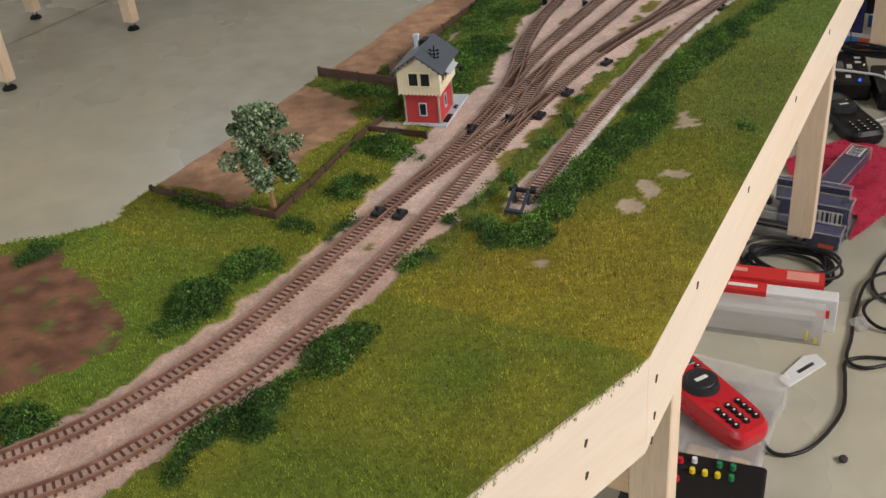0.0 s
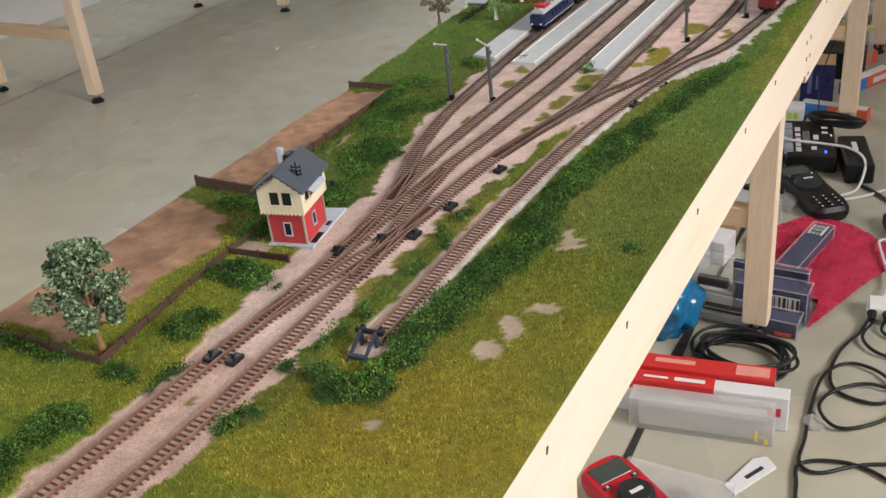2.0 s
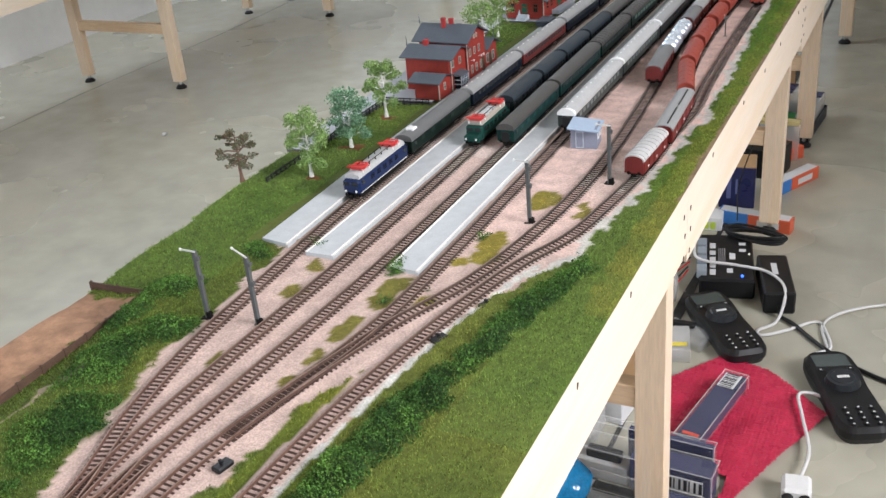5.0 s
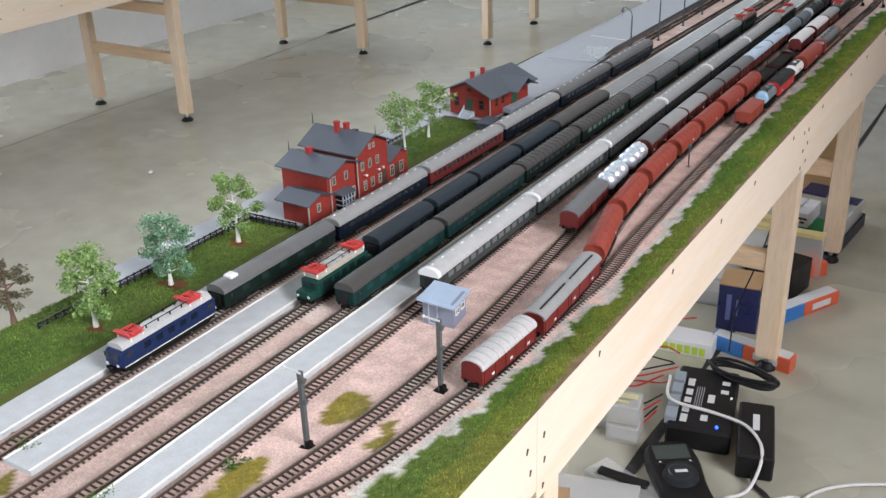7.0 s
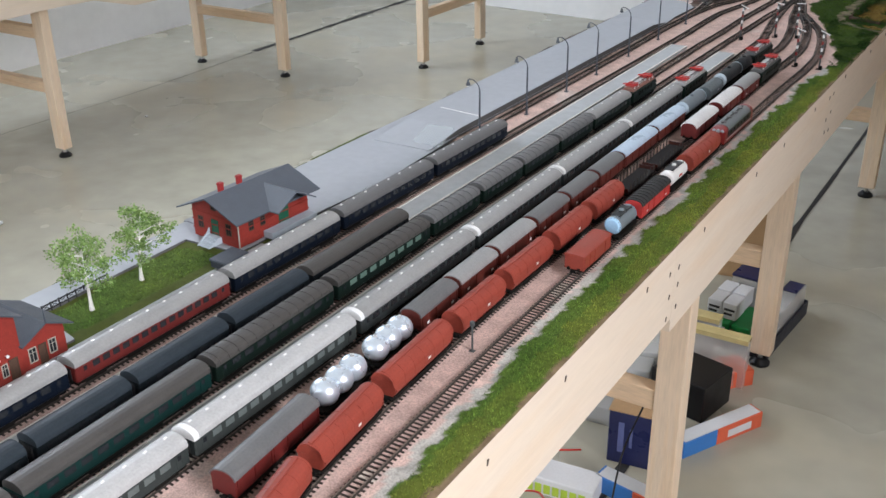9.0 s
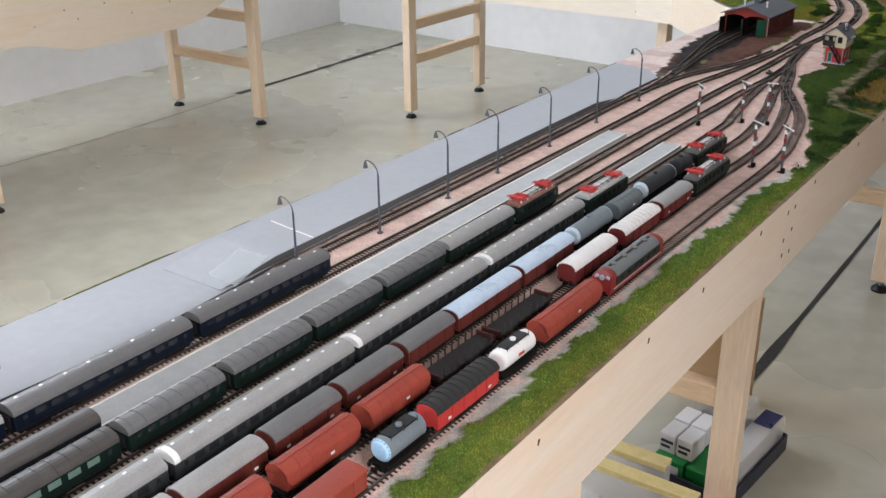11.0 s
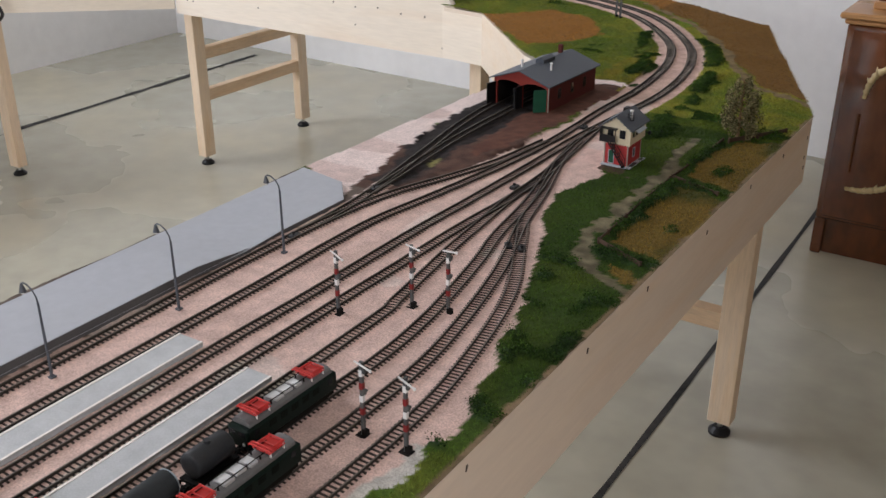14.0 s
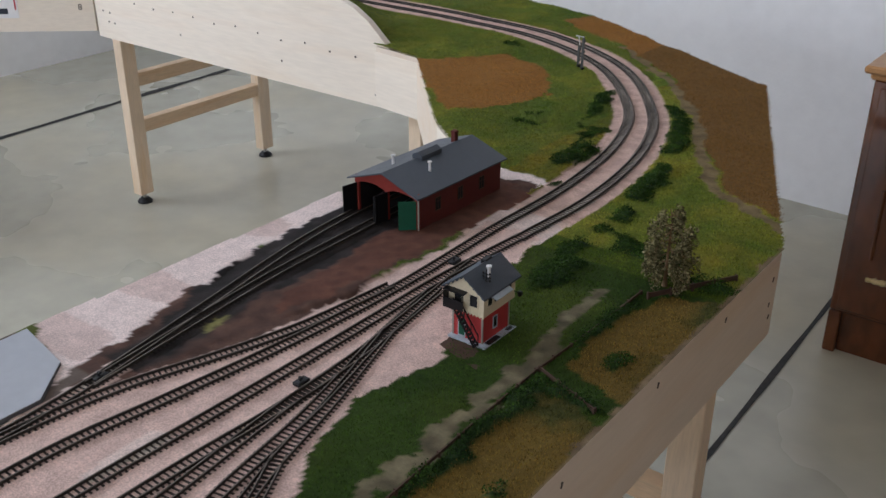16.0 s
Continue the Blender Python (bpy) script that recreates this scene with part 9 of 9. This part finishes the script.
# digital centre with terminal blocks, and its power supply
def digital_centre():
    v = thing("control_unit", pose(-0.190, 1.963, 0, 0, 0, 12) @ Matrix.Diagonal((0.80, 0.95, 1.0, 1.0)), "black digital control unit with grey terminals and blue light", "control unit")
    bm = bmesh.new()
    box(bm, -0.055, 0.055, -0.085, 0.090, 0.0, 0.036, 0.004)
    part("case", bm, M_BLACK, v)
    for k in range(4):
        bm = bmesh.new()
        box(bm, -0.060, -0.040, -0.072 + 0.034 * k, -0.046 + 0.034 * k, 0.030, 0.044, 0.001)
        part("terminal_block", bm, mat("grey_terminal", (0.28, 0.32, 0.36), 0.5, vary=0.1), v, "grey terminal block")
    bars(v, pose(0, 0, 0.0365), [(-0.034, -0.022, -0.070, -0.050), (-0.034, -0.022, -0.044, -0.026), (-0.034, -0.022, -0.018, -0.004), (-0.034, -0.022, 0.004, 0.020), (-0.034, -0.022, 0.030, 0.050), (0.006, 0.018, -0.010, 0.012), (0.026, 0.040, 0.020, 0.030),
                                (0.026, 0.040, 0.045, 0.055), (0.000, 0.012, -0.060, -0.045)], M_CARD_WHITE)
    bars(v, pose(0, 0, 0.0365), [(-0.016 + 0.004 * k, -0.0145 + 0.004 * k, -0.035, 0.030) for k in range(4)], mat("grey_print", (0.35, 0.35, 0.36), 0.5))
    for x, y, c, p in ((0.030, -0.072, (0.03, 0.12, 1.0), 9.0), (0.046, -0.040, (0.9, 0.9, 0.7), 3.0), (0.046, 0.010, (0.9, 0.9, 0.7), 3.0)):
        bm = bmesh.new()
        bmesh.ops.create_uvsphere(bm, u_segments=10, v_segments=6, radius=0.0028 if c[2] == 1.0 else 0.0018, matrix=Matrix.Translation((x, y, 0.0372)))
        part("indicator_light", bm, glow("led", c, p), v, "lit indicator light")


digital_centre()
v = thing("power_supply", pose(-0.104, 1.924, 0, 0, 0, 15), "black power supply brick with a small silver label", "power supply")
bm = bmesh.new()
box(bm, -0.024, 0.024, -0.066, 0.066, 0.0, 0.038, 0.003)
part("case", bm, M_BLACK, v)
bars(v, pose(0, 0, 0.0382), [(-0.005, 0.004, -0.004, 0.034)], M_CARD_WHITE)
cable("black_cable", [(-0.088, 1.862, 0.015), (-0.082, 1.845, 0.006), (-0.060, 1.830, 0.004), (-0.010, 1.775, 0.004), (0.05, 1.73, 0.004), (0.16, 1.68, 0.004)], 0.0032, M_CORD, "black power cable on the floor")
cable("white_cable", [(-0.250, 1.985, 0.044), (-0.228, 1.925, 0.046), (-0.165, 1.925, 0.043), (-0.115, 1.915, 0.043), (-0.082, 1.872, 0.040), (-0.085, 1.832, 0.006), (-0.108, 1.800, 0.003), (-0.100, 1.785, 0.004), (-0.070, 1.810, 0.003), (-0.030, 1.850, 0.003), (-0.012, 1.822, 0.003),
                      (-0.002, 1.780, 0.003), (-0.020, 1.760, 0.003)], 0.0024, M_CORD_W, "white cable looping across the floor")
cable("white_cable", [(-0.006, 1.780, 0.003), (-0.020, 1.840, 0.003), (0.0, 1.885, 0.003), (0.05, 1.925, 0.003), (0.12, 1.95, 0.003), (0.22, 1.93, 0.003)], 0.0024, M_CORD_W, "white cable looping across the floor")
cable("white_cable", [(0.000, 1.458, 0.016), (0.002, 1.520, 0.010), (-0.016, 1.590, 0.012), (-0.026, 1.635, 0.014), (0.002, 1.640, 0.012), (0.030, 1.610, 0.008)], 0.0024, M_CORD_W, "white cable over the red bubble wrap")
v = thing("power_socket", pose(-0.002, 1.438, 0, 0, 0, 8), "white plug adapter with two black cords", "plug adapter")
bm = bmesh.new()
box(bm, -0.017, 0.017, -0.016, 0.018, 0.0, 0.024, 0.004)
part("body", bm, M_WHITE, v)
for x in (-0.010, 0.010):
    bm = bmesh.new()
    rod(bm, (x, -0.016, 0.013), (x, -0.032, 0.011), 0.0070, 0.0045, 10)
    part("plug", bm, M_CORD, v)
for pts in ([(-0.012, 1.406, 0.010), (-0.020, 1.375, 0.005), (-0.036, 1.330, 0.004), (-0.040, 1.270, 0.004), (-0.024, 1.235, 0.004), (0.020, 1.226, 0.004), (0.042, 1.250, 0.006), (0.020, 1.290, 0.006), (-0.020, 1.300, 0.006), (-0.046, 1.260, 0.008), (-0.050, 1.190, 0.004), (-0.046, 1.130, 0.004), (-0.044, 1.085, 0.004), (-0.020, 1.075, 0.004),
             (0.03, 1.11, 0.004), (0.12, 1.14, 0.004)],
            [(0.008, 1.406, 0.010), (0.008, 1.390, 0.006), (0.030, 1.375, 0.004), (0.080, 1.365, 0.004), (0.120, 1.385, 0.004), (0.130, 1.430, 0.004)],
            [(-0.004, 1.406, 0.010), (-0.014, 1.365, 0.008), (0.010, 1.335, 0.006), (0.060, 1.330, 0.004), (0.075, 1.290, 0.006), (0.040, 1.200, 0.008), (-0.010, 1.160, 0.007), (-0.040, 1.190, 0.007), (-0.030, 1.230, 0.007), (0.010, 1.260, 0.008), (0.060, 1.250, 0.004), (0.12, 1.20, 0.004)]):
    cable("black_cable", pts, 0.0024, M_CORD, "black cable tangled on the floor")
cable("black_cable", [(-0.126, 0.905, 0.040), (-0.112, 0.898, 0.022), (-0.095, 0.886, 0.005), (-0.072, 0.890, 0.004), (-0.050, 0.920, 0.004), (-0.034, 0.985, 0.004), (-0.040, 1.045, 0.004), (-0.044, 1.080, 0.004), (-0.015, 1.098, 0.005), (0.03, 1.10, 0.004), (0.1, 1.06, 0.004)], 0.0024, M_CORD, "black coiled cord of the red controller")
bm = bmesh.new()
rod(bm, (-0.042, 1.165, 0.0), (-0.042, 1.165, 0.006), 0.013, 0.012, 20)
tagged(part("glass_marker", bm, M_CLEAR, None), "small clear round glass disc on the floor", "glass disc")
# red and black wires under the table
for k, (c, pts) in enumerate((("red", [(-0.262, 2.06, 0.04), (-0.300, 2.10, 0.02), (-0.340, 2.08, 0.01), (-0.36, 2.02, 0.01), (-0.31, 1.98, 0.01), (-0.262, 2.0, 0.035)]), ("black", [(-0.262, 2.03, 0.04), (-0.310, 2.05, 0.03), (-0.355, 2.12, 0.01), (-0.33, 2.17, 0.01), (-0.28, 2.13, 0.02)]),
                              ("black", [(-0.20, 2.11, 0.035), (-0.21, 2.17, 0.08), (-0.19, 2.21, 0.17), (-0.17, 2.24, 0.30), (-0.16, 2.26, 0.42)]), ("red", [(-0.243, 1.930, 0.036), (-0.275, 1.915, 0.012), (-0.310, 1.925, 0.003), (-0.335, 1.965, 0.003), (-0.318, 2.005, 0.003), (-0.275, 2.010, 0.010), (-0.248, 1.985, 0.036)]), ("black", [(-0.246, 1.945, 0.036), (-0.280, 1.940, 0.010), (-0.325, 1.945, 0.006), (-0.350, 1.985, 0.003), (-0.315, 2.040, 0.004), (-0.262, 2.045, 0.030)]),
                              ("black", [(-0.243, 1.915, 0.034), (-0.270, 1.895, 0.008), (-0.315, 1.900, 0.003), (-0.350, 1.925, 0.003)]), ("red", [(-0.240, 1.905, 0.034), (-0.262, 1.885, 0.010), (-0.300, 1.885, 0.003), (-0.345, 1.905, 0.003)]), ("red", [(-0.25, 2.02, 0.04), (-0.32, 2.00, 0.015), (-0.38, 2.06, 0.01), (-0.35, 2.16, 0.02), (-0.28, 2.2, 0.03)]))):
    cable("thin_wire", pts, 0.0013, M_CORD if c == "black" else paint(0.55, 0.03, 0.02), "thin %s hook-up wire under the table" % c, "wire")
# coil of black adapter cable by the second leg
coil = thing("cable_coil", pose(-0.158, 2.044, 0.0365, 0, 0, -8), "black cable coil lying on the control unit", "cable coil")
for k in range(6):
    bm = bmesh.new()
    pts = [((0.050 + 0.004 * math.sin(k)) * math.cos(t), (0.018 + 0.002 * math.cos(k * 2)) * math.sin(t), 0.003 + 0.0028 * (k % 4) + 0.002 * math.sin(2 * t + k)) for t in np.linspace(0, math.tau * 0.98, 26)]
    tube(bm, pts, 0.0024, 6)
    part("loop", bm, M_CORD, coil, smooth=True)
# clear blister pack and slim boxes
product_box(-0.285, 1.755, -22, 0.115, 0.045, 0.014, M_CLEAR, "clear blister pack with a dark model part", window=False)
bm = bmesh.new()
box(bm, -0.265, -0.195, 1.752, 1.766, 0.015, 0.022, 0.002)
ob = tagged(part("model_part", bm, M_BLACK, None), "dark long plastic model part on a blister pack", "model part")
for x, y, a, z in ((-0.345, 1.862, 12, 0.0), (-0.343, 1.864, 15, 0.0306), (-0.293, 1.846, 8, 0.0), (-0.294, 1.849, 12, 0.0306)):
    product_box(x, y, a, 0.046, 0.040, 0.029, M_FROST, "small clear packing box with pale insert and yellow print", window=True, z=z, printing=[(0.006, 0.030, 0.008, 0.014), (0.006, 0.040, 0.020, 0.032)], ink=mat("pale_yellow_print", (0.60, 0.55, 0.30), 0.5))
product_box(-0.310, 1.650, 15, 0.130, 0.070, 0.022, M_FROST, "flat clear packing box with yellow label", window=True, printing=[(0.085, 0.125, 0.010, 0.020)], ink=mat("yellow_label", (0.75, 0.62, 0.08), 0.5))


def striped_box(x, y, a, z=0.0, tip=0.0, L=0.150):
    v = thing("packing_box", pose(x, y, z, tip, 0, a), "slim white packing box with blue and orange ends", "box", "packing boxes")
    bm = bmesh.new()
    box(bm, L * 0.42, L, 0, 0.026, 0, 0.026, 0.001)
    part("case", bm, M_CARD_ORANGE, v)
    bm = bmesh.new()
    box(bm, 0, L * 0.42, 0, 0.026, 0, 0.026, 0.001)
    part("blue_end", bm, M_CARD_BLUE, v)
    bm = bmesh.new()
    box(bm, 0.004, L - 0.004, 0.002, 0.024, 0.0256, 0.0268)
    part("clear_top", bm, M_CARD_WHITE, v)
    bars(v, pose(0, -0.0004, 0, 90), [(L * 0.55, L * 0.85, 0.007, 0.019)], M_CARD_WHITE)
    return v


striped_box(-0.246, 2.165, -9, L=0.135)
striped_box(-0.168, 2.288, 62, L=0.150)
product_box(-0.258, 2.232, 8, 0.066, 0.064, 0.085, M_CARD_NAVY, "upright navy carton with a brown top and faint lettering", lid=(mat("kraft_card", (0.42, 0.27, 0.14), 0.7, vary=0.1), 1.0, 0.985), side_print=[(0.014, 0.022, 0.020, 0.068), (0.030, 0.034, 0.030, 0.060)], side_ink=mat("faint_blue_print", (0.12, 0.14, 0.30), 0.5))
product_box(-0.262, 2.400, -12, 0.090, 0.080, 0.060, M_BLACK, "black open carton under the table")
product_box(-0.200, 2.455, 48, 0.090, 0.050, 0.028, M_CARD_ORANGE, "orange and clear packing box under the table", lid=(M_CLEAR, 0.6, 0.2))
product_box(-0.350, 2.115, 6, 0.120, 0.045, 0.026, M_CARD_WHITE, "white packing box with yellow-green strip", side_print=[(0.004 + 0.012 * k, 0.013 + 0.012 * k, 0.004, 0.018) for k in range(9)], side_ink=mat("lime_print", (0.45, 0.60, 0.06), 0.5))
for k in range(4):
    product_box(-0.350 + 0.004 * k, 2.30 + 0.05 * k, 5 + 4 * k, 0.075, 0.044, 0.030 + 0.004 * k, M_FROST, "clear packing box with pale insert", window=True)
# cases with yellow tops, dark tray with green and white boxes
product_box(-0.300, 2.497, 1, 0.150, 0.020, 0.085, M_FROST, "clear plastic case with pale yellow rim", lid=(mat("pale_yellow_rim", (0.62, 0.52, 0.24), 0.5), 1.0, 0.92))
product_box(-0.330, 2.545, 2, 0.120, 0.022, 0.080, M_FROST, "clear plastic case with pale yellow rim", lid=(mat("pale_yellow_rim", (0.62, 0.52, 0.24), 0.5), 1.0, 0.92), side_print=[(0.010, 0.028, 0.060, 0.082)], side_ink=M_CARD_WHITE)
v = thing("dark_tray", pose(-0.264, 2.615, 0, 0, 0, -5), "dark blue-black carton tray holding packing boxes", "tray")
bm = bmesh.new()
box(bm, 0, 0.120, 0, 0.190, 0.0, 0.003)
for x0, x1, y0, y1 in ((0, 0.120, -0.002, 0.001), (0, 0.120, 0.189, 0.192), (-0.002, 0.001, 0, 0.19), (0.119, 0.122, 0, 0.19)):
    box(bm, x0, x1, y0, y1, 0, 0.026)
part("shell", bm, mat("blue_black_card", (0.018, 0.020, 0.035), 0.4, vary=0.15), v)
product_box(-0.258, 2.628, -5, 0.045, 0.085, 0.034, M_CARD_GREEN, "green packing box in a dark tray", z=0.0032, side_print=[(0.006, 0.038, 0.008, 0.026)], side_ink=M_CARD_WHITE)
product_box(-0.211, 2.626, -5, 0.032, 0.080, 0.032, M_CARD_GREEN, "green packing box in a dark tray", z=0.0032)
for k, (x, y) in enumerate(((-0.257, 2.640), (-0.231, 2.638), (-0.255, 2.682), (-0.229, 2.680))):
    product_box(x, y, -5, 0.024, 0.038, 0.030, M_CARD_WHITE, "small white packing box with printed end", z=0.0375, side_print=[(0.003, 0.021, 0.016, 0.020), (0.003, 0.017, 0.008, 0.012)], side_ink=M_INK)
product_box(-0.176, 2.628, -5, 0.030, 0.165, 0.055, M_FROST, "tall clear packing box with navy label", z=0.0032, window=True, printing=[(0.002, 0.028, 0.118, 0.160)], ink=M_CARD_NAVY)
product_box(-0.246, 2.735, -5, 0.070, 0.060, 0.070, M_FROST, "clear packing box with navy top label", z=0.0032, lid=(M_CARD_NAVY, 0.7, 0.96))
product_box(-0.330, 2.860, 8, 0.120, 0.020, 0.180, mat("kraft_card", (0.42, 0.27, 0.14), 0.7, vary=0.1), "brown cardboard panel standing under the table")
# a dark cable hangs from the rear table
cable("black_cable", [(-1.86, 3.43, 0.405), (-1.845, 3.47, 0.39), (-1.85, 3.50, 0.40), (-1.87, 3.50, 0.43)], 0.004, M_CORD, "black cable hanging from the far table")
cable("black_cable", [(-1.56, 3.92, 0.471), (-1.545, 3.90, 0.40), (-1.50, 3.88, 0.375), (-1.46, 3.87, 0.368), (-1.42, 3.90, 0.375), (-1.40, 3.95, 0.42), (-1.40, 3.96, 0.471)], 0.004, M_CORD, "black cable hanging from the rear table")
# crumbs on the floor
for x, y, r0 in ((-1.70, 2.31, 0.006), (-1.26, 2.36, 0.004), (-0.02, 0.905, 0.005), (-2.0, 3.0, 0.004)):
    bm = bmesh.new()
    bmesh.ops.create_icosphere(bm, subdivisions=2, radius=r0, matrix=Matrix.Translation((x, y, r0 * 0.7)) @ Matrix.Diagonal((1, 1.2, 0.7, 1)))
    tagged(part("paper_crumb", bm, M_CARD_WHITE if x < -1 else M_INK, None), "tiny crumpled crumb lying on the floor", "crumb")
